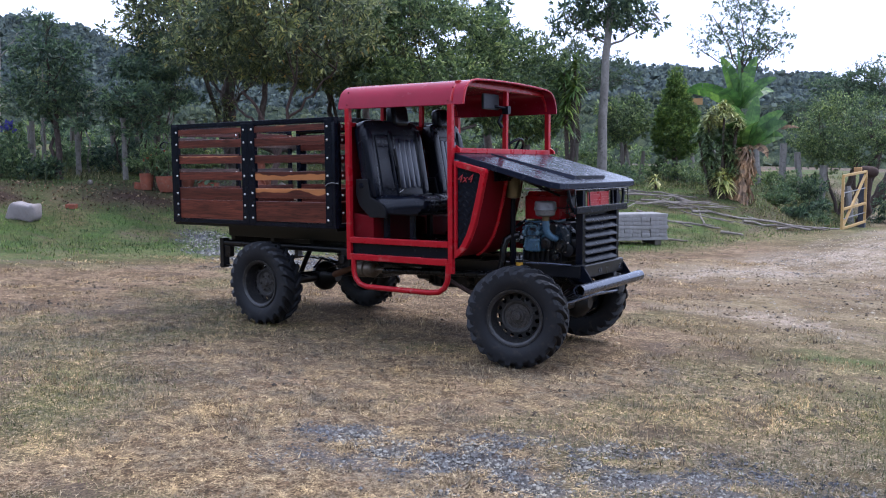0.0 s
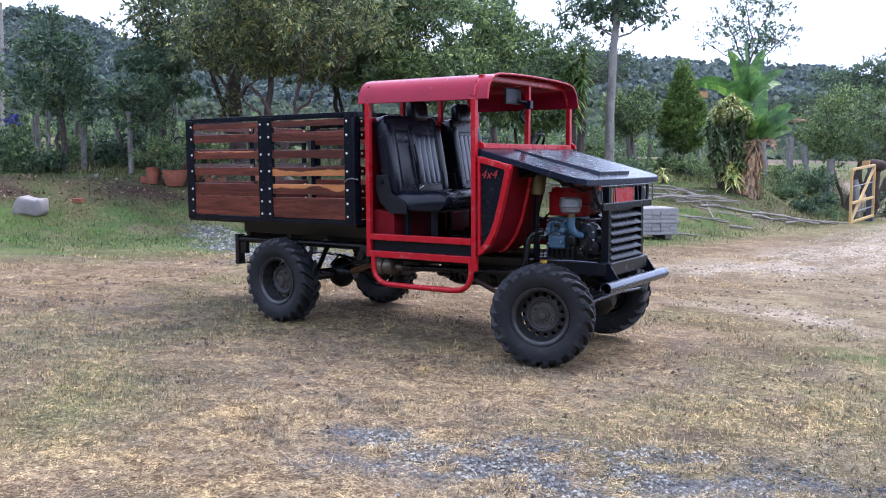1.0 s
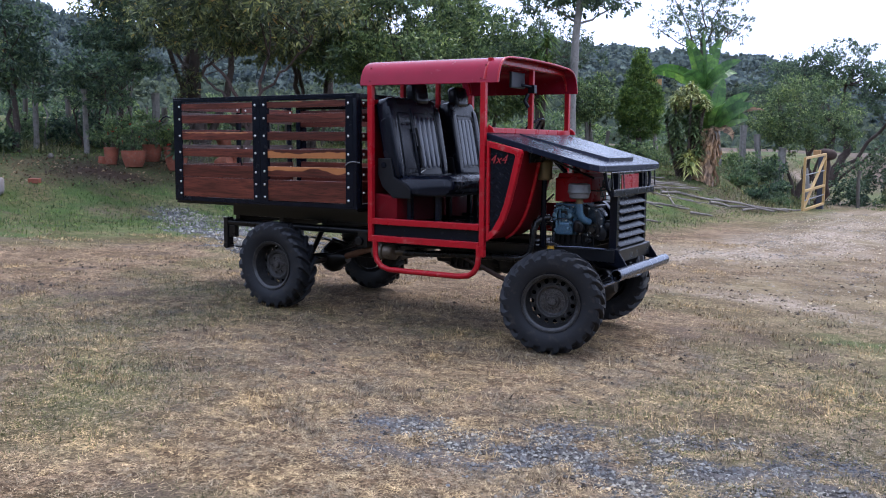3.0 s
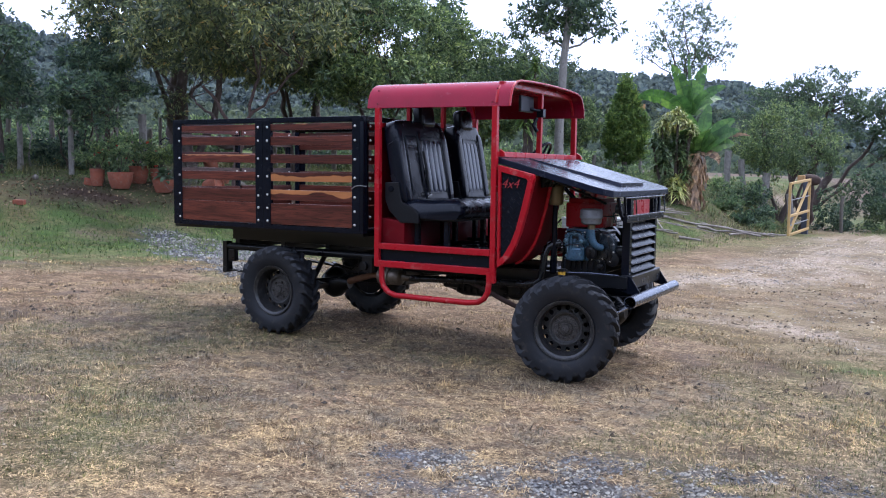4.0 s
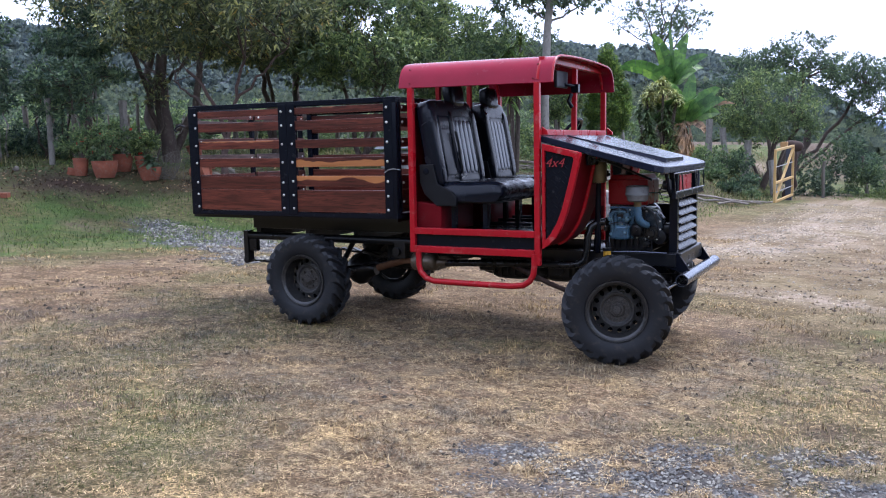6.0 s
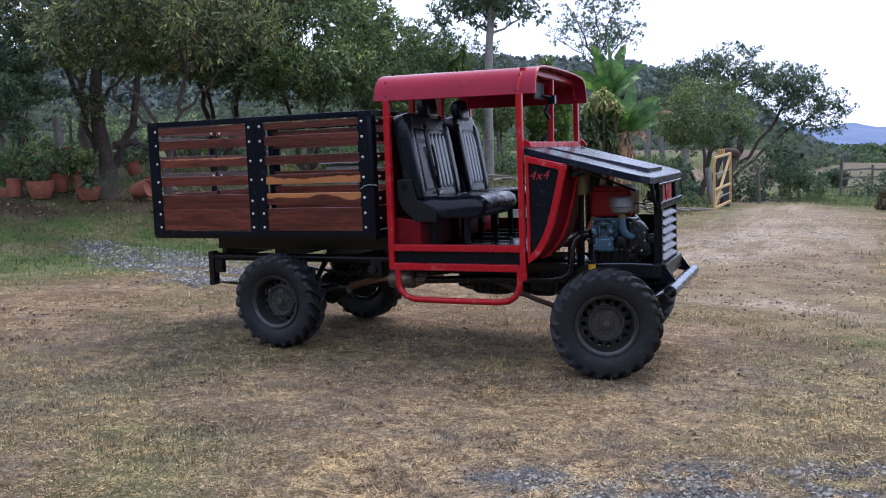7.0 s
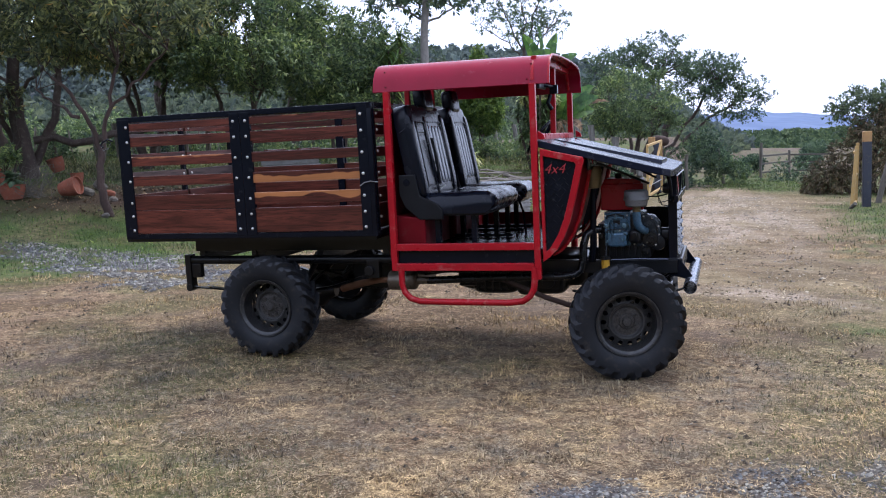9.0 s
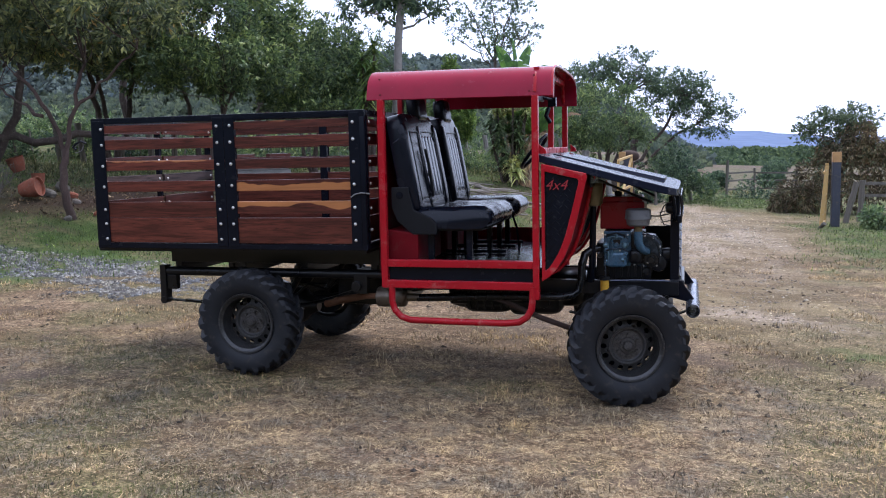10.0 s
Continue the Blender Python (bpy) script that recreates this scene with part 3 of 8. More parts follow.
def ground_material():
    mat = bpy.data.materials.new("dry_grass_and_dirt")
    mat.use_nodes = True
    shader = mat.node_tree.nodes["Principled BSDF"]

    def attribute(key):
        n = node(mat, "ShaderNodeAttribute")
        n.attribute_name = key
        return n.outputs["Fac"]

    fine, mid, big = noise_of(mat, 48, 7, None, 0.75), noise_of(mat, 9, 7, None, 0.72), noise_of(mat, 0.9, 5, None, 0.6)
    grit = noise_of(mat, 24, 7, None, 0.8)
    dry = mixed(mat, ramp(mat, fine, 0.40, 0.60), (0.069, 0.046, 0.031), (0.444, 0.308, 0.193))
    dry = mixed(mat, ramp(mat, mid, 0.36, 0.64), mixed(mat, 0.5, dry, (0.102, 0.066, 0.042)), dry)
    dry = mixed(mat, ramp(mat, mid, 0.57, 0.74), dry, (0.509, 0.365, 0.238))
    tuft = noise_of(mat, 3.3, 6, None, 0.7)
    dry = mixed(mat, ramp(mat, tuft, 0.50, 0.66), dry, mixed(mat, ramp(mat, mid, 0.4, 0.6), (0.081, 0.055, 0.034), (0.230, 0.156, 0.098)))
    dry = mixed(mat, ramp(mat, big, 0.50, 0.66), dry, mixed(mat, ramp(mat, fine, 0.4, 0.62), (0.074, 0.052, 0.034), (0.294, 0.213, 0.137)))
    clods = noise_of(mat, 2.3, 9, None, 0.78)
    dry = mixed(mat, ramp(mat, clods, 0.525, 0.565), dry, mixed(mat, ramp(mat, grit, 0.42, 0.60), (0.058, 0.041, 0.026), (0.198, 0.143, 0.085)))
    straw = noise_of(mat, 1.1, 9, None, 0.8)
    dry = mixed(mat, ramp(mat, straw, 0.55, 0.60), dry, mixed(mat, ramp(mat, grit, 0.44, 0.58), (0.207, 0.151, 0.079), (0.502, 0.382, 0.217)))
    green = mixed(mat, ramp(mat, fine, 0.38, 0.62), (0.020, 0.038, 0.009), (0.080, 0.122, 0.032))
    green = mixed(mat, ramp(mat, big, 0.42, 0.62), green, mixed(mat, ramp(mat, mid, 0.4, 0.6), (0.060, 0.062, 0.024), (0.150, 0.128, 0.062)))
    gravel = mixed(mat, ramp(mat, fine, 0.38, 0.62), (0.046, 0.040, 0.038), (0.125, 0.113, 0.108))
    road = mixed(mat, ramp(mat, mid, 0.3, 0.7), (0.177, 0.132, 0.080), (0.095, 0.068, 0.040))
    road = mixed(mat, ramp(mat, fine, 0.5, 0.72), road, (0.288, 0.226, 0.144))
    road = mixed(mat, ramp(mat, noise_of(mat, 22, 6, None, 0.75), 0.50, 0.66), road, (0.102, 0.075, 0.044))
    road = mixed(mat, ramp(mat, big, 0.48, 0.62), road, mixed(mat, ramp(mat, mid, 0.4, 0.6), (0.107, 0.081, 0.043), (0.247, 0.190, 0.110)))
    road = mixed(mat, ramp(mat, noise_of(mat, 5.0, 7, None, 0.8), 0.54, 0.62), road, (0.140, 0.106, 0.057))
    pale = noise_of(mat, 1.7, 7, (0.7, 1.6, 1.0), 0.72)
    road = mixed(mat, ramp(mat, pale, 0.53, 0.64), road, mixed(mat, ramp(mat, fine, 0.4, 0.6), (0.169, 0.132, 0.084), (0.313, 0.255, 0.170)))
    lane = mixed(mat, ramp(mat, fine, 0.38, 0.62), (0.195, 0.148, 0.108), (0.415, 0.335, 0.258))
    lane = mixed(mat, ramp(mat, noise_of(mat, 3.6, 8, None, 0.78), 0.49, 0.57), lane, (0.178, 0.136, 0.090))
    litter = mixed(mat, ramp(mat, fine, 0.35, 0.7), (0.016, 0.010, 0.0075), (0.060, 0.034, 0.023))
    dry = mixed(mat, ramp(mat, grit, 0.47, 0.58), mixed(mat, ramp(mat, fine, 0.4, 0.6), (0.061, 0.041, 0.024), (0.180, 0.122, 0.074)), dry)
    dry = mixed(mat, ramp(mat, grit, 0.60, 0.68), dry, (0.558, 0.404, 0.266))
    scuff = noise_of(mat, 4.6, 8, (1.0, 1.5, 1.0), 0.78)
    dry = mixed(mat, 1.0, dry, mixed(mat, ramp(mat, scuff, 0.44, 0.55), (0.68, 0.65, 0.62), (1.18, 1.18, 1.16)), "MULTIPLY")
    soil = mixed(mat, ramp(mat, fine, 0.40, 0.62), (0.05, 0.037, 0.028), (0.15, 0.108, 0.078))
    col = mixed(mat, attribute("green"), dry, green)
    col = mixed(mat, attribute("soil"), col, soil)
    col = mixed(mat, attribute("road"), col, road)
    wide = noise_of(mat, 0.62, 6, (1.0, 1.7, 1.0), 0.62)
    col = mixed(mat, 1.0, col, mixed(mat, ramp(mat, wide, 0.45, 0.56), (0.82, 0.79, 0.74), (1.13, 1.13, 1.13)), "MULTIPLY")
    col = mixed(mat, attribute("lane"), col, lane)
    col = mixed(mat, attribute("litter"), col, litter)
    col = mixed(mat, attribute("gravel"), col, gravel)
    wire(mat, col, shader.inputs["Base Color"])
    shader.inputs["Roughness"].default_value = 0.95
    shader.inputs["Specular IOR Level"].default_value = 0.15
    both = mixed(mat, 0.5, fine, mid)
    bumped(mat, both, 0.9, 0.035)
    return mat


def ground():
    xs = graded(-3200, 3200, -4.5, 8.0, 0.09)
    ys = graded(-3200, 3200, -5.2, 6.0, 0.09)
    gx, gy = np.meshgrid(xs, ys, indexing="ij")
    z = height(gx, gy) + 0.018 * (fbm(gx, gy, 0.3, 8) - 0.5) + 0.02 * gravel_mask(gx, gy) * (vnoise(gx, gy, 0.1, 2) - 0.6)
    verts = np.stack([gx, gy, z], -1).reshape(-1, 3)
    n, m = len(xs), len(ys)
    i = (np.arange(n - 1)[:, None] * m + np.arange(m - 1)[None]).ravel()
    me = array_mesh("ground", verts, np.stack([i, i + m, i + m + 1, i + 1], 1), ground_material(), True)
    for key, f in (("green", green_mask), ("road", road_mask), ("gravel", gravel_mask), ("litter", litter_mask), ("lane", lane_mask), ("soil", soil_mask)):
        me.attributes.new(key, "FLOAT", "POINT").data.foreach_set("value", f(gx, gy).astype(np.float32).ravel())
    return tagged(new("ground", me), "trampled dry yellow-brown grass with gravel patches and a dirt track", "ground", kind="structure")


ground()


def blades(name, x, y, tall, wide, mat, rng, label, flat=False):
    """Single grass blades, one thin triangle each."""
    n = len(x)
    a, lean = rng.random(n) * 6.283, rng.normal(0, 1.1, n)
    h = tall * (0.4 + 0.9 * rng.random(n))
    d = np.stack([np.cos(a), np.sin(a)], 1)
    z = height(x, y) - 0.006
    b = rng.random(n) * 6.283
    if flat:
        b = a + 1.571
    w = np.stack([np.cos(b), np.sin(b)], 1) * wide * (0.6 + 0.8 * rng.random((n, 1)))
    p = np.stack([x, y], 1)
    tip = p + d * (h * np.clip(np.abs(lean), 0.1, 2.4))[:, None]
    if flat:
        z = z + 0.008 + 0.010 * rng.random(n)
        tip = p + d * (0.015 + 1.0 * h)[:, None]
        lean = 2.45 - 0.25 * rng.random(n) ** 3
    verts = np.stack([np.c_[p - w, z], np.c_[p + w, z], np.c_[tip, z + h * (0.9 - 0.36 * np.clip(np.abs(lean), 0, 2.4))]], 1).reshape(-1, 3)
    me = array_mesh(name, verts, np.arange(3 * n).reshape(-1, 3), mat)
    return tagged(new(name, me), label, "grass", kind="stuff")


def scatter(rng, n, x0, x1, y0, y1):
    return x0 + (x1 - x0) * rng.random(n), y0 + (y1 - y0) * rng.random(n)


STRAW = leaves("straw", [(0.105, 0.076, 0.052), (0.330, 0.250, 0.170), (0.490, 0.388, 0.275), (0.215, 0.159, 0.104)], None, 0.8, 0.2, 16.0)
BLADE = leaves("grass_blade", [(0.045, 0.055, 0.022), (0.10, 0.115, 0.045), (0.17, 0.178, 0.085), (0.30, 0.265, 0.165)], None, 0.6, 0.3, 12.0)


LUSH = leaves("lush_grass_blade", [(0.022, 0.047, 0.011), (0.051, 0.097, 0.022), (0.090, 0.151, 0.036), (0.170, 0.214, 0.068)], None, 0.6, 0.3, 3.0)


def grass():
    rng = np.random.default_rng(11)
    px, py = [], []
    gx, gy = [], []
    for count, (x0, x1, y0, y1) in ((600000, (-3.2, 7.4, -6.0, 0.8)), (170000, (-7, 8.5, -5, 8)), (110000, (-11, 9, -3, 18))):
        x, y = scatter(rng, count, x0, x1, y0, y1)
        bare = np.maximum(np.maximum(gravel_mask(x, y), soil_mask(x, y) * 0.75), road_mask(x, y) * 0.7)
        bare = np.maximum(bare, lane_mask(x, y) * 0.95)
        clump = 0.5 * fbm(x, y, 0.16, 31) + 0.5 * fbm(x, y, 0.055, 35)
        edge = np.minimum(np.minimum(x - x0, x1 - x), np.minimum(y - y0, y1 - y))
        keep = (rng.random(count) > bare) & (rng.random(count) < step(0.32, 0.62, clump) + 0.12) & (litter_mask(x, y) < 0.5) & (rng.random(count) < step(0, 1.6, edge))
        x, y = x[keep], y[keep]
        g = green_mask(x, y) > rng.random(len(x)) * 0.85 + 0.04
        thin = (behind(x, y) > -6.5) & (x < 0)
        x, y, g = x[~thin], y[~thin], g[~thin]
        px.append(x[~g]), py.append(y[~g]), gx.append(x[g]), gy.append(y[g])
    blades("dry_grass", np.concatenate(px), np.concatenate(py), 0.034, 0.0020, STRAW, rng, "short trampled straw-coloured dry grass blades", True)
    tufts = []
    for count, (x0, x1, y0, y1), size in ((60000, (-3.2, 7.4, -6.0, 1.5), 0.14), (260000, (-8, 8, -4, 11), 0.32)):
        x, y = scatter(rng, count, x0, x1, y0, y1)
        k = (step(0.54, 0.66, fbm(x, y, size, 61)) > rng.random(count)) & (gravel_mask(x, y) < 0.4) & (road_mask(x, y) < 0.45) & ((behind(x, y) < -6.5) | (x > 0))
        tufts.append((x[k], y[k]))
    (x, y), (x2, y2) = tufts
    blades("straw_tufts", x, y, 0.058, 0.0028, STRAW, rng, "longer tufts of bleached dry grass")
    blades("straw_tufts", x2, y2, 0.066, 0.0065, STRAW, rng, "scattered tufts of dry grass across the yard")
    x, y = np.concatenate(gx), np.concatenate(gy)
    blades("green_grass", x, y, 0.044, 0.0036, BLADE, rng, "sparse short green grass among dry grass")
    x, y = scatter(rng, 300000, -19, 9, 1, 42)
    s = behind(x, y)
    lush = ((step(-7.6, -4.2, s) * np.maximum(step(0.0, -0.8, s), step(-7, -5, x) * step(1.0, -0.3, s)) * step(1, -1, x) > rng.random(len(x))) | (step(-6.5, -4, x) * step(-2.5, -1.0, s) * step(1.2, 0.4, x) > rng.random(len(x)) * 1.5) | (step(2.0, 4.0, s) * step(0.5, -1, x) > rng.random(len(x)) * 1.2)
            | (step(4.5, 8.0, x - 0.12 * (y - 10)) * step(8, 11, y) > rng.random(len(x)) * 1.3)
            | (step(29.0, 31.5, y) * step(1.2, 3.0, x) > rng.random(len(x)))) & (road_mask(x, y) < 0.4)
    blades("verge_grass", x[lush], y[lush], 0.11, 0.008, LUSH, rng, "longer green grass along the bank and verge")


grass()


def stones(name, n, area, size, keep, mat, label, seed):
    """Loose stones: squashed, uneven eight-sided lumps."""
    rng = np.random.default_rng(seed)
    x, y = scatter(rng, n, *area)
    k = keep(x, y) > rng.random(n)
    x, y = x[k], y[k]
    n = len(x)
    base = np.array([(1, 0, 0), (0, 1, 0), (-1, 0, 0), (0, -1, 0), (0, 0, 1), (0, 0, -1)], float)
    r = size * (0.4 + 1.1 * rng.random(n) ** 2.2)
    v = base[None] * r[:, None, None] * (0.6 + 0.8 * rng.random((n, 6, 1))) * np.array([1, 0.8, 0.6])
    a = rng.random(n) * 6.283
    c, s = np.cos(a)[:, None], np.sin(a)[:, None]
    v = np.stack([v[..., 0] * c - v[..., 1] * s, v[..., 0] * s + v[..., 1] * c, v[..., 2]], -1)
    v += np.stack([x, y, height(x, y) + 0.12 * r], 1)[:, None]
    f = np.array([(0, 1, 4), (1, 2, 4), (2, 3, 4), (3, 0, 4), (1, 0, 5), (2, 1, 5), (3, 2, 5), (0, 3, 5)])
    me = array_mesh(name, v.reshape(-1, 3), (f[None] + 6 * np.arange(n)[:, None, None]).reshape(-1, 3), mat)
    return tagged(new(name, me), label, "gravel", kind="stuff")


STONE = leaves("grey_gravel", [(0.042, 0.039, 0.042), (0.085, 0.080, 0.086), (0.14, 0.135, 0.143), (0.27, 0.262, 0.27)], None, 0.85, 0.0)
STONE_PALE = leaves("pale_gravel", [(0.13, 0.10, 0.078), (0.25, 0.20, 0.16), (0.48, 0.41, 0.34)], None, 0.85, 0.0)
CLOD = leaves("dark_soil_clods", [(0.035, 0.025, 0.018), (0.06, 0.043, 0.03), (0.10, 0.072, 0.05)], None, 0.9, 0.0)
LITTER = leaves("fallen_leaves_brown", [(0.04, 0.024, 0.016), (0.075, 0.044, 0.028), (0.12, 0.078, 0.05), (0.28, 0.20, 0.14)], None, 0.85, 0.1)
stones("gravel", 52000, (2.6, 6.6, -4.8, -2.0), 0.0125, lambda x, y: gravel_mask(x, y) * 0.85, STONE, "loose grey crushed-stone gravel", 3)
stones("gravel", 26000, (-9.5, -2.5, 1.5, 7), 0.030, lambda x, y: gravel_mask(x, y), STONE, "loose grey crushed-stone gravel", 4)
stones("road_gravel", 46000, (0, 7.5, 2, 26), 0.019, lambda x, y: np.maximum(road_mask(x, y) * 0.25, lane_mask(x, y)), STONE_PALE, "pale gravel strewn over the dirt track", 6)
stones("clods", 9000, (-5, 7.5, -4, 9), 0.021, lambda x, y: 0.75 * step(0.42, 0.60, fbm(x, y, 0.7, 65)) * (1 - gravel_mask(x, y)), CLOD, "small dark clods of soil among dry grass", 8)
stones("pebbles", 2600, (-3, 7, -5, 6), 0.011, lambda x, y: 0.5 + 0 * x, STONE_PALE, "small pale pebbles scattered in dry grass", 7)


def litter():
    rng = np.random.default_rng(17)
    x, y = scatter(rng, 60000, -20, 0, 2, 28)
    k = litter_mask(x, y) > rng.random(len(x)) * 1.1
    x, y = x[k], y[k]
    n = len(x)
    a = rng.random(n) * 6.283
    r = 0.015 + 0.035 * rng.random(n)
    d, w = np.stack([np.cos(a), np.sin(a)], 1) * r[:, None], np.stack([-np.sin(a), np.cos(a)], 1) * (0.5 * r)[:, None]
    p, z = np.stack([x, y], 1), height(x, y)
    t = rng.normal(0, 0.02, (n, 4)) + 0.02
    v = np.stack([np.c_[p - d, z + t[:, 0]], np.c_[p + w, z + t[:, 1]], np.c_[p + d, z + t[:, 2]], np.c_[p - w, z + t[:, 3]]], 1).reshape(-1, 3)
    tagged(new("fallen_leaves", array_mesh("fallen_leaves", v, np.arange(4 * n).reshape(-1, 4), LITTER)), "brown fallen leaves on the bare bank soil", "leaf litter", kind="stuff")


litter()


# ---- hills and distance ----
def hill(name, azimuths, elevations, r0, r1, mat, label, rough_size, rough_amount, seed, base=-2.0):
    """A slope that climbs from r0 to a ridge at r1 metres; azimuths in degrees left of +y, elevations of the ridge in degrees."""
    az = np.radians(np.linspace(azimuths[0], azimuths[-1], 260))
    el = np.interp(np.degrees(az), azimuths, elevations)
    rows = np.linspace(0, 1, 60)
    a, t = np.meshgrid(az, rows, indexing="ij")
    rr = r0 + (r1 - r0) * t
    top = np.tan(np.radians(el))[:, None] * r1
    x, y = -np.sin(a) * rr, np.cos(a) * rr
    wave = fbm(x, y, rough_size * 6, seed) - 0.5
    z = base + (top - base) * t ** 1.25 + rough_amount * 3.5 * wave * np.sin(np.pi * np.clip(t, 0, 1)) + rough_amount * (fbm(x, y, rough_size, seed + 2) - 0.5) * np.minimum(1, 4 * t)
    z += 0.35 * rough_amount * (vnoise(a * r1, 0 * a, rough_size * 1.3, seed) - 0.5) * t
    n, m = az.size, rows.size
    i = (np.arange(n - 1)[:, None] * m + np.arange(m - 1)[None]).ravel()
    me = array_mesh(name, np.stack([x, y, z], -1).reshape(-1, 3), np.stack([i, i + m, i + m + 1, i + 1], 1), mat, True)
    tagged(new(name, me), label, "hill", kind="structure")
    return np.stack([x, y, z], -1).reshape(-1, 3), t.ravel()


# The hill's haze is put into its blue-grey base colour.
FOREST = surface("haze_tinted_forest", (0.074, 0.090, 0.103), (0.096, 0.112, 0.120), 0.95, 0, 0.03, 0.35, 0.6, 1.5, (0.130, 0.142, 0.105), 0.25)
# Blue of the far range is distance haze mixed into the paint.
HAZE_BLUE = surface("haze_blue_range", (0.052, 0.084, 0.165), (0.085, 0.128, 0.225), 1.0, 0, 0.006, 0.03, 0)
PASTURE = surface("dry_hillside", (0.150, 0.112, 0.098), (0.100, 0.090, 0.066), 0.95, 0, 0.05, 0.4, 0.3, 0.5, (0.05, 0.07, 0.035), 0.5)
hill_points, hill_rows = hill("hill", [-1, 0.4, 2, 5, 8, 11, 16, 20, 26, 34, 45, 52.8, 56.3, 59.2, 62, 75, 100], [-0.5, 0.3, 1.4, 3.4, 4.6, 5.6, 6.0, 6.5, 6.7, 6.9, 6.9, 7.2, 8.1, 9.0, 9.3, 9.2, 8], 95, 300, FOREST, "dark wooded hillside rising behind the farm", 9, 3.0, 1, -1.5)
hill("far_range", [-60, -30, -18, -14, -12, -10, -8.5, -7, -5.3, -4, -2.8, -1.5, 0, 2, 6, 12], [0.6, 0.5, 0.3, 0.2, 0.15, 0.22, 0.16, 0.34, 0.38, 0.62, 0.66, 0.95, 0.86, 1.0, 1.0, 1.0], 1100, 2600, HAZE_BLUE, "mountain range on the horizon, tinted blue for haze", 160, 16, 5, -30)
mid_points, mid_rows = hill("valley_slope", [-40, -20, -10, -4, 0, 4], [-0.6, -0.55, -0.5, -0.45, -0.4, -0.3], 240, 820, surface("valley_forest", (0.036, 0.060, 0.050), (0.062, 0.090, 0.068), 0.95, 0, 0.02, 0.15, 0.6, 2.0, (0.12, 0.115, 0.07), 0.2), "dark green wooded valley below the blue range", 30, 3.0, 4, -14.0)
low_points, low_rows = hill("low_hillside", [-26, -14, -8, -5, -3.2, -2.2, -0.95, 0, 2, 4], [-1.9, -1.9, -1.85, -1.8, -1.55, -1.0, -0.48, -0.3, -0.2, 0.0], 70, 210, PASTURE, "dry brown hillside with scattered trees beyond the track", 12, 1.5, 9, -3.0)


def far_woods(points, rows, count, seed, size, name, label, mat, keep=0.02, most=1.0):
    """Tree crowns on a slope, each a clump of leafy facets."""
    rng = np.random.default_rng(seed)
    side = np.degrees(np.arctan2(-points[:, 0], points[:, 1]))
    pick = rng.choice(np.flatnonzero((rows > keep) & (rows <= most) & (side < 68)), count)
    c = points[pick] + rng.normal(0, 1.5, (count, 3)) * (1, 1, 0) + np.array([0, 0, 0.4 * size])
    per = 44
    r = np.repeat(size * (0.5 + rng.random(count)), per)
    n = count * per
    d = rng.normal(0, 1, (n, 3))
    d /= np.linalg.norm(d, axis=1, keepdims=True)
    p = np.repeat(c, per, 0) + d * (r * rng.random(n) ** 0.3)[:, None] * np.array([1, 1, 0.9])
    u = rng.normal(0, 1, (n, 3))
    u /= np.linalg.norm(u, axis=1, keepdims=True)
    w = np.cross(u, rng.normal(0, 1, (n, 3)))
    w /= np.linalg.norm(w, axis=1, keepdims=True)
    k = (0.27 * r * (0.6 + 0.8 * rng.random(n)))[:, None]
    v = np.stack([p - u * k, p - w * k, p + u * k, p + w * k], 1).reshape(-1, 3)
    me = array_mesh(name, v, np.arange(4 * n).reshape(-1, 4), mat)
    tagged(new(name, me), label, "trees", kind="stuff")


VALLEY = leaves("valley_crowns", [(0.035, 0.058, 0.035), (0.055, 0.085, 0.048), (0.08, 0.115, 0.062), (0.11, 0.145, 0.075)], None, 1.0, 0.4)
# Upper-hill crowns carry painted haze: paler and bluer than leaves are.
WOODS = leaves("haze_tinted_crowns", [(0.088, 0.113, 0.123), (0.095, 0.122, 0.130), (0.103, 0.133, 0.136), (0.114, 0.145, 0.142)], None, 1.0, 0.75)
FOOT_WOODS = leaves("hill_foot_crowns", [(0.062, 0.082, 0.067), (0.077, 0.101, 0.077), (0.094, 0.119, 0.085), (0.118, 0.143, 0.097)], None, 1.0, 0.5)
# Added out of view: a dark belt that blocks low sky and dims reflections.
hill("tree_line", [98, 115, 140, 170, 200, 230, 250, 262], [11, 14, 15, 16, 15, 16, 14, 11], 20, 25, surface("backdrop_dark_green", (0.028, 0.042, 0.022), (0.05, 0.07, 0.034), 0.95, 0, 0.4, 5, 0.8, 0.4), "unseen dark green belt added behind the camera to dim reflections", 3, 1.6, 3, -1.0)


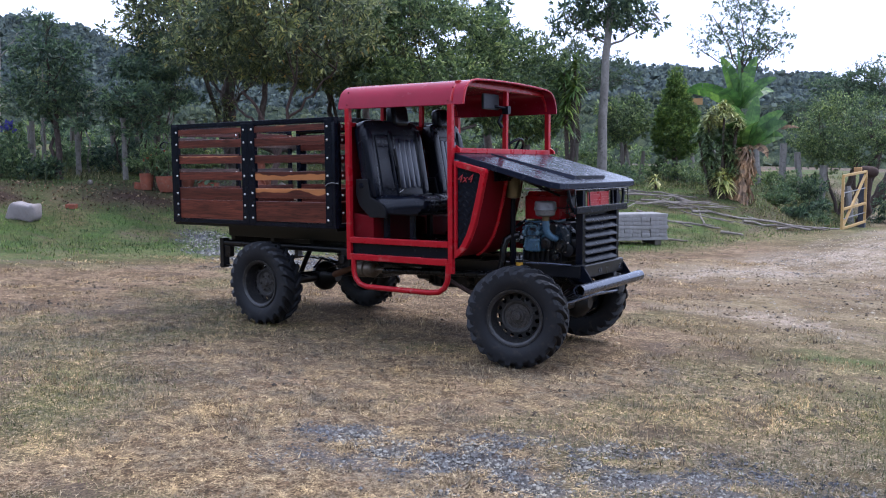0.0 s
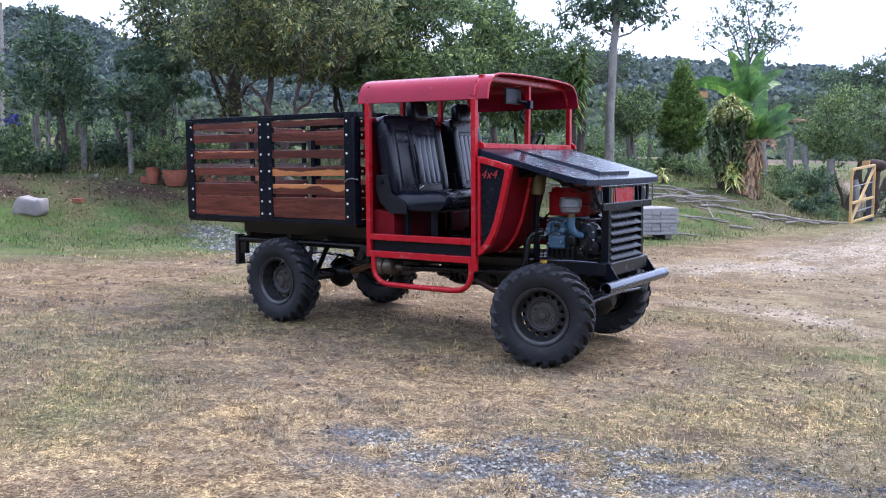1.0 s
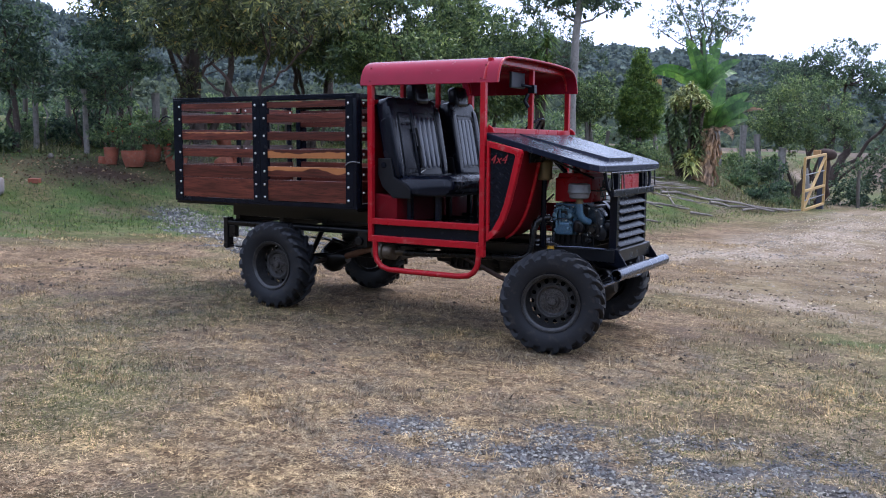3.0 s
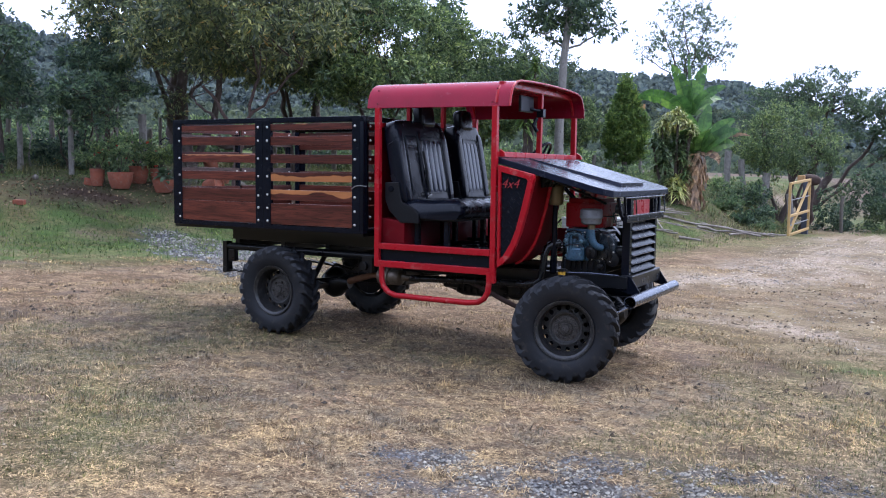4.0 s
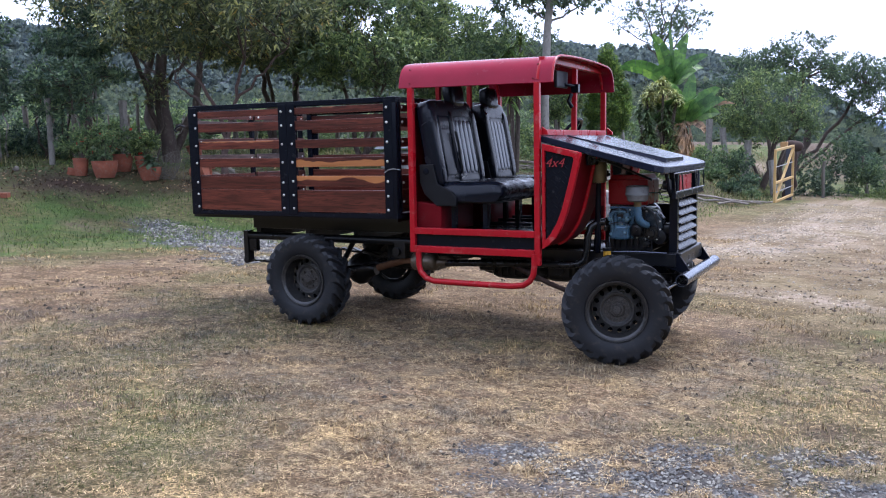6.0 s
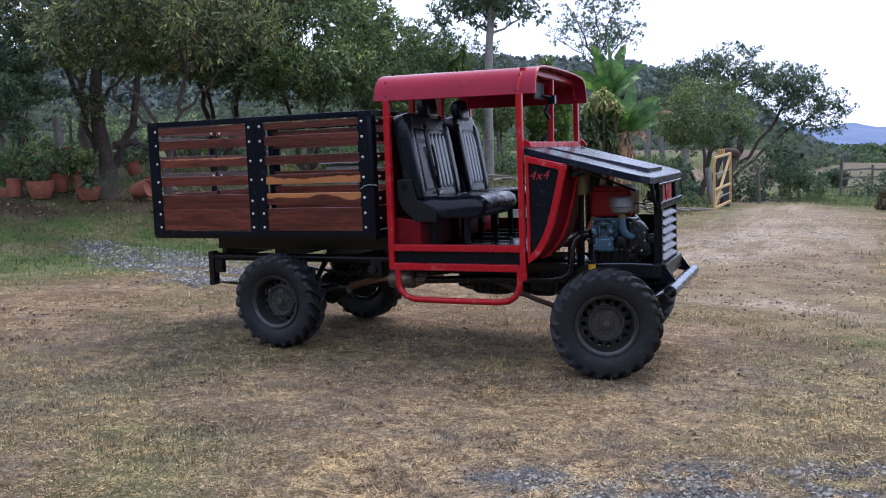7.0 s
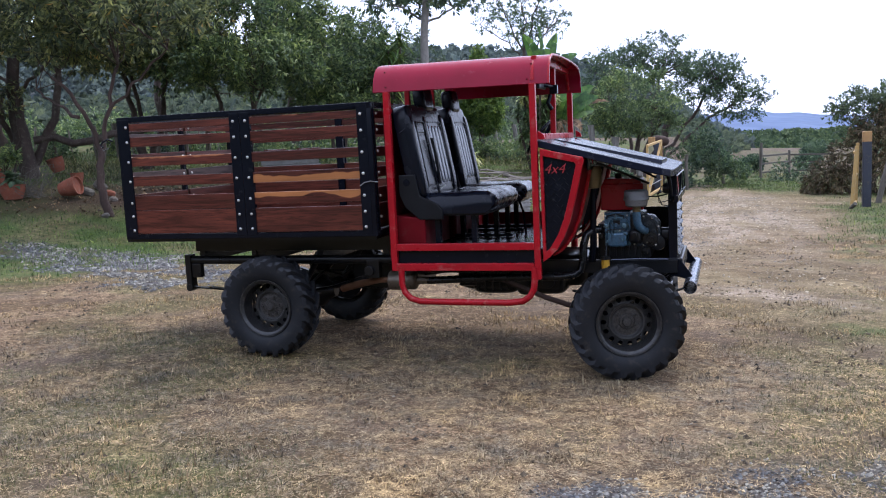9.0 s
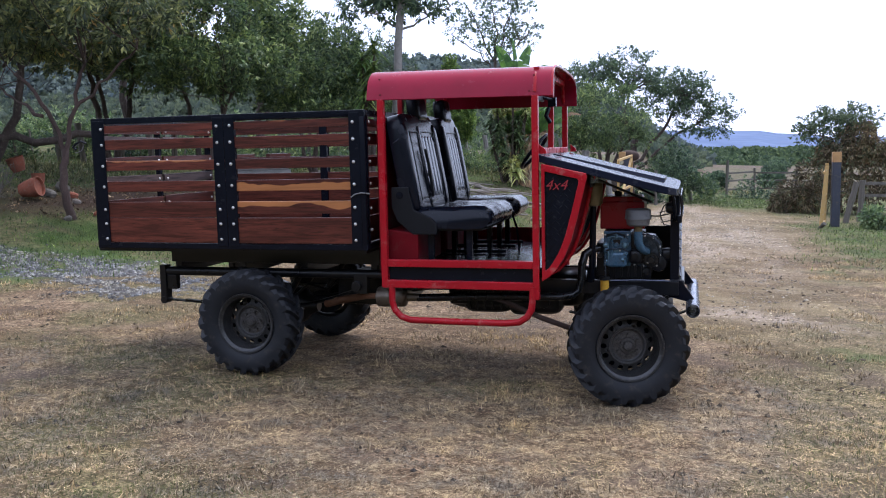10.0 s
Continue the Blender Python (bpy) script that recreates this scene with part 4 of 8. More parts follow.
def tall_grass():
    """Weeds and seeding grass between the bank and the fence."""
    rng = np.random.default_rng(23)
    x, y = scatter(rng, 170000, -28, 12, 5, 50)
    s = behind(x, y)
    keep = (step(2.2, 4.2, s) * step(14, 9, s) * step(0.3, -1.2, x) * step(0.36, 0.6, fbm(x, y, 1.2, 51)) > rng.random(len(x)))
    keep |= (step(28.5, 31, y) * step(38, 36, y) * step(-3, -1, x) * step(2.5, 1.5, x) * step(0.5, 0.62, fbm(x, y, 1.0, 53)) > rng.random(len(x))) & (road_mask(x, y) < 0.15)
    keep |= (step(-3.2, -2.0, x) * step(0.9, 0.1, x) * step(22.6, 24.0, y) * step(29.5, 28.0, y) * step(0.30, 0.5, fbm(x, y, 0.9, 57)) > 0.35 * rng.random(len(x)))
    keep |= (step(42.5, 44.0, y) * step(49, 46, y) * step(3.5, 5.0, x) * step(12, 10, x) * step(0.36, 0.55, fbm(x, y, 0.9, 59)) > 0.5 * rng.random(len(x)))
    blades("tall_grass", x[keep], y[keep], 0.34, 0.016, BLADE, rng, "tall weedy green grass growing along the fence")


tall_grass()
far_woods(hill_points, hill_rows, 5200, 5, 2.0, "far_woods", "woods covering the upper hill, tinted blue-green for haze", WOODS, 0.42)
far_woods(hill_points, hill_rows, 4200, 15, 1.9, "far_woods", "dull green woods covering the foot of the hill", FOOT_WOODS, 0.02, 0.46)
far_woods(low_points, low_rows, 420, 6, 0.9, "valley_woods", "scattered dark green woods in the valley", VALLEY)
far_woods(mid_points, mid_rows, 3000, 7, 3.6, "slope_woods", "dark green woods on the valley slope", VALLEY)

# ---- the truck ----
CY = 0.05
truck = thing("truck", (1.3, CY, -0.08), "home-built red and black four-wheel-drive farm truck with wooden stake bed", "truck")


def tyre_mesh():
    s = Shape()
    prof = [(0.236, -0.088), (0.252, -0.100), (0.285, -0.112), (0.325, -0.122), (0.365, -0.118), (0.388, -0.098), (0.397, -0.05), (0.40, 0), (0.397, 0.05), (0.388, 0.098), (0.365, 0.118), (0.325, 0.122), (0.285, 0.112), (0.252, 0.100), (0.236, 0.088)]
    s.lathe(prof, (0, 0, 0), "y", 64, close=True)
    s.v = [(x * 1.07, y * 1.04, z * 1.07) for x, y, z in s.v]
    return s.mesh("tyre", RUBBER, 0, 30)


def lug_mesh():
    s = Shape()
    n = 22
    for side in (-1, 1):
        for k in range(n):
            t0 = 2 * math.pi * (k + (0.5 if side > 0 else 0)) / n
            rows = []
            for u, y, top, bot, w in ((0.0, 0.004, 0.428, 0.392, 0.018), (0.45, 0.055, 0.427, 0.388, 0.019), (0.85, 0.104, 0.418, 0.375, 0.021), (1.1, 0.124, 0.392, 0.345, 0.022)):
                mid = t0 + u * 0.24
                rows.append([(r * math.cos(mid + d / r), side * y, r * math.sin(mid + d / r)) for r, d in ((bot, -w * 1.25), (top, -w * 0.8), (top, w * 0.8), (bot, w * 1.25))])
            v = [p for row in rows for p in row]
            f = [(i * 4 + j, i * 4 + j + 1, i * 4 + j + 5, i * 4 + j + 4) for i in range(3) for j in range(3)] + [(0, 1, 2, 3), (12, 15, 14, 13)]
            s.add(v, f)
    s.v = [(x * 1.07, y * 1.04, z * 1.07) for x, y, z in s.v]
    return s.mesh("tread", RUBBER, 0, 30)


def rim_mesh():
    s = Shape()
    s.lathe([(0.238, -0.100), (0.236, -0.108), (0.226, -0.106), (0.219, -0.094), (0.206, -0.086), (0.202, -0.02), (0.192, 0.034)], (0, 0, 0), "y", 48)
    s.f = [f for f in s.f if len(f) == 4]
    s.lathe([(0.20, 0.05), (0.20, 0.10)], (0, 0, 0), "y", 32)
    s.f = [f for f in s.f if len(f) == 4]
    s.v = [(x * 1.075, y, z * 1.075) for x, y, z in s.v]
    return s.mesh("rim", RIM, 0, 35)


def disc_mesh():
    s = Shape()
    n = 15
    for k in range(n):
        t0, t1 = 2 * math.pi * k / n, 2 * math.pi * (k + 1) / n
        tm = (t0 + t1) / 2
        y_of = lambda r: 0.034 - 0.028 * (0.192 - r) / 0.052
        outer = [(0.14, t0), (0.14, tm), (0.14, t1), (0.166, t1), (0.192, t1), (0.192, tm), (0.192, t0), (0.166, t0)]
        v = [(r * math.cos(t), y_of(r), r * math.sin(t)) for r, t in outer]
        hr = 0.0205
        for j in range(8):
            a = math.pi * 2 * (j + 5) / 8
            r = 0.168 + hr * math.sin(a) * 1.0
            t = tm + hr * 0.9 * math.cos(a) / 0.168
            v.append((r * math.cos(t), y_of(r), r * math.sin(t)))
        s.add(v, [(j, (j + 1) % 8, 8 + (j + 1) % 8, 8 + j) for j in range(8)])
    s.lathe([(0.14, 0.006), (0.132, -0.002), (0.120, 0.0), (0.112, 0.016), (0.10, 0.020)], (0, 0, 0), "y", 36)
    s.f = [f for f in s.f if len(f) == 4]
    s.v = [(x * 1.075, y, z * 1.075) for x, y, z in s.v]
    keys = {}
    back = [keys.setdefault((round(x, 5), round(y, 5), round(z, 5)), len(keys)) for x, y, z in s.v]
    s.v, s.f = [k for k in keys], [tuple(back[i] for i in f) for f in s.f]
    return s.mesh("disc", DISC, 0, 35)


def hub_mesh():
    s = Shape()
    s.lathe([(0.0, -0.040), (0.052, -0.040), (0.058, -0.034), (0.062, -0.028), (0.102, -0.024), (0.102, 0.02)], (0, 0, 0), "y", 28)
    s.lathe([(0.0, -0.064), (0.030, -0.062), (0.036, -0.054), (0.038, -0.036)], (0, 0, 0), "y", 20)
    for k in range(6):
        a = math.pi * 2 * k / 6 + 0.3
        c = Vector((0.078 * math.cos(a), -0.03, 0.078 * math.sin(a)))
        s.tube([c, c + Vector((0, -0.022, 0))], 0.011, 6)
    s.v = [(x * 1.06, y + 0.040, z * 1.06) for x, y, z in s.v]
    return s.mesh("hub", HUB, 0, 35)


DRUM_MESH = Shape().lathe([(0.0, 0.09), (0.17, 0.09), (0.205, 0.10), (0.205, 0.115), (0.0, 0.115)], (0, 0, 0), "y", 28).mesh("drum", BLACK, 0, 35)
DISC = surface("dusty_wheel_disc", (0.020, 0.0205, 0.022), (0.048, 0.047, 0.046), 0.36, 0.2, 20, 120, 0.6, 0.003, (0.012, 0.0115, 0.012), 0.42)
TYRE, LUGS, RIM_MESH, DISC_MESH, HUB_MESH = tyre_mesh(), lug_mesh(), rim_mesh(), disc_mesh(), hub_mesh()
for x, z, steer, side, spin in ((0.0, 0.390, 0, -0.955, 10), (3.155, 0.305, 15, -0.955, 47), (0.0, 0.365, 0, 0.78, 77), (3.00, 0.312, 9, 0.70, 24)):
    m = pose(x, CY + side, z, 0, 0, steer + (180 if side > 0 else 0)) @ pose(0, 0, 0, 0, spin, 0)
    wheel = part("wheel", TYRE, None, truck, "dusty black lugged tractor tyre on a steel wheel", at=m)
    tagged(part("tread", LUGS, None, wheel, at=m), kind="stuff")
    part("drum", DRUM_MESH, None, wheel, at=m)
    part("rim", RIM_MESH, None, wheel, "dusty black steel rim", at=m)
    part("disc", DISC_MESH, None, wheel, "dusty grey pressed disc with round holes", at=m)
    part("hub", HUB_MESH, None, wheel, "mud-caked hub with wheel nuts", at=m)

# chassis, axles, springs
for side in (-1, 1):
    y = CY + side * 0.62
    s = Shape().tube([(-1.04, y, 0.765), (1.25, y, 0.765)], 0.041, 14)
    part("chassis_tube", s, CHASSIS, truck, "long black steel chassis tube")
    s = Shape().box(-1.06, -1.0, y - 0.045, y + 0.045, 0.48, 0.82)
    s.box(-1.0, -0.90, y - 0.03, y + 0.03, 0.60, 0.73)
    s.tube([(-1.03, y - 0.05, 0.50), (-1.03, y + 0.05, 0.50)], 0.035, 10)
    part("spring_hanger", s, CHASSIS, truck, bevel=0.004)
    s = Shape()
    for k in range(5):
        a, zz = 1.0 - 0.16 * k, -0.014 * k
        path = [(-1.0 * a + 0.02, y, 0.50 + zz + 0.10 * (1 - a)), (-0.55 * a, y, 0.475 + zz), (0, y, 0.455 + zz), (0.5 * a, y, 0.52 + zz), (0.92 * a, y, 0.66 + zz - 0.25 * (1 - a))]
        for p, q in zip(path, path[1:]):
            s.bar(p, q, 0.06, 0.011)
    part("leaf_spring", s, CHASSIS, truck, "stack of dusty black leaf springs")
    s = Shape().box(0.83, 0.95, y - 0.04, y + 0.04, 0.60, 0.76)
    s.tube([(0.86, y - 0.07, 0.665), (0.86, y + 0.07, 0.665)], 0.045, 12)
    part("spring_bracket", s, CHASSIS, truck, bevel=0.005)
    s = Shape().box(1.2, 3.52, CY + side * 0.42 - 0.035, CY + side * 0.42 + 0.035, 0.615, 0.725)
    part("chassis_rail", s, CHASSIS, truck, "black box-section chassis rail", bevel=0.005)
    s = Shape()
    yf = CY + side * 0.5
    for k in range(4):
        a = 1.0 - 0.18 * k
        path = [(3.155 - 0.5 * a, yf, 0.47), (3.155 - 0.25 * a, yf, 0.42 - 0.012 * k), (3.155, yf, 0.40 - 0.012 * k), (3.155 + 0.22 * a, yf, 0.42 - 0.012 * k), (3.155 + 0.42 * a, yf, 0.50)]
        for p, q in zip(path, path[1:]):
            s.bar(p, q, 0.06, 0.01)
    part("leaf_spring", s, CHASSIS, truck)
    part("brake_drum", Shape().lathe([(0.15, -0.05), (0.16, -0.04), (0.16, 0.05), (0.10, 0.07)], (3.155, CY + side * 0.80, 0.29), "y", 24), CHASSIS, truck)
    part("shock_absorber", Shape().tube([(0.06, CY + side * 0.5, 0.42), (0.32, CY + side * 0.55, 0.80)], 0.028, 10), CHASSIS, truck)
    part("link_arm", Shape().tube([(2.03, CY + side * 0.62, 0.60), (2.45, CY + side * 0.66, 0.44), (3.0, CY + side * 0.66, 0.26)], 0.022, 10), RUST, truck, "rusty drag link rod")
part("rear_axle", Shape().tube([(0, CY - 0.86, 0.375), (0, CY + 0.86, 0.375)], 0.055, 14).lathe([(0.0, -0.14), (0.10, -0.13), (0.16, -0.06), (0.175, 0.0), (0.16, 0.06), (0.10, 0.11), (0.06, 0.20)], (0.02, CY - 0.02, 0.375), "x", 22), CHASSIS, truck, "black axle with round differential housing")
part("front_axle", Shape().tube([(3.155, CY - 0.84, 0.285), (3.155, CY + 0.84, 0.285)], 0.05, 14).lathe([(0.0, -0.15), (0.10, -0.13), (0.15, -0.06), (0.165, 0.0), (0.15, 0.06), (0.06, 0.14)], (3.155, CY + 0.25, 0.285), "x", 20), CHASSIS, truck, "black front axle with differential")
part("steering_rod", Shape().tube([(3.36, CY - 0.72, 0.36), (3.42, CY + 0.1, 0.40), (3.40, CY + 0.74, 0.36)], 0.018, 10), STEEL, truck, "thin grey steering rod")
part("drive_shaft", Shape().tube([(0.16, CY, 0.42), (1.35, CY + 0.02, 0.58)], 0.04, 12), CHASSIS, truck)
part("gearbox", Shape().pillow(pose(1.95, CY - 0.05, 0.58), 0.85, 0.42, 0.34, 0.45).pillow(pose(2.5, CY, 0.60), 0.5, 0.5, 0.3, 0.4).tube([(1.6, CY - 0.3, 0.52), (2.3, CY - 0.3, 0.5)], 0.05, 8), CHASSIS, truck, "black greasy gearbox under the cab")
s = Shape().pillow(pose(1.92, CY - 0.16, 0.53), 0.46, 0.36, 0.27, 0.5).pillow(pose(2.42, CY - 0.18, 0.54), 0.30, 0.36, 0.29, 0.5).pillow(pose(2.2, CY - 0.2, 0.5), 0.2, 0.3, 0.24, 0.7)
s.box(2.05, 2.36, CY - 0.32, CY - 0.10, 0.45, 0.62)
for k in range(5):
    s.box(1.76 + 0.07 * k, 1.775 + 0.07 * k, CY - 0.36, CY - 0.32, 0.44, 0.62)
s.tube([(2.15, CY - 0.35, 0.50), (2.15, CY - 0.26, 0.50)], 0.05, 12).tube([(2.42, CY - 0.39, 0.52), (2.42, CY - 0.34, 0.52)], 0.055, 12)
part("transfer_case", s, CHASSIS, truck, "ribbed black transfer case under the cab", bevel=0.006)
part("battery_box", Shape().box(0.55, 1.15, CY - 0.35, CY + 0.35, 0.45, 0.70), CHASSIS, truck, bevel=0.02)
part("brake_hose", Shape().tube([(0.10, CY - 0.3, 0.50), (0.25, CY - 0.32, 0.62), (0.4, CY - 0.25, 0.56), (0.62, CY - 0.3, 0.70)], 0.012, 8), CHASSIS, truck)
s = Shape()
for x in (-0.9, -0.25, 0.35, 1.0):
    s.box(x - 0.03, x + 0.03, CY - 0.60, CY + 0.60, 0.74, 0.85)
part("cross_member", s, CHASSIS, truck, bevel=0.004)
part("exhaust_pipe", Shape().tube([(2.90, -0.42, 0.99), (2.84, -0.44, 0.985), (2.785, -0.47, 0.945), (2.765, -0.49, 0.87), (2.76, -0.50, 0.74), (2.74, -0.51, 0.655), (2.69, -0.53, 0.62), (2.60, -0.55, 0.607), (2.0, -0.58, 0.60), (1.4, -0.60, 0.578)], 0.033, 16), DARK_STEEL, truck, "sooty steel exhaust pipe")
part("muffler", Shape().lathe([(0.0, 1.03), (0.03, 1.03), (0.035, 1.05), (0.08, 1.052), (0.086, 1.06), (0.086, 1.17), (0.074, 1.18), (0.074, 1.205), (0.082, 1.21), (0.082, 1.285), (0.07, 1.30), (0.035, 1.31), (0.032, 1.42)], (0, -0.60, 0.58), "x", 24), MUFFLER, truck, "short round heat-stained muffler can")
part("tail_pipe", Shape().tube([(1.06, -0.60, 0.585), (0.9, -0.50, 0.565), (0.65, -0.35, 0.505), (0.42, -0.25, 0.44)], [0.024, 0.028, 0.034, 0.036], 12), surface("rust_orange", (0.16, 0.065, 0.028), (0.09, 0.04, 0.02), 0.8, 0, 9, 80, 0.3, 0.002), truck, "rust-brown tail pipe")

# stake bed
X0, X1, Z0, Z1, HB = -1.46, 1.115, 1.02, 2.14, 1.05
part("bed_subframe", Shape().box(-0.97, 1.05, CY - 0.60, CY + 0.60, 0.846, 0.99), CHASSIS, truck, "black steel frame under the bed", bevel=0.006)
part("bed_floor", Shape().box(X0 + 0.03, X1 - 0.03, CY - HB + 0.05, CY + HB - 0.05, 0.99, 1.03), CHASSIS, truck)
BOARDS = ((2.015, 2.078), (1.868, 1.955), (1.690, 1.772), (1.508, 1.598), (1.290, 1.420), (1.072, 1.284))
PANELS = ((-1.30, -0.185), (-0.065, 1.02))
BOLT_MESH = Shape().lathe([(0.013, 0.0), (0.013, -0.004), (0.009, -0.009), (0.0, -0.011)], (0, 0, 0), "y", 10).mesh("bolt", BOLT, 0, 40)


def bolts(parent, points, m):
    for p in points:
        part("bolt", BOLT_MESH, None, parent, at=Matrix.Translation(p) @ m)


def bed_side(side):
    y_out = CY + side * HB
    y_in = y_out - side * 0.05
    lo, hi = min(y_out, y_in), max(y_out, y_in)
    s = Shape()
    s.box(X0 + 0.06, X1, lo, hi, Z0, Z0 + 0.045).box(X0 + 0.06, X1, lo, hi, Z1 - 0.05, Z1)
    middle = ((-0.215, -0.13), (-0.12, -0.035)) if side < 0 else ((-0.165, -0.085),)
    plates = ((-0.225, -0.125), (-0.122, -0.025)) if side < 0 else ((-0.175, -0.075),)
    for a, b in ((X0 + 0.06, X0 + 0.12), *middle, (X1 - 0.05, X1)):
        s.box(a, b, lo, hi, Z0 + 0.045, Z1 - 0.05)
    flat = (y_out + side * 0.004, y_out - side * 0.004)
    for a, b in ((X0 + 0.07, X0 + 0.19), *plates, (X1 - 0.13, X1 - 0.04)):
        s.box(a, b, min(flat), max(flat), Z0 + 0.02, Z1 - 0.02)
    frame_ob = part("side_frame", s, BLACK, truck, "black steel frame of the stake bed side", bevel=0.004)
    points = []
    for k, (z0, z1) in enumerate(BOARDS):
        for j, (a, b) in enumerate(PANELS):
            mat = WOOD
            if side < 0 and j == 1 and k == 3:
                mat = WOOD_SAP_LOW
            if side < 0 and j == 1 and k == 4:
                mat = WOOD_SAP_HIGH
            if side < 0 and (j, k) in ((0, 2), (1, 0)):
                mat = WOOD_SAP_THIN
            if side < 0 and j == 1 and k == 4:
                z0 = 1.318
            zc, length = (z0 + z1) / 2, b - a + 0.12
            slant = random.Random(7 * k + j + 40 * side).uniform(-0.35, 0.35)
            me = Shape().box(-length / 2, length / 2, -0.011, 0.011, -(z1 - z0) / 2, (z1 - z0) / 2).mesh("board", mat, 0.003, 40)
            part("board", me, None, frame_ob, at=pose((a + b) / 2, y_out - side * 0.017, zc, 0, slant, 0))
            for x in (a, b):
                points.append((x, y_out + side * 0.004, zc + (0.055 if k == 5 else 0.0)))
                if k == 5:
                    points.append((x, y_out + side * 0.004, zc - 0.075))
    bolts(frame_ob, points, pose(0, 0, 0, 0, 0, 180 if side > 0 else 0))
    return frame_ob


near_side, far_side = bed_side(-1), bed_side(1)


def bed_end(x, tail):
    inset = 0.11 if tail else 0.06
    ya, yb = CY - HB + inset, CY + HB - inset
    s = Shape().box(x - 0.025, x + 0.025, ya, yb, Z1 - 0.05, Z1)
    end = part("tailgate" if tail else "headboard", s, BLACK, truck, "black framed wooden tailgate" if tail else "black framed wooden headboard", bevel=0.004)
    part("bottom_rail", Shape().box(x - 0.025, x + 0.025, ya, yb, Z0, Z0 + 0.045), BLACK, end, bevel=0.004)
    for y in (ya, CY - 0.02, yb - 0.04):
        part("post", Shape().box(x - 0.024, x + 0.024, y, y + 0.04, Z0 + 0.045, Z1 - 0.05), BLACK, end, bevel=0.004)
    points = []
    for k, (z0, z1) in enumerate(BOARDS):
        shift = 0.035 if tail and 0 < k < 4 else 0.0
        for j, (a, b) in enumerate(((ya + 0.01, CY - 0.02), (CY + 0.02, yb - 0.01))):
            me = Shape().box(-0.011, 0.011, -(b - a) / 2, (b - a) / 2, -(z1 - z0) / 2, (z1 - z0) / 2).mesh("board", WOOD_GREY if tail and k in (1, 3) else WOOD_Y, 0.003, 40)
            part("board", me, None, end, at=pose(x + (0.036 if tail else -0.036), (a + b) / 2, (z0 + z1) / 2 + shift, random.Random(k + 3 * j).uniform(-0.8, 0.8), 0, 0))
            for y in (a + 0.05, b - 0.05):
                points.append((x + (0.048 if tail else 0.026), y, (z0 + z1) / 2 + shift))
    bolts(end, points, pose(0, 0, 0, 0, 0, 90))


bed_end(X0 + 0.015, True)
bed_end(X1 - 0.03, False)
part("chain_hook", Shape().tube([(X0 - 0.005, -0.99, 1.93), (X0 - 0.05, -1.0, 1.95), (X0 - 0.10, -1.01, 1.93), (X0 - 0.12, -1.02, 1.90), (X0 - 0.09, -1.02, 1.88)], 0.009, 8), BLACK, truck)
part("wire_loop", Shape().tube([(X0 - 0.07, -1.0, 1.93), (X0 - 0.13, -1.01, 1.90), (X0 - 0.11, -1.0, 1.85), (X0 - 0.05, -1.0, 1.87), (X0 - 0.02, -1.0, 1.92)], 0.004, 6), WIRE, truck, "loop of pale wire")
part("tie_wire", Shape().tube([(0.99, -1.012, 1.45), (1.03, -1.016, 1.475), (1.08, -1.012, 1.485), (1.14, -0.98, 1.475)], 0.005, 6), WIRE, truck, "bent pale tie wire")

# cab frame
HC = 0.975
XA, XB, XAF = 2.485, 1.235, 2.425


def tube_frame(name, segs, w, label=""):
    s = Shape()
    for p, q in segs:
        s.bar(p, q, w, w)
    return part(name, s, RED_TUBE, truck, label, bevel=0.006)


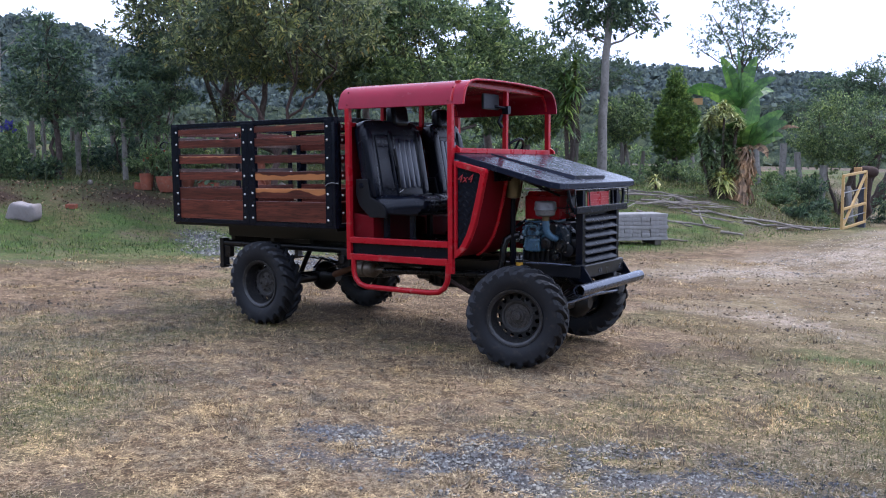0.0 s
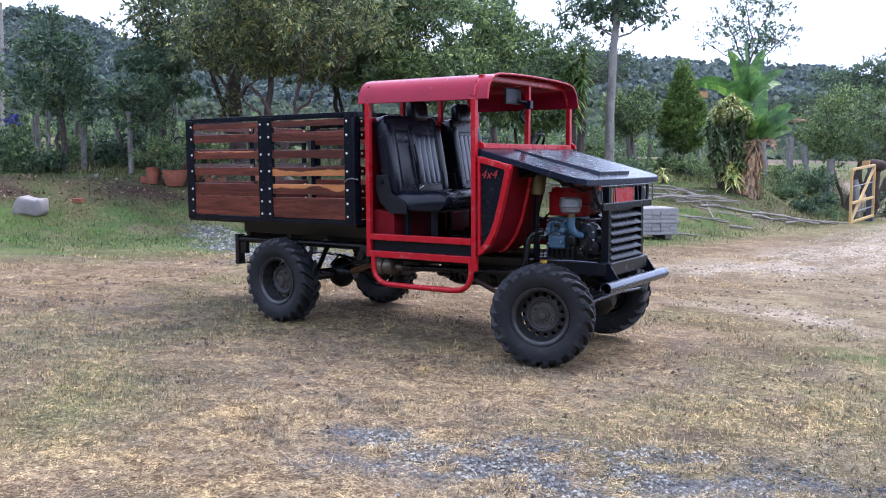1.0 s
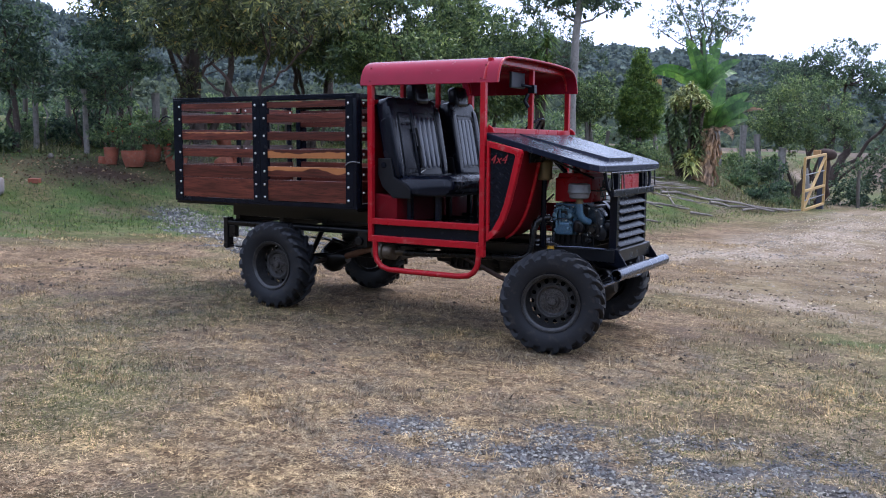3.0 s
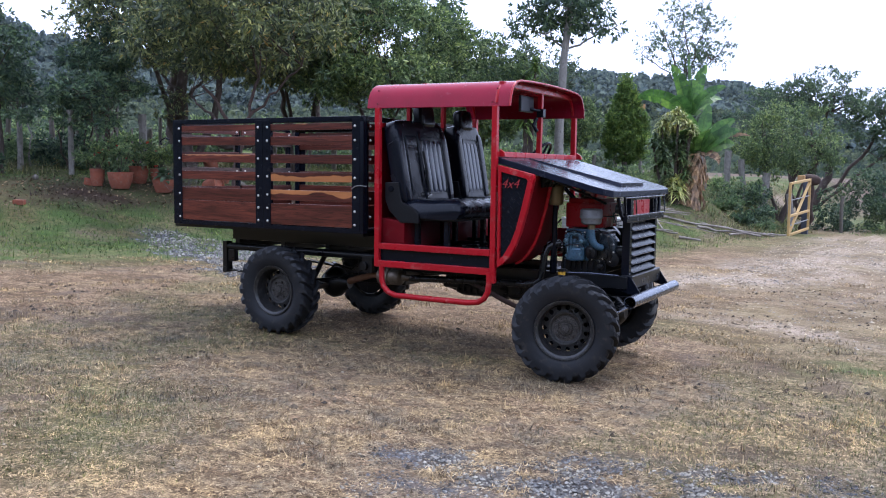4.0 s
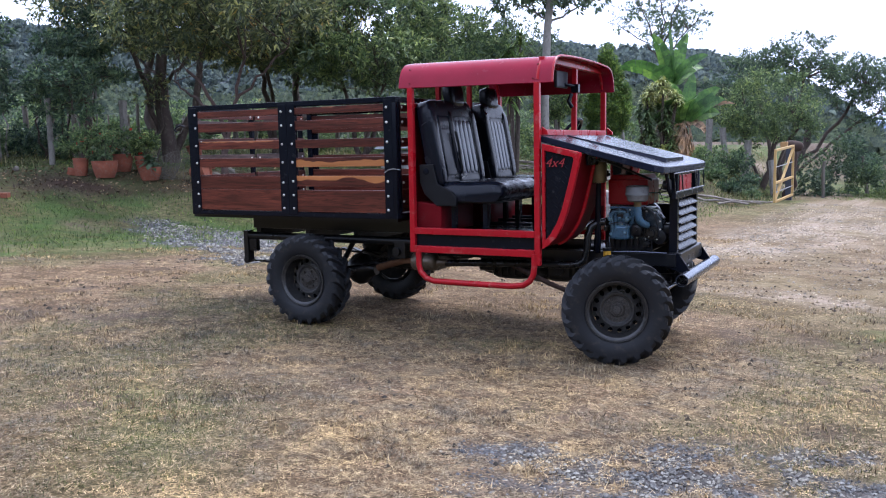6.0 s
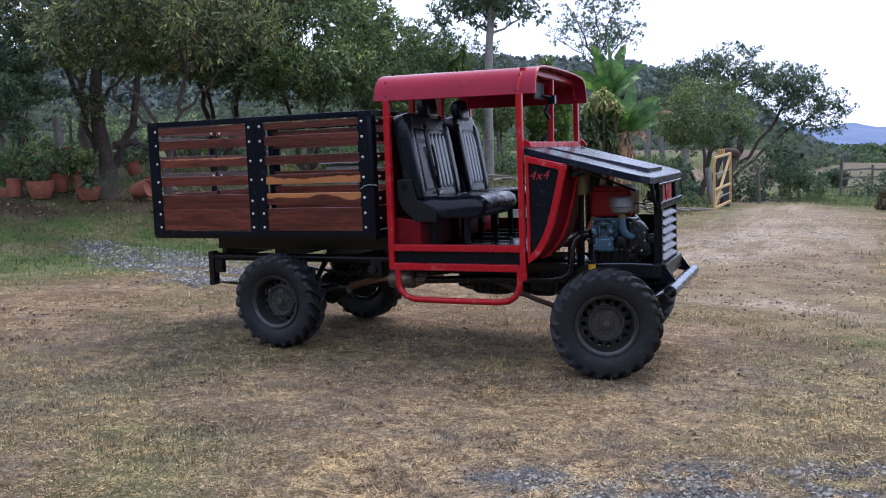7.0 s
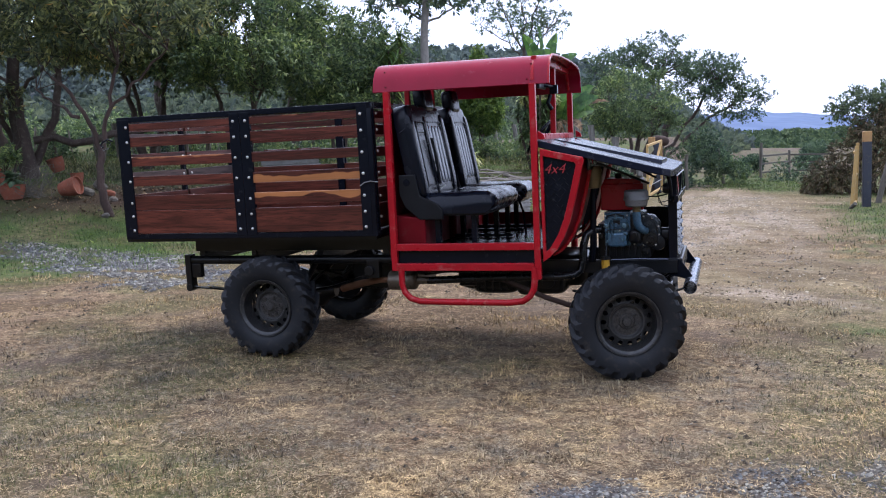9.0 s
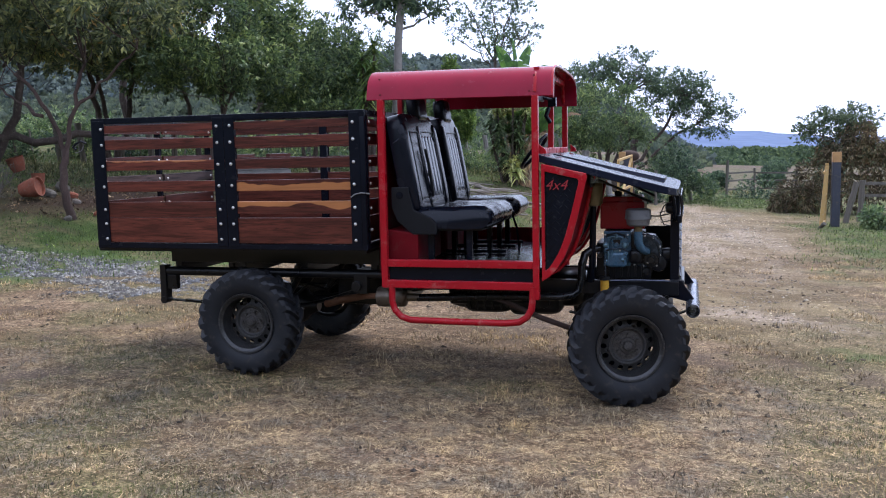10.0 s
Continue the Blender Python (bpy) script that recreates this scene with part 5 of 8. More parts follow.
for side in (-1, 1):
    y = CY + side * HC
    tube_frame("rear_pillar", [((XB, y, 0.715), (XB, y, 2.214))], 0.052, "red square-tube cab pillar")
    xf = XA - 0.02 if side < 0 else XAF
    tube_frame("front_pillar", [((xf, y, 0.645), (xf, y, 2.206))], 0.05, "red square-tube cab pillar")
    tube_frame("sill_rail", [((XB + 0.026, y, 0.915), (XA - 0.045, y, 0.915))], 0.058)
    tube_frame("sill_rail", [((XB + 0.026, y, 0.748), (XA - 0.045, y, 0.748))], 0.062)
    part("sill_panel", Shape().box(XB, XA - 0.03, y + side * -0.022, y + side * -0.012, 0.76, 0.90), BLACK, truck, "dark panel between the sill rails")
    ys = y + side * 0.012
    path = [(XB + 0.055, ys, 0.745), (XB + 0.055, ys, 0.60), (XB + 0.075, ys, 0.535), (XB + 0.13, ys, 0.48), (XB + 0.21, ys, 0.455), (XB + 0.5, ys, 0.452), (2.22, ys, 0.452), (2.33, ys, 0.465), (2.39, ys, 0.505), (2.425, ys, 0.565), (2.435, ys, 0.64), (2.435, ys, 0.745)]
    part("step_hoop", Shape().tube(path, 0.027, 12), RED_TUBE, truck, "bent red tube step under the door opening")
    # front side panel: red frame round a tread-plate
    out = [(2.51, 1.69), (2.845, 1.612), (2.852, 1.58), (2.79, 1.315), (2.735, 1.11), (2.685, 0.985), (2.625, 0.885), (2.565, 0.825), (2.51, 0.79)]
    inn = [(2.535, 1.632), (2.782, 1.574), (2.793, 1.555), (2.738, 1.325), (2.686, 1.13), (2.64, 1.015), (2.59, 0.93), (2.565, 0.895), (2.535, 0.87)]
    ya, yb = sorted((y - side * 0.03, y + side * 0.022))
    part("panel_frame", Shape().strip(out, inn, ya, yb), RED_TUBE, truck, "bright red frame round the side panel", bevel=0.005)
    yp = y + side * 0.0
    ya, yb = sorted((yp - side * 0.012, yp - side * 0.004))
    plate = part("tread_plate", Shape().prism(inn, ya, yb), BLACK, truck, "black diamond tread plate")
    s = Shape()
    for r in range(18):
        for c in range(7):
            x, z = 2.55 + 0.042 * c + (0.021 if r % 2 else 0), 0.90 + 0.042 * r
            right = float(np.interp(z, [0.87, 0.93, 1.015, 1.13, 1.325, 1.555], [2.535, 2.58, 2.63, 2.675, 2.727, 2.782]))
            if x > right - 0.018 or z > 1.61 - 0.235 * (x - 2.53):
                continue
            a = 1 if (r + c) % 2 else -1
            d, w = Vector((0.017, 0, 0.017 * a)), Vector((0.0045, 0, -0.0045 * a))
            p = Vector((x, yp - side * 0.004, z))
            o = Vector((0, side * 0.0045, 0))
            s.add([p - d, p + w, p + d, p - w, p + o - d * 0.5, p + o + d * 0.5], [(0, 1, 4), (1, 5, 4), (1, 2, 5), (2, 3, 5), (3, 4, 5), (3, 0, 4)])
    tagged(part("tread_relief", s, LOUVRE, plate, "raised diamond tread bars", smooth=0), kind="stuff")
    # footwell sheet that closes the cab's front, with its tube edge
    prof = [(2.845, 1.60), (2.785, 1.315), (2.73, 1.11), (2.68, 0.985), (2.62, 0.89), (2.56, 0.83), (2.50, 0.80)]
    a, b = CY + side * (HC - 0.04), CY + side * 0.30
    s = Shape()
    n = len(prof)
    s.add([(x, a, z) for x, z in prof] + [(x + 0.02, b, z) for x, z in prof] + [(x - 0.008, a, z) for x, z in prof] + [(x + 0.012, b, z) for x, z in prof],
          [(k, k + 1, n + k + 1, n + k) for k in range(n - 1)] + [(2 * n + k, 3 * n + k, 3 * n + k + 1, 2 * n + k + 1) for k in range(n - 1)])
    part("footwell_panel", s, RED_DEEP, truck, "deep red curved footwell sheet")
    part("footwell_tube", Shape().tube([(x + 0.02, CY + side * 0.62, z) for x, z in prof], 0.017, 8), RED_TUBE, truck)

tube_frame("cowl_rail", [((XA - 0.02, CY - HC + 0.02, 1.785), (XAF, CY + HC - 0.02, 1.785))], 0.05, "red rail below the open windscreen")
tube_frame("windscreen_post", [((2.425, 0.115, 1.80), (2.435, 0.115, 2.44))], 0.046, "red centre post of the open windscreen")
tube_frame("roof_header", [((2.46, CY - 0.86, 2.405), (2.42, CY + 0.86, 2.405))], 0.045)
tube_frame("roof_header", [((XB, CY - 0.86, 2.405), (XB, CY + 0.86, 2.405))], 0.045)
for y in (-0.32, 0.36):
    tube_frame("back_post", [((1.20, y, 1.0), (1.20, y, 2.42))], 0.045, "red post behind the seats")
tube_frame("back_rail", [((1.215, CY - HC + 0.03, 2.06), (1.215, CY + HC - 0.03, 2.06))], 0.04)
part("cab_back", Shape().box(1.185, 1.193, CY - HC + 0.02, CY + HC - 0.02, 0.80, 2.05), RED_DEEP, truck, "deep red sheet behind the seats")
part("cab_floor", Shape().box(1.22, 2.55, CY - HC + 0.04, CY + HC - 0.04, 0.865, 0.89), BLACK, truck, "dark cab floor")
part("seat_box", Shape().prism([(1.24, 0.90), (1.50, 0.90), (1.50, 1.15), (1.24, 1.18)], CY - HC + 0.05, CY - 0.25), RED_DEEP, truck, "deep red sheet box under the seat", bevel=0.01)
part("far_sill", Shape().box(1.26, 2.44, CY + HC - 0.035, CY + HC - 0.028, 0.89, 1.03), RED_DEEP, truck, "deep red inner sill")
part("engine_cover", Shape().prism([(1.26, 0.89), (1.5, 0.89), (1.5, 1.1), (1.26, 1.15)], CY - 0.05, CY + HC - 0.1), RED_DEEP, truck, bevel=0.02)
for side in (-1, 1):
    part("cowl_gusset", Shape().prism([(2.485, 1.765), (2.545, 1.765), (2.535, 1.80), (2.485, 1.835)], CY + side * (HC - 0.055) - 0.012, CY + side * (HC - 0.055) + 0.012), RED_TUBE, truck, bevel=0.004)

# roof: a rounded sheet
prof = [(1.0, 2.215), (0.992, 2.26), (0.978, 2.31), (0.952, 2.362), (0.908, 2.405), (0.85, 2.434), (0.76, 2.45), (0.5, 2.462), (0.2, 2.468)]
prof = [(-h, z) for h, z in prof] + [(h, z) for h, z in prof[::-1]]
s = Shape()
n = len(prof)
cols = 9
for k in range(cols):
    t = k / (cols - 1)
    x, w = 1.125 + 1.475 * t, 1.0 - 0.045 * t
    dz = -0.012 * t
    skew = 0.027 * t
    s.v += [(x - skew * (1 + h), CY + h * w, z + dz) for h, z in prof] + [(x - skew * (1 + h), CY + h * w * 0.993, z + dz - 0.006) for h, z in prof]
for k in range(cols - 1):
    a, b = k * 2 * n, (k + 1) * 2 * n
    for j in range(n - 1):
        s.f += [(a + j, b + j, b + j + 1, a + j + 1), (a + n + j, a + n + j + 1, b + n + j + 1, b + n + j)]
    s.f += [(a, a + n, b + n, b), (a + n - 1, b + n - 1, b + 2 * n - 1, a + 2 * n - 1)]
for a, flip in ((0, 1), ((cols - 1) * 2 * n, -1)):
    s.f += [(a + j, a + j + 1, a + n + j + 1, a + n + j)[::flip] for j in range(n - 1)]
roof = part("roof", s, RED, truck, "rounded glossy red sheet-metal cab roof", smooth=50)
s = Shape()
s.tube([(2.592 - 0.027 * (1 + h), CY + h * 0.957, z - 0.012) for h, z in prof], 0.009, 6)
part("roof_edge", s, RED_TUBE, roof)
for x in (1.24, 2.46):
    part("roof_bow", Shape().tube([(x - 0.022 * (1 + h) * (x > 2), CY + h * 0.96, z - 0.03) for h, z in prof[1:-1]], 0.016, 8), RED_TUBE, roof)
for x, h, z in ((1.22, 0.945, 2.375), (2.45, 0.91, 2.36), (1.24, 0.997, 2.25), (2.42, 0.955, 2.24)):
    part("rivet", Shape().lathe([(0.008, 0), (0.008, -0.004), (0.0, -0.006)], (x, CY - h, z), "y", 8), RED_DEEP, roof)

# hood
def hood_z(x):
    return 1.762 - 0.268 * (x - 2.47)


s = Shape()
plan = [(2.47, -0.94), (3.36, -0.93), (3.44, -0.90), (3.50, -0.82), (3.515, -0.70), (3.52, 0.0), (3.515, 0.70), (3.50, 0.82), (3.44, 0.90), (3.36, 0.93), (2.47, 0.94)]
n = len(plan)
top = [(x, CY + y, hood_z(x)) for x, y in plan]
low = [(x, CY + y, hood_z(x) - 0.055) for x, y in plan]
ins = [(x if x < 2.5 else x - 0.02, CY + y * 0.98, hood_z(x) - 0.055) for x, y in plan]
und = [(x if x < 2.5 else x - 0.02, CY + y * 0.98, hood_z(x) - 0.006) for x, y in plan]
s.add(top + low + ins + und, [tuple(range(n))[::-1]] + [(a * n + k, a * n + (k + 1) % n, (a + 1) * n + (k + 1) % n, (a + 1) * n + k) for a in range(3) for k in range(n)] + [tuple(range(3 * n, 4 * n))])
hood = part("hood", s, HOOD, truck, "sloping dark grey-black sheet hood", bevel=0.006)
sc = [(-0.30, 0), (-0.294, 0.03), (0.354, 0.03), (0.36, 0)]
v = [(x, CY + y - 0.03, hood_z(x) + h * (0.22 if x < 3 else 1.0) + 0.001) for x in (2.50, 3.40) for y, h in sc]
part("hood_scoop", Shape().add(v, [(0, 1, 5, 4), (1, 2, 6, 5), (2, 3, 7, 6), (0, 3, 2, 1), (4, 5, 6, 7)]), HOOD, hood, "raised centre section of the hood")
# Flat black face imitates the dark inside of a scoop opening.
part("scoop_slot", Shape().add([(3.4015, CY - 0.27, hood_z(3.4) + 0.004), (3.4015, CY + 0.26, hood_z(3.4) + 0.004), (3.4015, CY + 0.26, hood_z(3.4) + 0.026), (3.4015, CY - 0.27, hood_z(3.4) + 0.029)], [(0, 1, 2, 3)]), BLACK, hood)
for side in (-1, 1):
    part("hood_stay", Shape().tube([(2.9, CY + side * 0.6, 1.55), (3.30, CY + side * 0.42, 1.36)], 0.011, 8), CHASSIS, hood)

# grille, guards, bumper
grille = part("grille_frame", Shape().box(3.45, 3.52, CY - 0.405, CY - 0.345, 0.60, 1.425).box(3.45, 3.52, CY + 0.345, CY + 0.405, 0.60, 1.425).box(3.46, 3.515, CY - 0.345, CY + 0.345, 1.205, 1.245).box(3.46, 3.515, CY - 0.345, CY + 0.345, 1.40, 1.43).box(3.46, 3.50, CY + 0.19, CY + 0.225, 1.245, 1.40), BLACK, truck, "black steel grille frame", bevel=0.004)
for k in range(6):
    z = 1.165 - 0.075 * k
    v = [(3.528, CY - 0.345, z - 0.036), (3.528, CY + 0.345, z - 0.036), (3.494, CY + 0.345, z + 0.010), (3.494, CY - 0.345, z + 0.010)]
    v += [(x - 0.004, y, zz - 0.004) for x, y, zz in v]
    part("louvre", Shape().add(v, [(0, 1, 2, 3), (7, 6, 5, 4), (0, 4, 5, 1), (1, 5, 6, 2), (2, 6, 7, 3), (3, 7, 4, 0)]).tube([(3.530, CY - 0.345, z - 0.038), (3.530, CY + 0.345, z - 0.038)], 0.006, 8), LOUVRE, grille, "grey-black angled louvre")
part("grille_backing", Shape().box(3.455, 3.465, CY - 0.345, CY + 0.345, 0.74, 1.205), BLACK, grille)
badge = part("badge_plate", Shape().box(3.50, 3.508, CY - 0.27, CY + 0.185, 1.25, 1.395), TANK, grille, "red plate with faint pale marks", bevel=0.002)
s = Shape()
rb = random.Random(4)
for r in range(5):
    y = CY - 0.25
    while y < CY + 0.165:
        w = rb.uniform(0.008, 0.03)
        if rb.random() < 0.6:
            z = 1.268 + 0.024 * r
            s.box(3.508, 3.5095, y, y + w, z, z + rb.uniform(0.004, 0.010))
        y += w + rb.uniform(0.008, 0.02)
tagged(part("plate_marks", s, surface("faint_pale_marks", (0.42, 0.16, 0.14), (0.36, 0.12, 0.11), 0.5), badge, smooth=0), kind="stuff")
for side in (-1, 1):
    y = CY + side * 0.405
    path = [(3.47, y + side * 0.20, 1.42), (3.48, y + side * 0.195, 1.36), (3.485, y + side * 0.17, 1.285), (3.49, y + side * 0.12, 1.235), (3.49, y + side * 0.05, 1.215), (3.49, y - side * 0.02, 1.21)]
    part("lamp_guard", Shape().tube(path, 0.016, 10), BLACK, truck, "bent black tube guard beside the grille")
    part("guard_lamp", Shape().lathe([(0.0, 0.03), (0.045, 0.03), (0.05, 0.02), (0.04, -0.03), (0.0, -0.04)], (3.45, y + side * 0.09, 1.32), "x", 16), CHASSIS, truck, "small black lamp")
    s = Shape().prism([(3.44, 0.73), (3.54, 0.73), (3.64, 0.585), (3.60, 0.56), (3.44, 0.60)], CY + side * 0.43 - 0.005, CY + side * 0.43 + 0.005)
    part("bumper_bracket", s, BLACK, truck, "black triangular bumper bracket", bevel=0.002)
part("guard_bar", Shape().box(3.505, 3.54, CY - 0.56, CY + 0.56, 1.205, 1.262), BLACK, truck, "black bar below the badge plate", bevel=0.006)
edge = Shape().tube([(3.545, CY - 0.58, 1.266), (3.545, CY + 0.58, 1.266)], 0.005, 6).tube([(3.53, CY - 0.60, 1.42), (3.53, CY + 0.60, 1.42)], 0.006, 6)
for y in (-0.59, -0.30, 0.22, 0.59):
    edge.tube([(3.54, CY + y * 0.98, 1.262), (3.53, CY + y, 1.42)], 0.006, 6)
part("guard_trim", edge, DARK_STEEL, truck, "thin bare steel rods framing the badge plate")
part("front_beam", Shape().box(3.45, 3.56, CY - 0.43, CY + 0.43, 0.61, 0.735), CHASSIS, truck, "black front cross beam", bevel=0.012)
for y, w in ((-0.14, 0.03), (-0.10, 0.03), (0.02, 0.05), (0.33, 0.04)):
    part("beam_mark", Shape().box(3.5605, 3.562, CY + y, CY + y + w, 0.64 + (0.03 if w > 0.045 else 0), 0.68), STEEL, truck, smooth=0)
part("bumper", Shape().pipe([(3.628, CY - 0.69, 0.535), (3.628, CY + 0.68, 0.535)], 0.053, 0.006, 24), STEEL, truck, "bare grey steel tube bumper with open ends")

# engine
part("fuel_tank", Shape().box(2.89, 3.245, -0.30, 0.10, 1.135, 1.36), TANK, truck, "glossy red engine tank", bevel=0.014)
part("tank_lid", Shape().prism([(2.905, 1.355), (3.23, 1.355), (3.215, 1.40), (2.92, 1.40)], -0.285, 0.085), TANK, truck, "red tank lid", bevel=0.01)
part("filler_cap", Shape().lathe([(0.03, 1.40), (0.032, 1.43), (0.02, 1.44), (0.0, 1.44)], (3.02, -0.1, 0), "z", 16), CHASSIS, truck)
s = Shape().box(2.925, 3.14, -0.36, 0.06, 0.84, 1.125).box(2.95, 3.10, -0.40, -0.36, 0.93, 1.10)
s.pillow(pose(3.03, -0.37, 0.90), 0.18, 0.12, 0.13, 0.4)
for x, z, r in ((2.955, 1.06, 0.022), (3.10, 1.06, 0.022), (2.95, 0.98, 0.015), (3.03, 1.02, 0.018), (3.11, 0.95, 0.016)):
    s.tube([(x, -0.36, z), (x, -0.43, z)], r, 10)
engine = part("engine_block", s, BLUE, truck, "grimy blue single-cylinder diesel engine block", bevel=0.008)
part("injector_pipe", Shape().tube([(2.95, -0.42, 1.06), (2.96, -0.43, 1.10), (3.03, -0.435, 1.115), (3.09, -0.43, 1.10), (3.10, -0.42, 1.06)], 0.007, 8), CHASSIS, engine)
part("injector_pipe", Shape().tube([(2.94, -0.42, 0.97), (3.0, -0.45, 0.99), (3.08, -0.44, 0.99), (3.13, -0.41, 0.96)], 0.006, 8), STEEL, engine)
part("fuel_pump", Shape().tube([(2.995, -0.415, 0.92), (2.995, -0.415, 1.04)], 0.017, 10).tube([(2.995, -0.415, 1.04), (2.995, -0.415, 1.07)], 0.01, 8), BLUE, engine)
part("engine_plate", Shape().box(2.96, 3.06, -0.372, -0.361, 0.86, 0.92), GREY_CAN, engine, bevel=0.003)
s = Shape().box(2.93, 3.30, CY - 0.38, CY + 0.10, 0.735, 0.86).box(2.86, 2.93, CY - 0.34, CY + 0.08, 0.74, 1.02).box(3.14, 3.24, CY - 0.40, CY + 0.06, 0.86, 1.10)
for k in range(6):
    s.box(2.95 + 0.055 * k, 2.965 + 0.055 * k, CY - 0.41, CY - 0.38, 0.75, 0.85)
part("crankcase", s, CHASSIS, truck, "black oily crankcase with cooling ribs", bevel=0.012)
# Added black sheet: stands for the shade seen through the engine bay.
part("splash_sheet", Shape().box(2.88, 3.44, CY + 0.37, CY + 0.376, 0.70, 1.10), CHASSIS, truck, "black sheet added behind the engine to darken the gaps")
for x, z, r in ((3.19, 0.97, 0.03), (3.20, 0.885, 0.026), (3.26, 0.80, 0.03), (2.90, 0.93, 0.024)):
    part("cap", Shape().lathe([(0.0, -0.03), (r * 0.8, -0.028), (r, -0.018), (r, 0.03)], (x, CY - 0.42, z), "y", 14), DARK_STEEL, truck)
for k in range(9):
    x, z = 2.94 + 0.042 * k, 0.868 + 0.012 * (k % 2)
    part("bolt", Shape().lathe([(0.0, -0.012), (0.007, -0.011), (0.008, 0.0)], (x, CY - 0.405 + 0.02 * (k % 2), z), "y", 6), BOLT, truck)
part("flywheel", Shape().lathe([(0.0, -0.02), (0.17, -0.02), (0.19, 0.0), (0.19, 0.06), (0.0, 0.08)], (3.06, 0.22, 0.96), "y", 28), CHASSIS, truck, "heavy black flywheel")
# Paler copy of the engine blue, with the silvery highlights in its colour.
ENGINE_HIGHLIGHT = surface("highlight_engine_blue", (0.17, 0.29, 0.36), (0.09, 0.18, 0.25), 0.24, 0.4, 16, 120, 0.15, 0.002, (0.02, 0.022, 0.025), 0.35)
part("cover_plate", Shape().box(2.985, 3.065, -0.415, -0.40, 0.862, 0.985), ENGINE_HIGHLIGHT, engine, "engine cover plate, its highlights put into a paler blue", bevel=0.006)
for x, z, r in ((2.948, 1.018, 0.024), (3.098, 1.018, 0.027), (3.085, 0.90, 0.018), (2.955, 0.885, 0.015), (3.10, 0.955, 0.014)):
    part("boss", Shape().lathe([(0.0, -0.075), (r * 0.7, -0.072), (r, -0.06), (r, 0.0)], (x, -0.365, z), "y", 14), ENGINE_HIGHLIGHT, engine)
for x, z in ((2.992, 0.872), (3.058, 0.872), (2.992, 0.975), (3.058, 0.975), (2.94, 1.10), (3.12, 1.10), (3.03, 1.10), (3.025, 0.92)):
    part("bolt", Shape().lathe([(0.0, -0.01), (0.007, -0.009), (0.008, 0.0)], (x, -0.416 if z < 1.0 else -0.402, z), "y", 6), BOLT, engine)
# Flat dark patch on the block imitates the shade of a hollow.
part("recess", Shape().box(2.99, 3.06, -0.404, -0.401, 1.025, 1.06), CHASSIS, engine)
part("fuel_line", Shape().tube([(2.965, -0.42, 0.87), (2.968, -0.43, 0.95), (2.966, -0.43, 1.04), (2.985, -0.43, 1.08)], 0.006, 8), ENGINE_HIGHLIGHT, engine)
part("fuel_line", Shape().tube([(3.03, -0.43, 1.115), (3.03, -0.43, 1.075)], 0.012, 8).tube([(2.96, -0.42, 1.075), (3.0, -0.43, 1.085), (3.06, -0.43, 1.085), (3.10, -0.42, 1.075)], 0.006, 8), ENGINE_HIGHLIGHT, engine)
part("pump_body", Shape().pillow(pose(3.18, -0.40, 0.925), 0.10, 0.09, 0.12, 0.6, 14).tube([(3.18, -0.44, 0.94), (3.18, -0.46, 0.94)], 0.02, 10), CHASSIS, engine, "oily dark pump body")
s = Shape().prism([(3.15, 0.83), (3.36, 0.83), (3.385, 0.90), (3.385, 1.02), (3.33, 1.09), (3.15, 1.11)], -0.34, -0.20)
gear_cover = part("gear_cover", s, surface("oily_blue_black_casting", (0.012, 0.020, 0.030), (0.028, 0.042, 0.056), 0.24, 0.3, 20, 120, 0.4, 0.003, (0.05, 0.06, 0.07), 0.2), engine, "oily blue-black timing gear cover", bevel=0.014)
part("crank_boss", Shape().lathe([(0.0, -0.05), (0.025, -0.05), (0.03, -0.04), (0.03, -0.02), (0.06, -0.018), (0.066, 0.0)], (3.30, -0.34, 0.895), "y", 22), DARK_STEEL, engine, "round crank boss")
for x, z in ((3.17, 0.85), (3.24, 0.842), (3.345, 0.845), (3.37, 0.93), (3.37, 1.00), (3.32, 1.07), (3.25, 1.085), (3.18, 1.09)):
    part("bolt", Shape().lathe([(0.0, -0.012), (0.008, -0.011), (0.009, 0.0)], (x, -0.342, z), "y", 6), BOLT, engine)
part("drain_chain", Shape().tube([(2.94, -0.42, 0.86), (2.945, -0.43, 0.80), (2.945, -0.43, 0.755)], 0.006, 6), STEEL, engine)
s = Shape().lathe([(0.0, 1.318), (0.085, 1.315), (0.098, 1.305), (0.10, 1.255), (0.104, 1.25), (0.104, 1.235), (0.094, 1.23), (0.088, 1.19), (0.07, 1.178), (0.03, 1.175)], (3.205, -0.48, 0), "z", 26)
cleaner = part("air_cleaner", s, GREY_CAN, truck, "grey round air cleaner canister")
part("cleaner_neck", Shape().lathe([(0.032, 1.18), (0.034, 1.14), (0.028, 1.13)], (3.205, -0.47, 0), "z", 16), BRASS, cleaner, "brass neck")
part("intake_pipe", Shape().tube([(3.205, -0.47, 1.135), (3.205, -0.468, 1.09), (3.208, -0.46, 1.04), (3.222, -0.445, 1.005), (3.245, -0.42, 0.98), (3.27, -0.38, 0.965)], [0.032, 0.034, 0.035, 0.034, 0.032, 0.030], 16), BLUE, cleaner, "blue intake elbow")
part("oil_filter", Shape().lathe([(0.0, 1.525), (0.064, 1.52), (0.070, 1.505), (0.070, 1.36), (0.058, 1.34), (0.022, 1.335)], (2.855, -0.46, 0), "z", 24).lathe([(0.074, 1.495), (0.074, 1.475)], (2.855, -0.46, 0), "z", 24), BRASS, truck, "olive-brass filter cup")
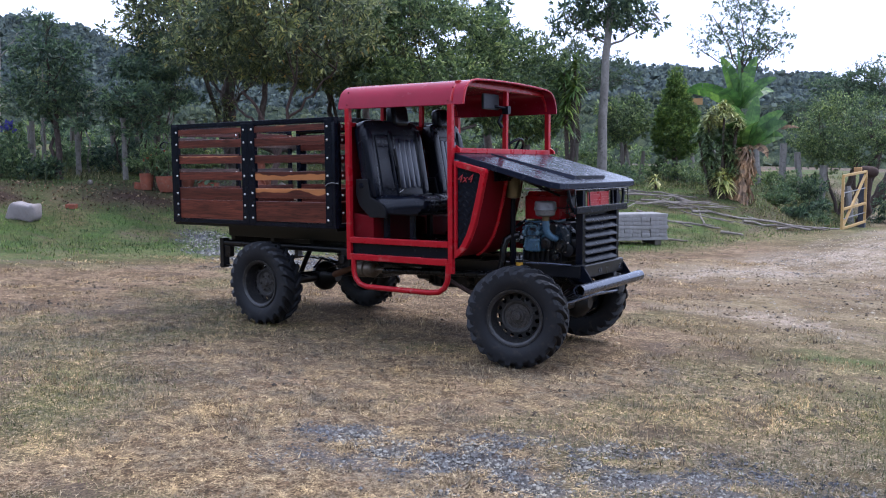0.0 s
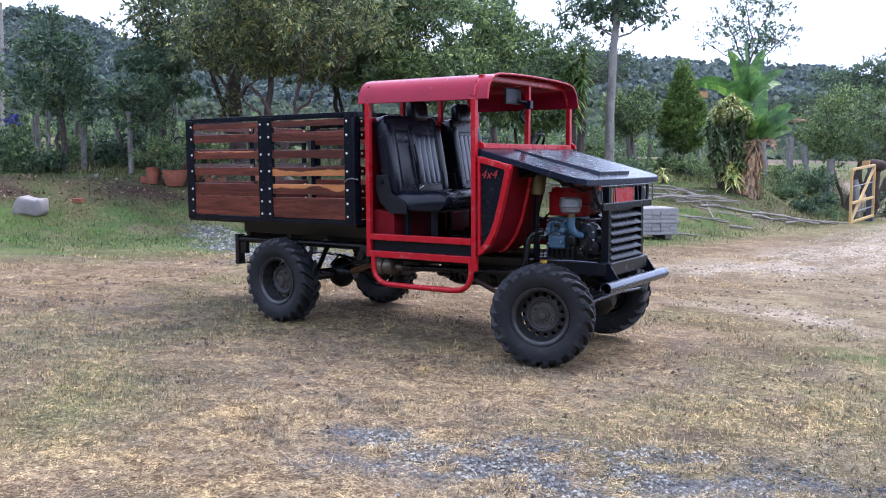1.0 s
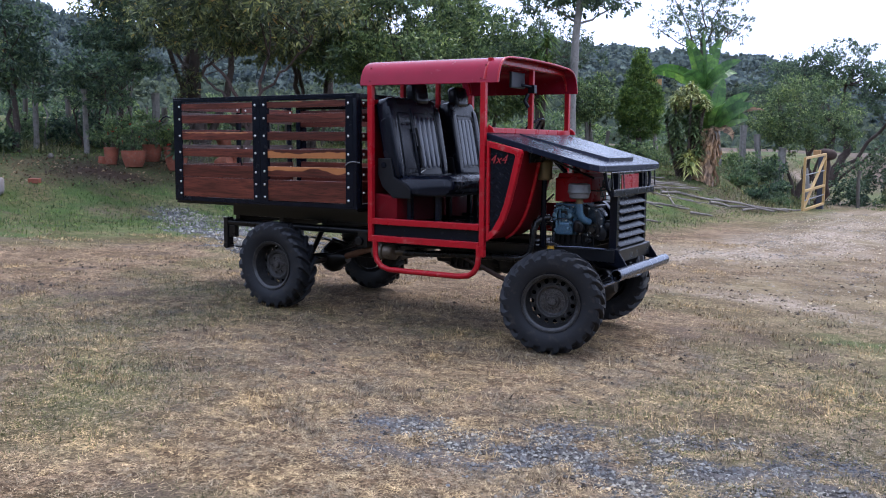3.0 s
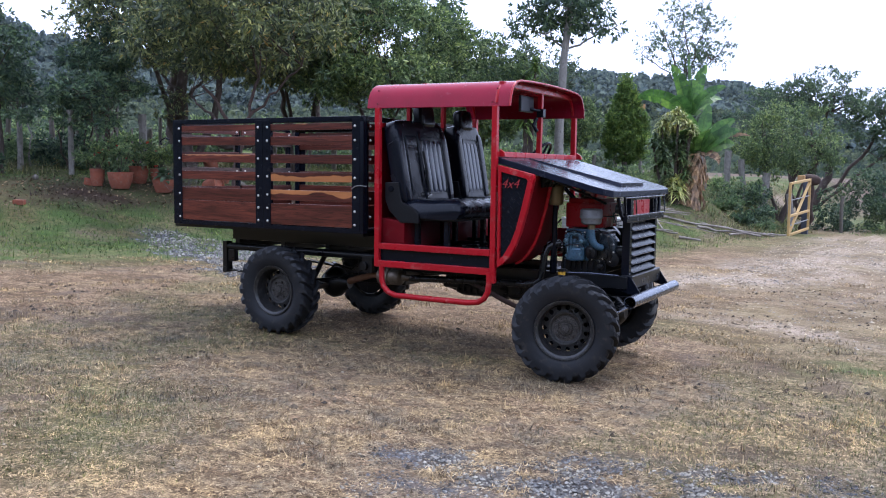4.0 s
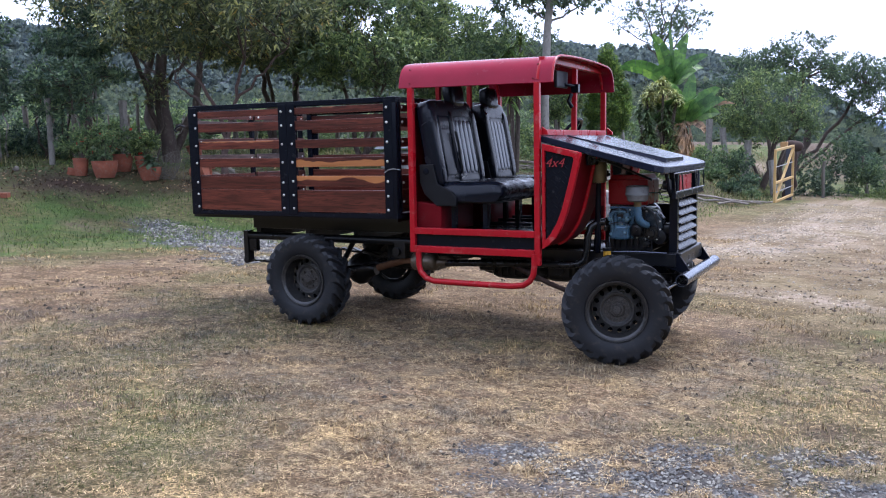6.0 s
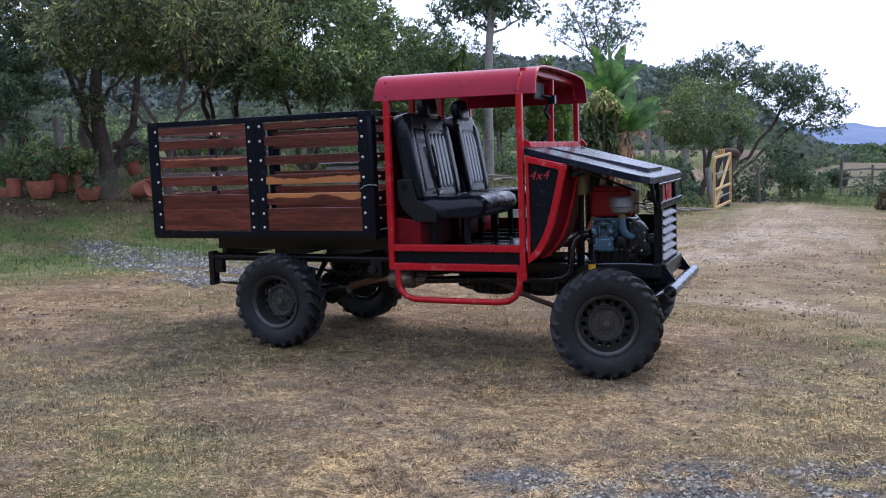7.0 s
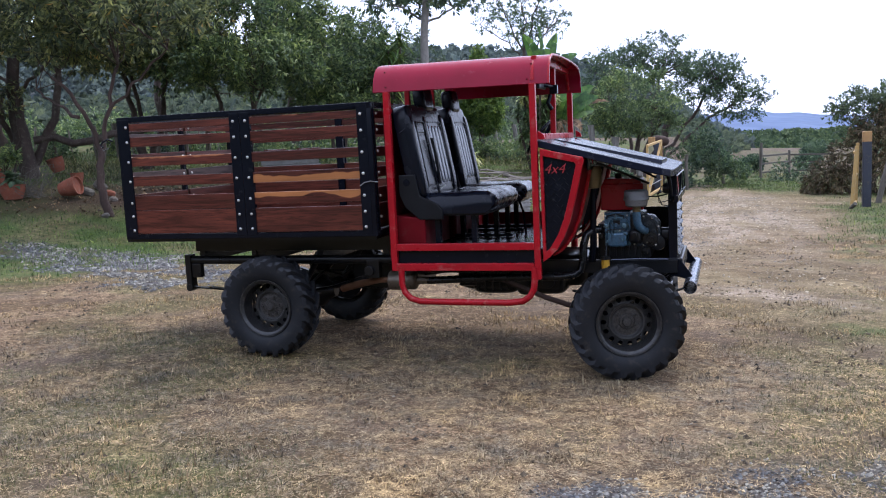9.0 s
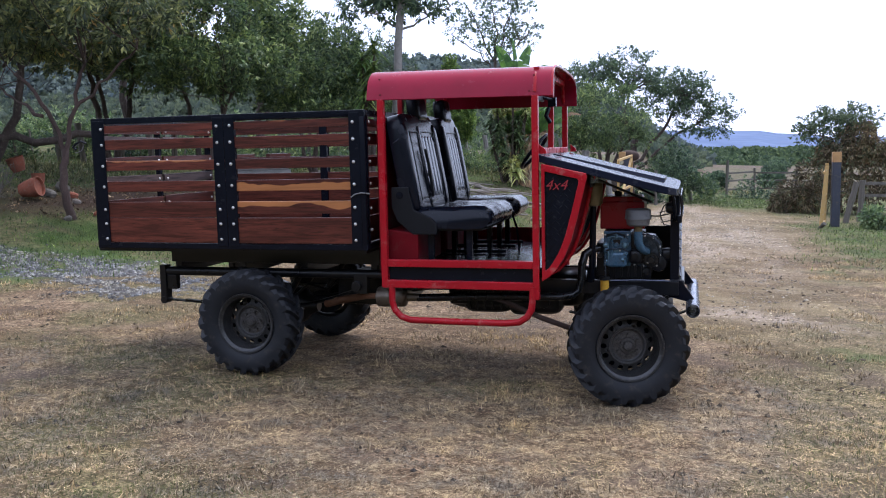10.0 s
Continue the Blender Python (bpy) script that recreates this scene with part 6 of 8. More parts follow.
part("filter_stem", Shape().tube([(2.855, -0.46, 1.345), (2.85, -0.46, 1.2), (2.84, -0.44, 0.85), (2.82, -0.40, 0.72)], [0.022, 0.024, 0.03, 0.034], 12), BLACK, truck)
part("damper", Shape().tube([(2.945, -0.50, 0.635), (2.945, -0.50, 0.745)], 0.034, 14), YELLOW, truck, "small yellow plastic reservoir")
part("damper_cap", Shape().tube([(2.945, -0.50, 0.745), (2.945, -0.50, 0.77)], 0.04, 14).tube([(2.945, -0.50, 0.77), (2.945, -0.50, 0.82)], 0.006, 6), CHASSIS, truck)
part("brake_line", Shape().tube([(2.99, -0.47, 0.735), (3.2, -0.46, 0.742), (3.45, -0.44, 0.735)], 0.008, 8), STEEL, truck, "thin bare metal line")
part("cable", Shape().tube([(3.24, -0.40, 1.13), (3.33, -0.42, 1.08), (3.37, -0.42, 0.95), (3.36, -0.38, 0.85)], 0.005, 6).tube([(3.25, -0.35, 1.25), (3.36, -0.4, 1.25), (3.45, -0.4, 1.27)], 0.006, 6).tube([(3.46, -0.36, 1.36), (3.40, -0.37, 1.33), (3.37, -0.37, 1.26), (3.40, -0.37, 1.18), (3.45, -0.36, 1.17)], 0.005, 6).tube([(3.46, -0.36, 1.30), (3.37, -0.39, 1.28), (3.38, -0.40, 1.2), (3.47, -0.41, 1.22)], 0.005, 6), CHASSIS, truck, "loose black cables")
part("alternator", Shape().lathe([(0.0, -0.07), (0.06, -0.06), (0.07, -0.02), (0.07, 0.04), (0.05, 0.07), (0.0, 0.075)], (3.36, -0.28, 0.86), "y", 18).pillow(pose(3.42, -0.26, 0.93), 0.1, 0.12, 0.1, 0.5), CHASSIS, truck)
part("footwell_back", Shape().box(2.86, 2.87, CY - 0.86, CY + 0.86, 1.50, 1.60), BLACK, truck)


# seats
def seat(name, y0, y1, double, label):
    yc, w = (y0 + y1) / 2, y1 - y0
    lean = pose(1.365, yc, 1.70, 0, -10.5, 0)
    base = part(name, Shape().pillow(lean, 0.15, w, 0.82, 0.22, 36), LEATHER, truck, label, smooth=60)
    for a in (y0 + 0.055, y1 - 0.055):
        part("side_bolster", Shape().pillow(lean @ pose(0.045, a - yc, -0.03), 0.10, 0.11, 0.72, 0.42, 24), LEATHER, base, smooth=60)
    if double:
        bands = [(y0 + 0.15, y0 + 0.36, True), (y0 + 0.45, y1 - 0.12, False)]
        part("side_bolster", Shape().pillow(lean @ pose(0.045, y0 + 0.405 - yc, -0.03), 0.09, 0.085, 0.70, 0.42, 20), LEATHER, base, smooth=60)
    else:
        bands = [(y0 + 0.12, y1 - 0.12, False)]
    for a, b, tray in bands:
        mid = (a + b) / 2 - yc
        if tray:
            s = Shape().pillow(lean @ pose(0.052, mid, -0.08), 0.05, b - a, 0.46, 0.16, 24).pillow(lean @ pose(0.054, mid, 0.205), 0.05, b - a, 0.10, 0.2, 20)
            part("tray_panel", s, LEATHER, base, smooth=60)
        else:
            ribs = 4
            s = Shape()
            for k in range(ribs):
                ry = a + (b - a) * (k + 0.5) / ribs - yc
                s.pillow(lean @ pose(0.054, ry, -0.04), 0.055, (b - a) / ribs * 1.0, 0.54, 0.34, 18)
            part("ribbed_panel", s, LEATHER_GREY, base, "ribbed grey leather centre panel", smooth=60)
        edge = [(0.079, a - yc, -0.31), (0.082, a - yc, 0.235), (0.082, a - yc + 0.02, 0.255), (0.082, b - yc - 0.02, 0.255), (0.082, b - yc, 0.235), (0.079, b - yc, -0.31), (0.079, a - yc, -0.31)]
        part("piping", Shape().tube([lean @ Vector(p) for p in edge], 0.0045, 6), LEATHER, base)
    hy = y1 - 0.30 if double else yc
    part("headrest", Shape().pillow(pose(1.315, hy, 2.165, 0, -8, 0), 0.12, 0.27, 0.22, 0.42, 28), LEATHER, base, "black padded headrest", smooth=60)
    part("headrest_rod", Shape().tube([(1.315, hy - 0.06, 2.0), (1.315, hy - 0.06, 2.1)], 0.008, 6).tube([(1.315, hy + 0.06, 2.0), (1.315, hy + 0.06, 2.1)], 0.008, 6), STEEL, base)
    # the cushion: a crowned pad with a rolled front edge and two sewn seams
    cols = 15 if double else 9
    prof = [(1.43, 1.20), (1.42, 1.30), (1.46, 1.352), (1.60, 1.358), (1.78, 1.352), (1.93, 1.362), (2.03, 1.358), (2.085, 1.325), (2.105, 1.275), (2.09, 1.225), (2.05, 1.19), (1.9, 1.18)]
    s = Shape()
    for k in range(cols):
        u = k / (cols - 1)
        e = min(u, 1 - u) * w
        low = 0.055 * max(0.0, 1 - e / 0.07) ** 2
        seam = 0.016 * math.exp(-((u - 0.5) * w / 0.02) ** 2) if double else 0.0
        dish = 0.012 * math.cos(math.pi * (u * (2 if double else 1) - 0.5) * 2)
        for x, z in prof:
            top = max(0.0, (z - 1.19) / 0.17)
            s.v.append((x - 0.02 * low / 0.055 * (1 if x > 1.9 else 0), y0 + u * w, z - top * (low + seam + dish * 0.6)))
    n = len(prof)
    s.f = [(k * n + i, k * n + i + 1, (k + 1) * n + i + 1, (k + 1) * n + i) for k in range(cols - 1) for i in range(n - 1)] + [tuple(range(n))[::-1], tuple((cols - 1) * n + i for i in range(n))]
    part("seat_cushion", s, LEATHER, base, "glossy black leather cushion with rolled front edge", smooth=70)
    for x in (1.62, 1.90):
        part("cushion_seam", Shape().tube([(x, y0 + w * (0.08 + 0.84 * k / 8), 1.352 + 0.004 * (k % 2)) for k in range(9)], 0.004, 6), LEATHER, base)
    part("seat_pan", Shape().box(1.45, 2.02, y0 + 0.03, y1 - 0.03, 1.165, 1.215), PLASTIC, base, bevel=0.015)
    s = Shape().prism([(1.285, 1.52), (1.43, 1.52), (1.47, 1.34), (1.62, 1.27), (1.66, 1.22), (1.66, 1.14), (1.46, 1.14), (1.33, 1.25), (1.285, 1.36)], y0 - 0.022, y0 + 0.012)
    part("hinge_cover", s, PLASTIC, base, "dark grey plastic hinge cover", bevel=0.008)
    part("hinge_knob", Shape().lathe([(0.0, -0.012), (0.026, -0.010), (0.03, 0.0), (0.03, 0.01)], (1.355, y0 - 0.024, 1.455), "y", 14), BLACK, base)
    for y in (y0 + 0.10, y1 - 0.10):
        for x in (1.58, 1.90):
            part("seat_leg", Shape().bar((x, y, 1.17), (x, y, 0.89), 0.05, 0.045), BLACK, base, bevel=0.004)
    for y in (y0 + 0.10, y1 - 0.10):
        part("seat_rail", Shape().bar((1.5, y, 0.91), (2.05, y, 0.91), 0.04, 0.03), BLACK, base, bevel=0.003)
    if double:
        part("seat_belt", Shape().tube([(1.46, y0 + 0.385, 1.82), (1.48, y0 + 0.40, 1.70), (1.50, y0 + 0.405, 1.55), (1.51, y0 + 0.42, 1.42)], 0.014, 6).pillow(pose(1.49, y0 + 0.405, 1.62), 0.03, 0.04, 0.06, 0.5, 10), PLASTIC, base, "dark seat belt")
        part("tag", Shape().obox(pose(1.535, y0 + 0.40, 1.392, 10, -35, 25), 0.05, 0.045, 0.004), WHITE_TAG, base, "small white paper tag")
        part("scuff", Shape().tube([(1.305, y0 - 0.004, 1.87), (1.33, y0 - 0.008, 1.885), (1.36, y0 - 0.004, 1.905)], 0.004, 6), STEEL, base)


seat("bench_seat", -0.86, 0.07, True, "black leather double passenger seat with ribbed panel")
seat("driver_seat", 0.30, 0.87, False, "black leather driver seat with ribbed panel")

# steering wheel, mirror box, pedals
m = pose(2.20, 0.60, 1.775, 0, 0, 0) @ pose(0, 0, 0, 0, -52, 0)
ring = [m @ Vector((0.19 * math.cos(a), 0.19 * math.sin(a), 0)) for a in (2 * math.pi * k / 40 for k in range(41))]
wheel_ob = part("steering_wheel", Shape().tube(ring, 0.015, 10, False), BLACK, truck, "black steering wheel")
part("spoke", Shape().tube([m @ Vector((-0.185, 0, 0)), m @ Vector((0, 0, -0.03)), m @ Vector((0.185, 0, 0))], 0.013, 8).tube([m @ Vector((0, 0, -0.03)), m @ Vector((0, -0.185, 0))], 0.013, 8).tube([m @ Vector((0, 0, -0.05)), m @ Vector((0, 0, 0.01))], 0.05, 14), BLACK, wheel_ob)
part("steering_column", Shape().tube([m @ Vector((0, 0, -0.03)), (2.62, 0.60, 1.36)], 0.022, 10), BLACK, truck)
part("mirror", Shape().box(2.35, 2.38, -0.22, 0.075, 2.20, 2.355), surface("smoked_glass", (0.01, 0.012, 0.016), (0.03, 0.033, 0.04), 0.4, 0.0, 14, spec=0.2), truck, "dark wide mirror box under the roof", bevel=0.012)
part("mirror_arm", Shape().tube([(2.36, -0.02, 2.24), (2.40, 0.02, 2.23), (2.44, 0.10, 2.22)], 0.016, 8).box(2.405, 2.475, 0.085, 0.145, 2.16, 2.24).tube([(2.42, 0.06, 2.15), (2.40, 0.03, 2.08), (2.43, 0.05, 2.02)], 0.02, 8).lathe([(0.0, 0.02), (0.02, 0.02), (0.02, -0.02), (0.0, -0.02)], (2.35, -0.05, 2.25), "x", 12), BLACK, truck, "black mirror clamp and arm", bevel=0.004)
part("pedal", Shape().bar((2.30, 0.55, 0.98), (2.38, 0.55, 1.05), 0.07, 0.015).bar((2.34, 0.55, 1.0), (2.5, 0.55, 1.15), 0.02, 0.015), BLACK, truck)
part("gear_lever", Shape().tube([(2.12, 0.20, 0.89), (2.10, 0.20, 1.10), (2.06, 0.19, 1.22)], 0.01, 8).lathe([(0.0, -0.03), (0.025, -0.015), (0.025, 0.015), (0.0, 0.03)], (2.055, 0.19, 1.235), "z", 12), BLACK, truck)

# lettering on the tread plates
curve = bpy.data.curves.new("lettering", "FONT")
curve.body, curve.size, curve.shear, curve.extrude, curve.offset = "4x4", 0.112, 0.32, 0.002, -0.0012
text = bpy.data.objects.new("lettering", curve)
letters = bpy.data.meshes.new_from_object(text)
letters.materials.append(LETTER)
bpy.data.objects.remove(text)
part("lettering", letters, None, truck, "slanted red four-by-four lettering", at=pose(2.535, CY - HC - 0.008, 1.492, 90, 0, 0))

# ---- plants ----
def leaf_cloud(centres, radii, per, length, width, seed, droop=0.25, flat=0.8, shell=0.4, sprig=7):
    """Folded leaves that fan out of sprigs, the sprigs scattered in clumps; returns vertices and quads."""
    rng = np.random.default_rng(seed)
    tips = max(1, per // sprig)
    c = np.repeat(np.asarray(centres, float), tips, 0)
    r = np.repeat(np.asarray(radii, float), tips)
    d = rng.normal(0, 1, (len(c), 3))
    d /= np.linalg.norm(d, axis=1, keepdims=True)
    p = c + d * (r * rng.random(len(c)) ** shell)[:, None] * np.array([1, 1, flat])
    p, d = np.repeat(p, sprig, 0), np.repeat(d, sprig, 0)
    n = len(p)
    a = d * 0.9 + rng.normal(0, 0.62, (n, 3)) + np.array([0, 0, 0.15 - droop])
    a /= np.linalg.norm(a, axis=1, keepdims=True)
    p = p + a * length * 0.12 + rng.normal(0, 0.16 * length, (n, 3))
    b = np.cross(a, rng.normal(0, 1, (n, 3)) + np.array([0, 0, 0.8]))
    b /= np.linalg.norm(b, axis=1, keepdims=True) + 1e-9
    up = np.cross(b, a)
    s = (0.6 + 0.8 * rng.random(n))[:, None]
    mid = p + a * length * 0.5 * s
    v = np.stack([p, mid + b * width * 0.5 * s + up * width * 0.15, p + a * length * s - up * length * 0.1, mid - b * width * 0.5 * s + up * width * 0.15], 1).reshape(-1, 3)
    return v, np.arange(4 * n).reshape(-1, 4)


def limb(shape, p0, p1, r0, r1, rng, sag=0.1, n=6, sides=8, wob=0.018):
    p0, p1 = Vector(p0), Vector(p1)
    length = (p1 - p0).length
    pts, rs = [], []
    bend = Vector((rng.normal(0, 1), rng.normal(0, 1), rng.normal(0, 0.5))) * length * sag
    for i in range(n + 1):
        t = i / n
        j = Vector((rng.normal(0, 1), rng.normal(0, 1), rng.normal(0, 1))) * length * wob * (0 < i < n)
        pts.append(p0.lerp(p1, t) + bend * math.sin(math.pi * t) + j)
        rs.append(r0 + (r1 - r0) * t ** 0.8)
    shape.tube(pts, rs, sides)
    return pts


def tree(name, base, stems, crown, clumps, clump_r, per, leaf, mat, bark, label, category="tree", seed=1, droop=0.25, flat=0.8, twigs=26, hollow=0.35, group="trees", wide=0.36, floor=None, limbs=()):
    """base: (x, y); stems: (top as offset from the base, radius at foot, radius at top); crown: ellipsoids (dx, dy, z, rx, ry, rz) about the base."""
    rng = np.random.default_rng(seed)
    x, y = base
    z = on(x, y) if floor is None else floor
    root = thing(name, (x, y, z), label, category, group)
    s, tops = Shape(), []
    for (dx, dy, dz), r0, r1 in stems:
        foot = Vector((x + rng.normal(0, 0.06), y + rng.normal(0, 0.06), z - 0.1))
        pts = limb(s, foot, (x + dx, y + dy, z + dz), r0, r1, rng, 0.004 if dz > 5 else 0.04, 8, 10, 0.003 if dz > 5 else 0.018)
        tops.append((pts, r1))
    for (ax, ay, az), (dx, dy, dz), r0, r1 in limbs:
        tops.append((limb(s, (x + ax, y + ay, z + az), (x + dx, y + dy, z + dz), r0, r1, rng, 0.06, 8, 9), r1))
    vol = np.array([rx * ry * rz for _, _, _, rx, ry, rz in crown])
    centres = []
    for k in rng.choice(len(crown), clumps, p=vol / vol.sum()):
        dx, dy, cz, rx, ry, rz = crown[k]
        d = rng.normal(0, 1, 3)
        d = d / np.linalg.norm(d) * (hollow + (1 - hollow) * rng.random() ** 0.5)
        centres.append((x + dx + d[0] * rx, y + dy + d[1] * ry, z + cz + d[2] * rz))
    centres = np.array(centres)
    for c in centres[:twigs]:
        pts, r1 = tops[rng.integers(len(tops))]
        rng.integers(max(1, int(len(pts) * 0.65)), len(pts))
        start = min((q for line, _ in tops for q in line[int(len(line) * 0.6):]), key=lambda q: (q - Vector(c)).length)
        limb(s, start, c, min(0.035, r1 * 0.35), 0.006, rng, 0.1, 5, 5)
    part("trunk", s, bark, root, smooth=60)
    v, f = leaf_cloud(centres, clump_r * (0.6 + 0.8 * rng.random(clumps)), per, leaf, leaf * wide, seed + 50, droop, flat)
    part("crown", array_mesh("crown", v, f, mat), None, root)
    return root


def bush(name, base, blobs, per, leaf, mat, label, seed, category="bush", group="undergrowth", wide=0.4, droop=0.1, dz=0.0, kind=""):
    x, y = base
    z = on(x, y) + dz
    c = [(x + a, y + b, z + h) for a, b, h, _ in blobs]
    v, f = leaf_cloud(c, [r for *_, r in blobs], per, leaf, leaf * wide, seed, droop, 0.85)
    low = on(x, y)
    v[:, 2] = np.maximum(v[:, 2], low + 0.02 * np.random.default_rng(seed).random(len(v)) - 0.3 * 0)
    ob = new(name, array_mesh(name, v, f, mat))
    return tagged(ob, label, category, group, kind)


BIG = "large broadleaf tree with dense dark green foliage"
tree("tree", (-14.15, 11.45), [((-0.3, 0.2, 3.2), 0.27, 0.15), ((1.1, 0.5, 3.4), 0.14, 0.08), ((-0.9, -0.6, 3.6), 0.1, 0.06)], [(0.2, 0, 6.0, 3.6, 3.6, 2.6), (0.3, -0.4, 4.2, 3.4, 3.2, 1.0)], 270, 0.42, 140, 0.165, GREEN_BROAD, BARK, BIG, seed=1, twigs=90, hollow=0.5, wide=0.36,
     limbs=[((0.2, 0.1, 1.0), (3.6, 2.4, 1.45), 0.11, 0.09), ((3.6, 2.4, 1.45), (5.4, 5.6, 1.7), 0.09, 0.05), ((-0.2, 0.1, 2.4), (-1.9, 0.5, 3.9), 0.06, 0.03), ((-0.2, 0.1, 2.2), (1.9, -0.6, 3.3), 0.06, 0.03)])
tree("tree", (-9.2, 8.5), [((-0.1, 0.0, 1.45), 0.1, 0.075)], [(0.2, 0.4, 5.1, 2.7, 2.5, 1.4), (-1.4, 0.0, 4.4, 1.7, 1.8, 0.9)], 165, 0.38, 126, 0.155, GREEN_BROAD, BARK_RED, "forked tree with reddish-brown stem and broad green crown", seed=2, twigs=20, hollow=0.5, wide=0.36,
     limbs=[((-0.1, 0, 1.4), (-1.0, -0.3, 3.1), 0.06, 0.035), ((-0.1, 0, 1.4), (0.3, 0.3, 3.3), 0.055, 0.035), ((-0.5, -0.15, 2.2), (-1.9, 0.2, 2.9), 0.045, 0.02), ((0.1, 0.1, 2.3), (1.4, 0.6, 3.6), 0.04, 0.02)])
tree("tree", (-13.3, 15.4), [((-0.7, 0.2, 3.0), 0.13, 0.07), ((0.7, 0.5, 3.4), 0.12, 0.06), ((0.2, -0.6, 3.0), 0.11, 0.05)], [(0, 0, 5.5, 3.3, 3.2, 2.4), (0.4, 0.4, 3.7, 3.0, 2.8, 0.9)], 240, 0.42, 133, 0.165, GREEN_BROAD, BARK, BIG, seed=3, twigs=56, hollow=0.5, wide=0.36)
tree("tree", (-10.4, 16.0), [((0.5, 0.3, 2.6), 0.11, 0.06), ((-0.8, 0.2, 2.8), 0.1, 0.05), ((1.2, -0.4, 2.4), 0.09, 0.04)], [(0.2, 0, 4.7, 2.8, 2.8, 2.0), (0.6, -0.6, 3.2, 2.5, 2.3, 0.8)], 240, 0.40, 126, 0.155, GREEN_LIGHT, BARK, "round leafy tree with rich green crown", seed=4, twigs=50, hollow=0.5, wide=0.36)
tree("tree", (-8.2, 19.0), [((0.3, 0.2, 2.2), 0.1, 0.05), ((-0.6, 0.2, 2.4), 0.09, 0.04)], [(-0.2, 0, 3.6, 2.0, 2.0, 1.5), (0.1, -0.3, 2.5, 1.8, 1.7, 0.8)], 200, 0.38, 112, 0.155, GREEN_LIGHT, BARK, "round leafy tree with lighter green crown", seed=5, twigs=40, hollow=0.5, wide=0.36)
tree("tree", (-17.6, 14.2), [((0.2, 0.3, 4.0), 0.2, 0.1)], [(0, 0, 6.6, 2.5, 2.5, 2.4)], 55, 0.5, 60, 0.26, GREEN_BROAD, BARK, BIG, seed=6, twigs=30, hollow=0.5)
tree("tree", (-16.2, 20.5), [((0.2, 0.3, 4.6), 0.2, 0.1)], [(0, 0, 7.2, 3.2, 3.2, 3.0)], 80, 0.5, 60, 0.27, GREEN_DARK, BARK, "tall dark tree standing behind the others", seed=7, twigs=30, hollow=0.5)
tree("tree", (-13.0, 25.0), [((0.2, 0.3, 5.0), 0.2, 0.1)], [(0, 0, 5.6, 1.2, 1.2, 1.6), (0, 0, 7.0, 0.7, 0.7, 1.2)], 60, 0.36, 60, 0.24, GREEN_DARK, BARK, "tall dark tree standing behind the others", seed=8, twigs=30, hollow=0.5)
tree("tree", (-15.9, 6.6), [((0.2, -0.2, 2.6), 0.1, 0.06), ((0.1, -0.3, 4.0), 0.06, 0.025)], [(-0.1, -0.2, 2.4, 1.15, 1.15, 0.6), (0.2, -0.3, 3.3, 0.95, 0.95, 0.6), (-0.1, -0.3, 4.1, 0.6, 0.6, 0.5), (0.4, 0.0, 1.6, 0.8, 0.8, 0.3)], 105, 0.27, 70, 0.13, GREEN_DARK, BARK, "dark dense tree with tapering layered crown", seed=9, twigs=40, flat=0.6, hollow=0.3)
tree("tree", (-13.3, 7.75), [((0.1, 0.1, 1.3), 0.045, 0.03), ((-0.3, -0.2, 2.2), 0.03, 0.02)], [(-0.2, -0.3, 2.3, 0.95, 0.9, 0.55), (-0.1, -0.1, 1.5, 0.85, 0.8, 0.25), (-0.4, -0.4, 2.9, 0.5, 0.5, 0.3)], 48, 0.25, 46, 0.14, GREEN_DARK, BARK, "young slender tree with layered leaf sprays", seed=10, twigs=46, flat=0.5)
tree("tree", (-18.6, 5.2), [((0.2, 0.1, 2.6), 0.1, 0.05)], [(0, 0, 2.6, 1.1, 1.1, 1.0), (0.2, -0.3, 1.5, 1.1, 1.0, 0.5)], 120, 0.36, 65, 0.15, GREEN_DARK, BARK, "leafy green tree with slender brown trunk", seed=12, twigs=36)
tree("tree", (-27.3, 11.1), [((0.1, 0.1, 5.2), 0.17, 0.1)], [(0, 0, 7.0, 1.6, 1.6, 1.2)], 14, 0.3, 22, 0.14, GREEN_GREY, BARK_PALE, "half-bare tree with pale forked grey stem", seed=13, twigs=14,
     limbs=[((0.1, 0.1, 5.0), (-0.9, 0.1, 7.8), 0.09, 0.03), ((0.1, 0.1, 5.0), (0.8, 0.5, 8.0), 0.09, 0.03), ((0.1, 0.1, 4.2), (-1.6, -0.4, 5.0), 0.05, 0.02), ((0.1, 0.1, 3.4), (1.3, 0.3, 4.4), 0.04, 0.015)])
# shrubs and thin stems behind the pots
tree("tree", (-17.4, 10.3), [((0.1, 0.1, 2.0), 0.05, 0.03), ((0.5, 0.2, 2.3), 0.035, 0.02)], [(0.1, 0, 2.0, 0.9, 0.9, 0.8)], 50, 0.28, 50, 0.13, GREEN_LIGHT, BARK, "slim young tree with light green leaves", seed=71, twigs=26)
tree("tree", (-20.5, 9.0), [((0.1, 0.1, 2.4), 0.05, 0.03)], [(0.1, 0, 2.3, 0.8, 0.8, 0.9)], 60, 0.28, 50, 0.13, GREEN_DARK, BARK_PALE, "slim young tree with pale grey stem", seed=72, twigs=26)
tree("tree", (-19.0, 12.6), [((0.5, 0.1, 2.6), 0.05, 0.02), ((-0.4, 0, 2.2), 0.04, 0.02), ((0.1, 0.3, 3.0), 0.04, 0.015)], [(0.1, 0, 2.6, 1.0, 0.8, 0.8)], 14, 0.2, 16, 0.1, GREEN_GREY, DEAD_WOOD, "bare grey sapling with few leaves", seed=73, twigs=14)
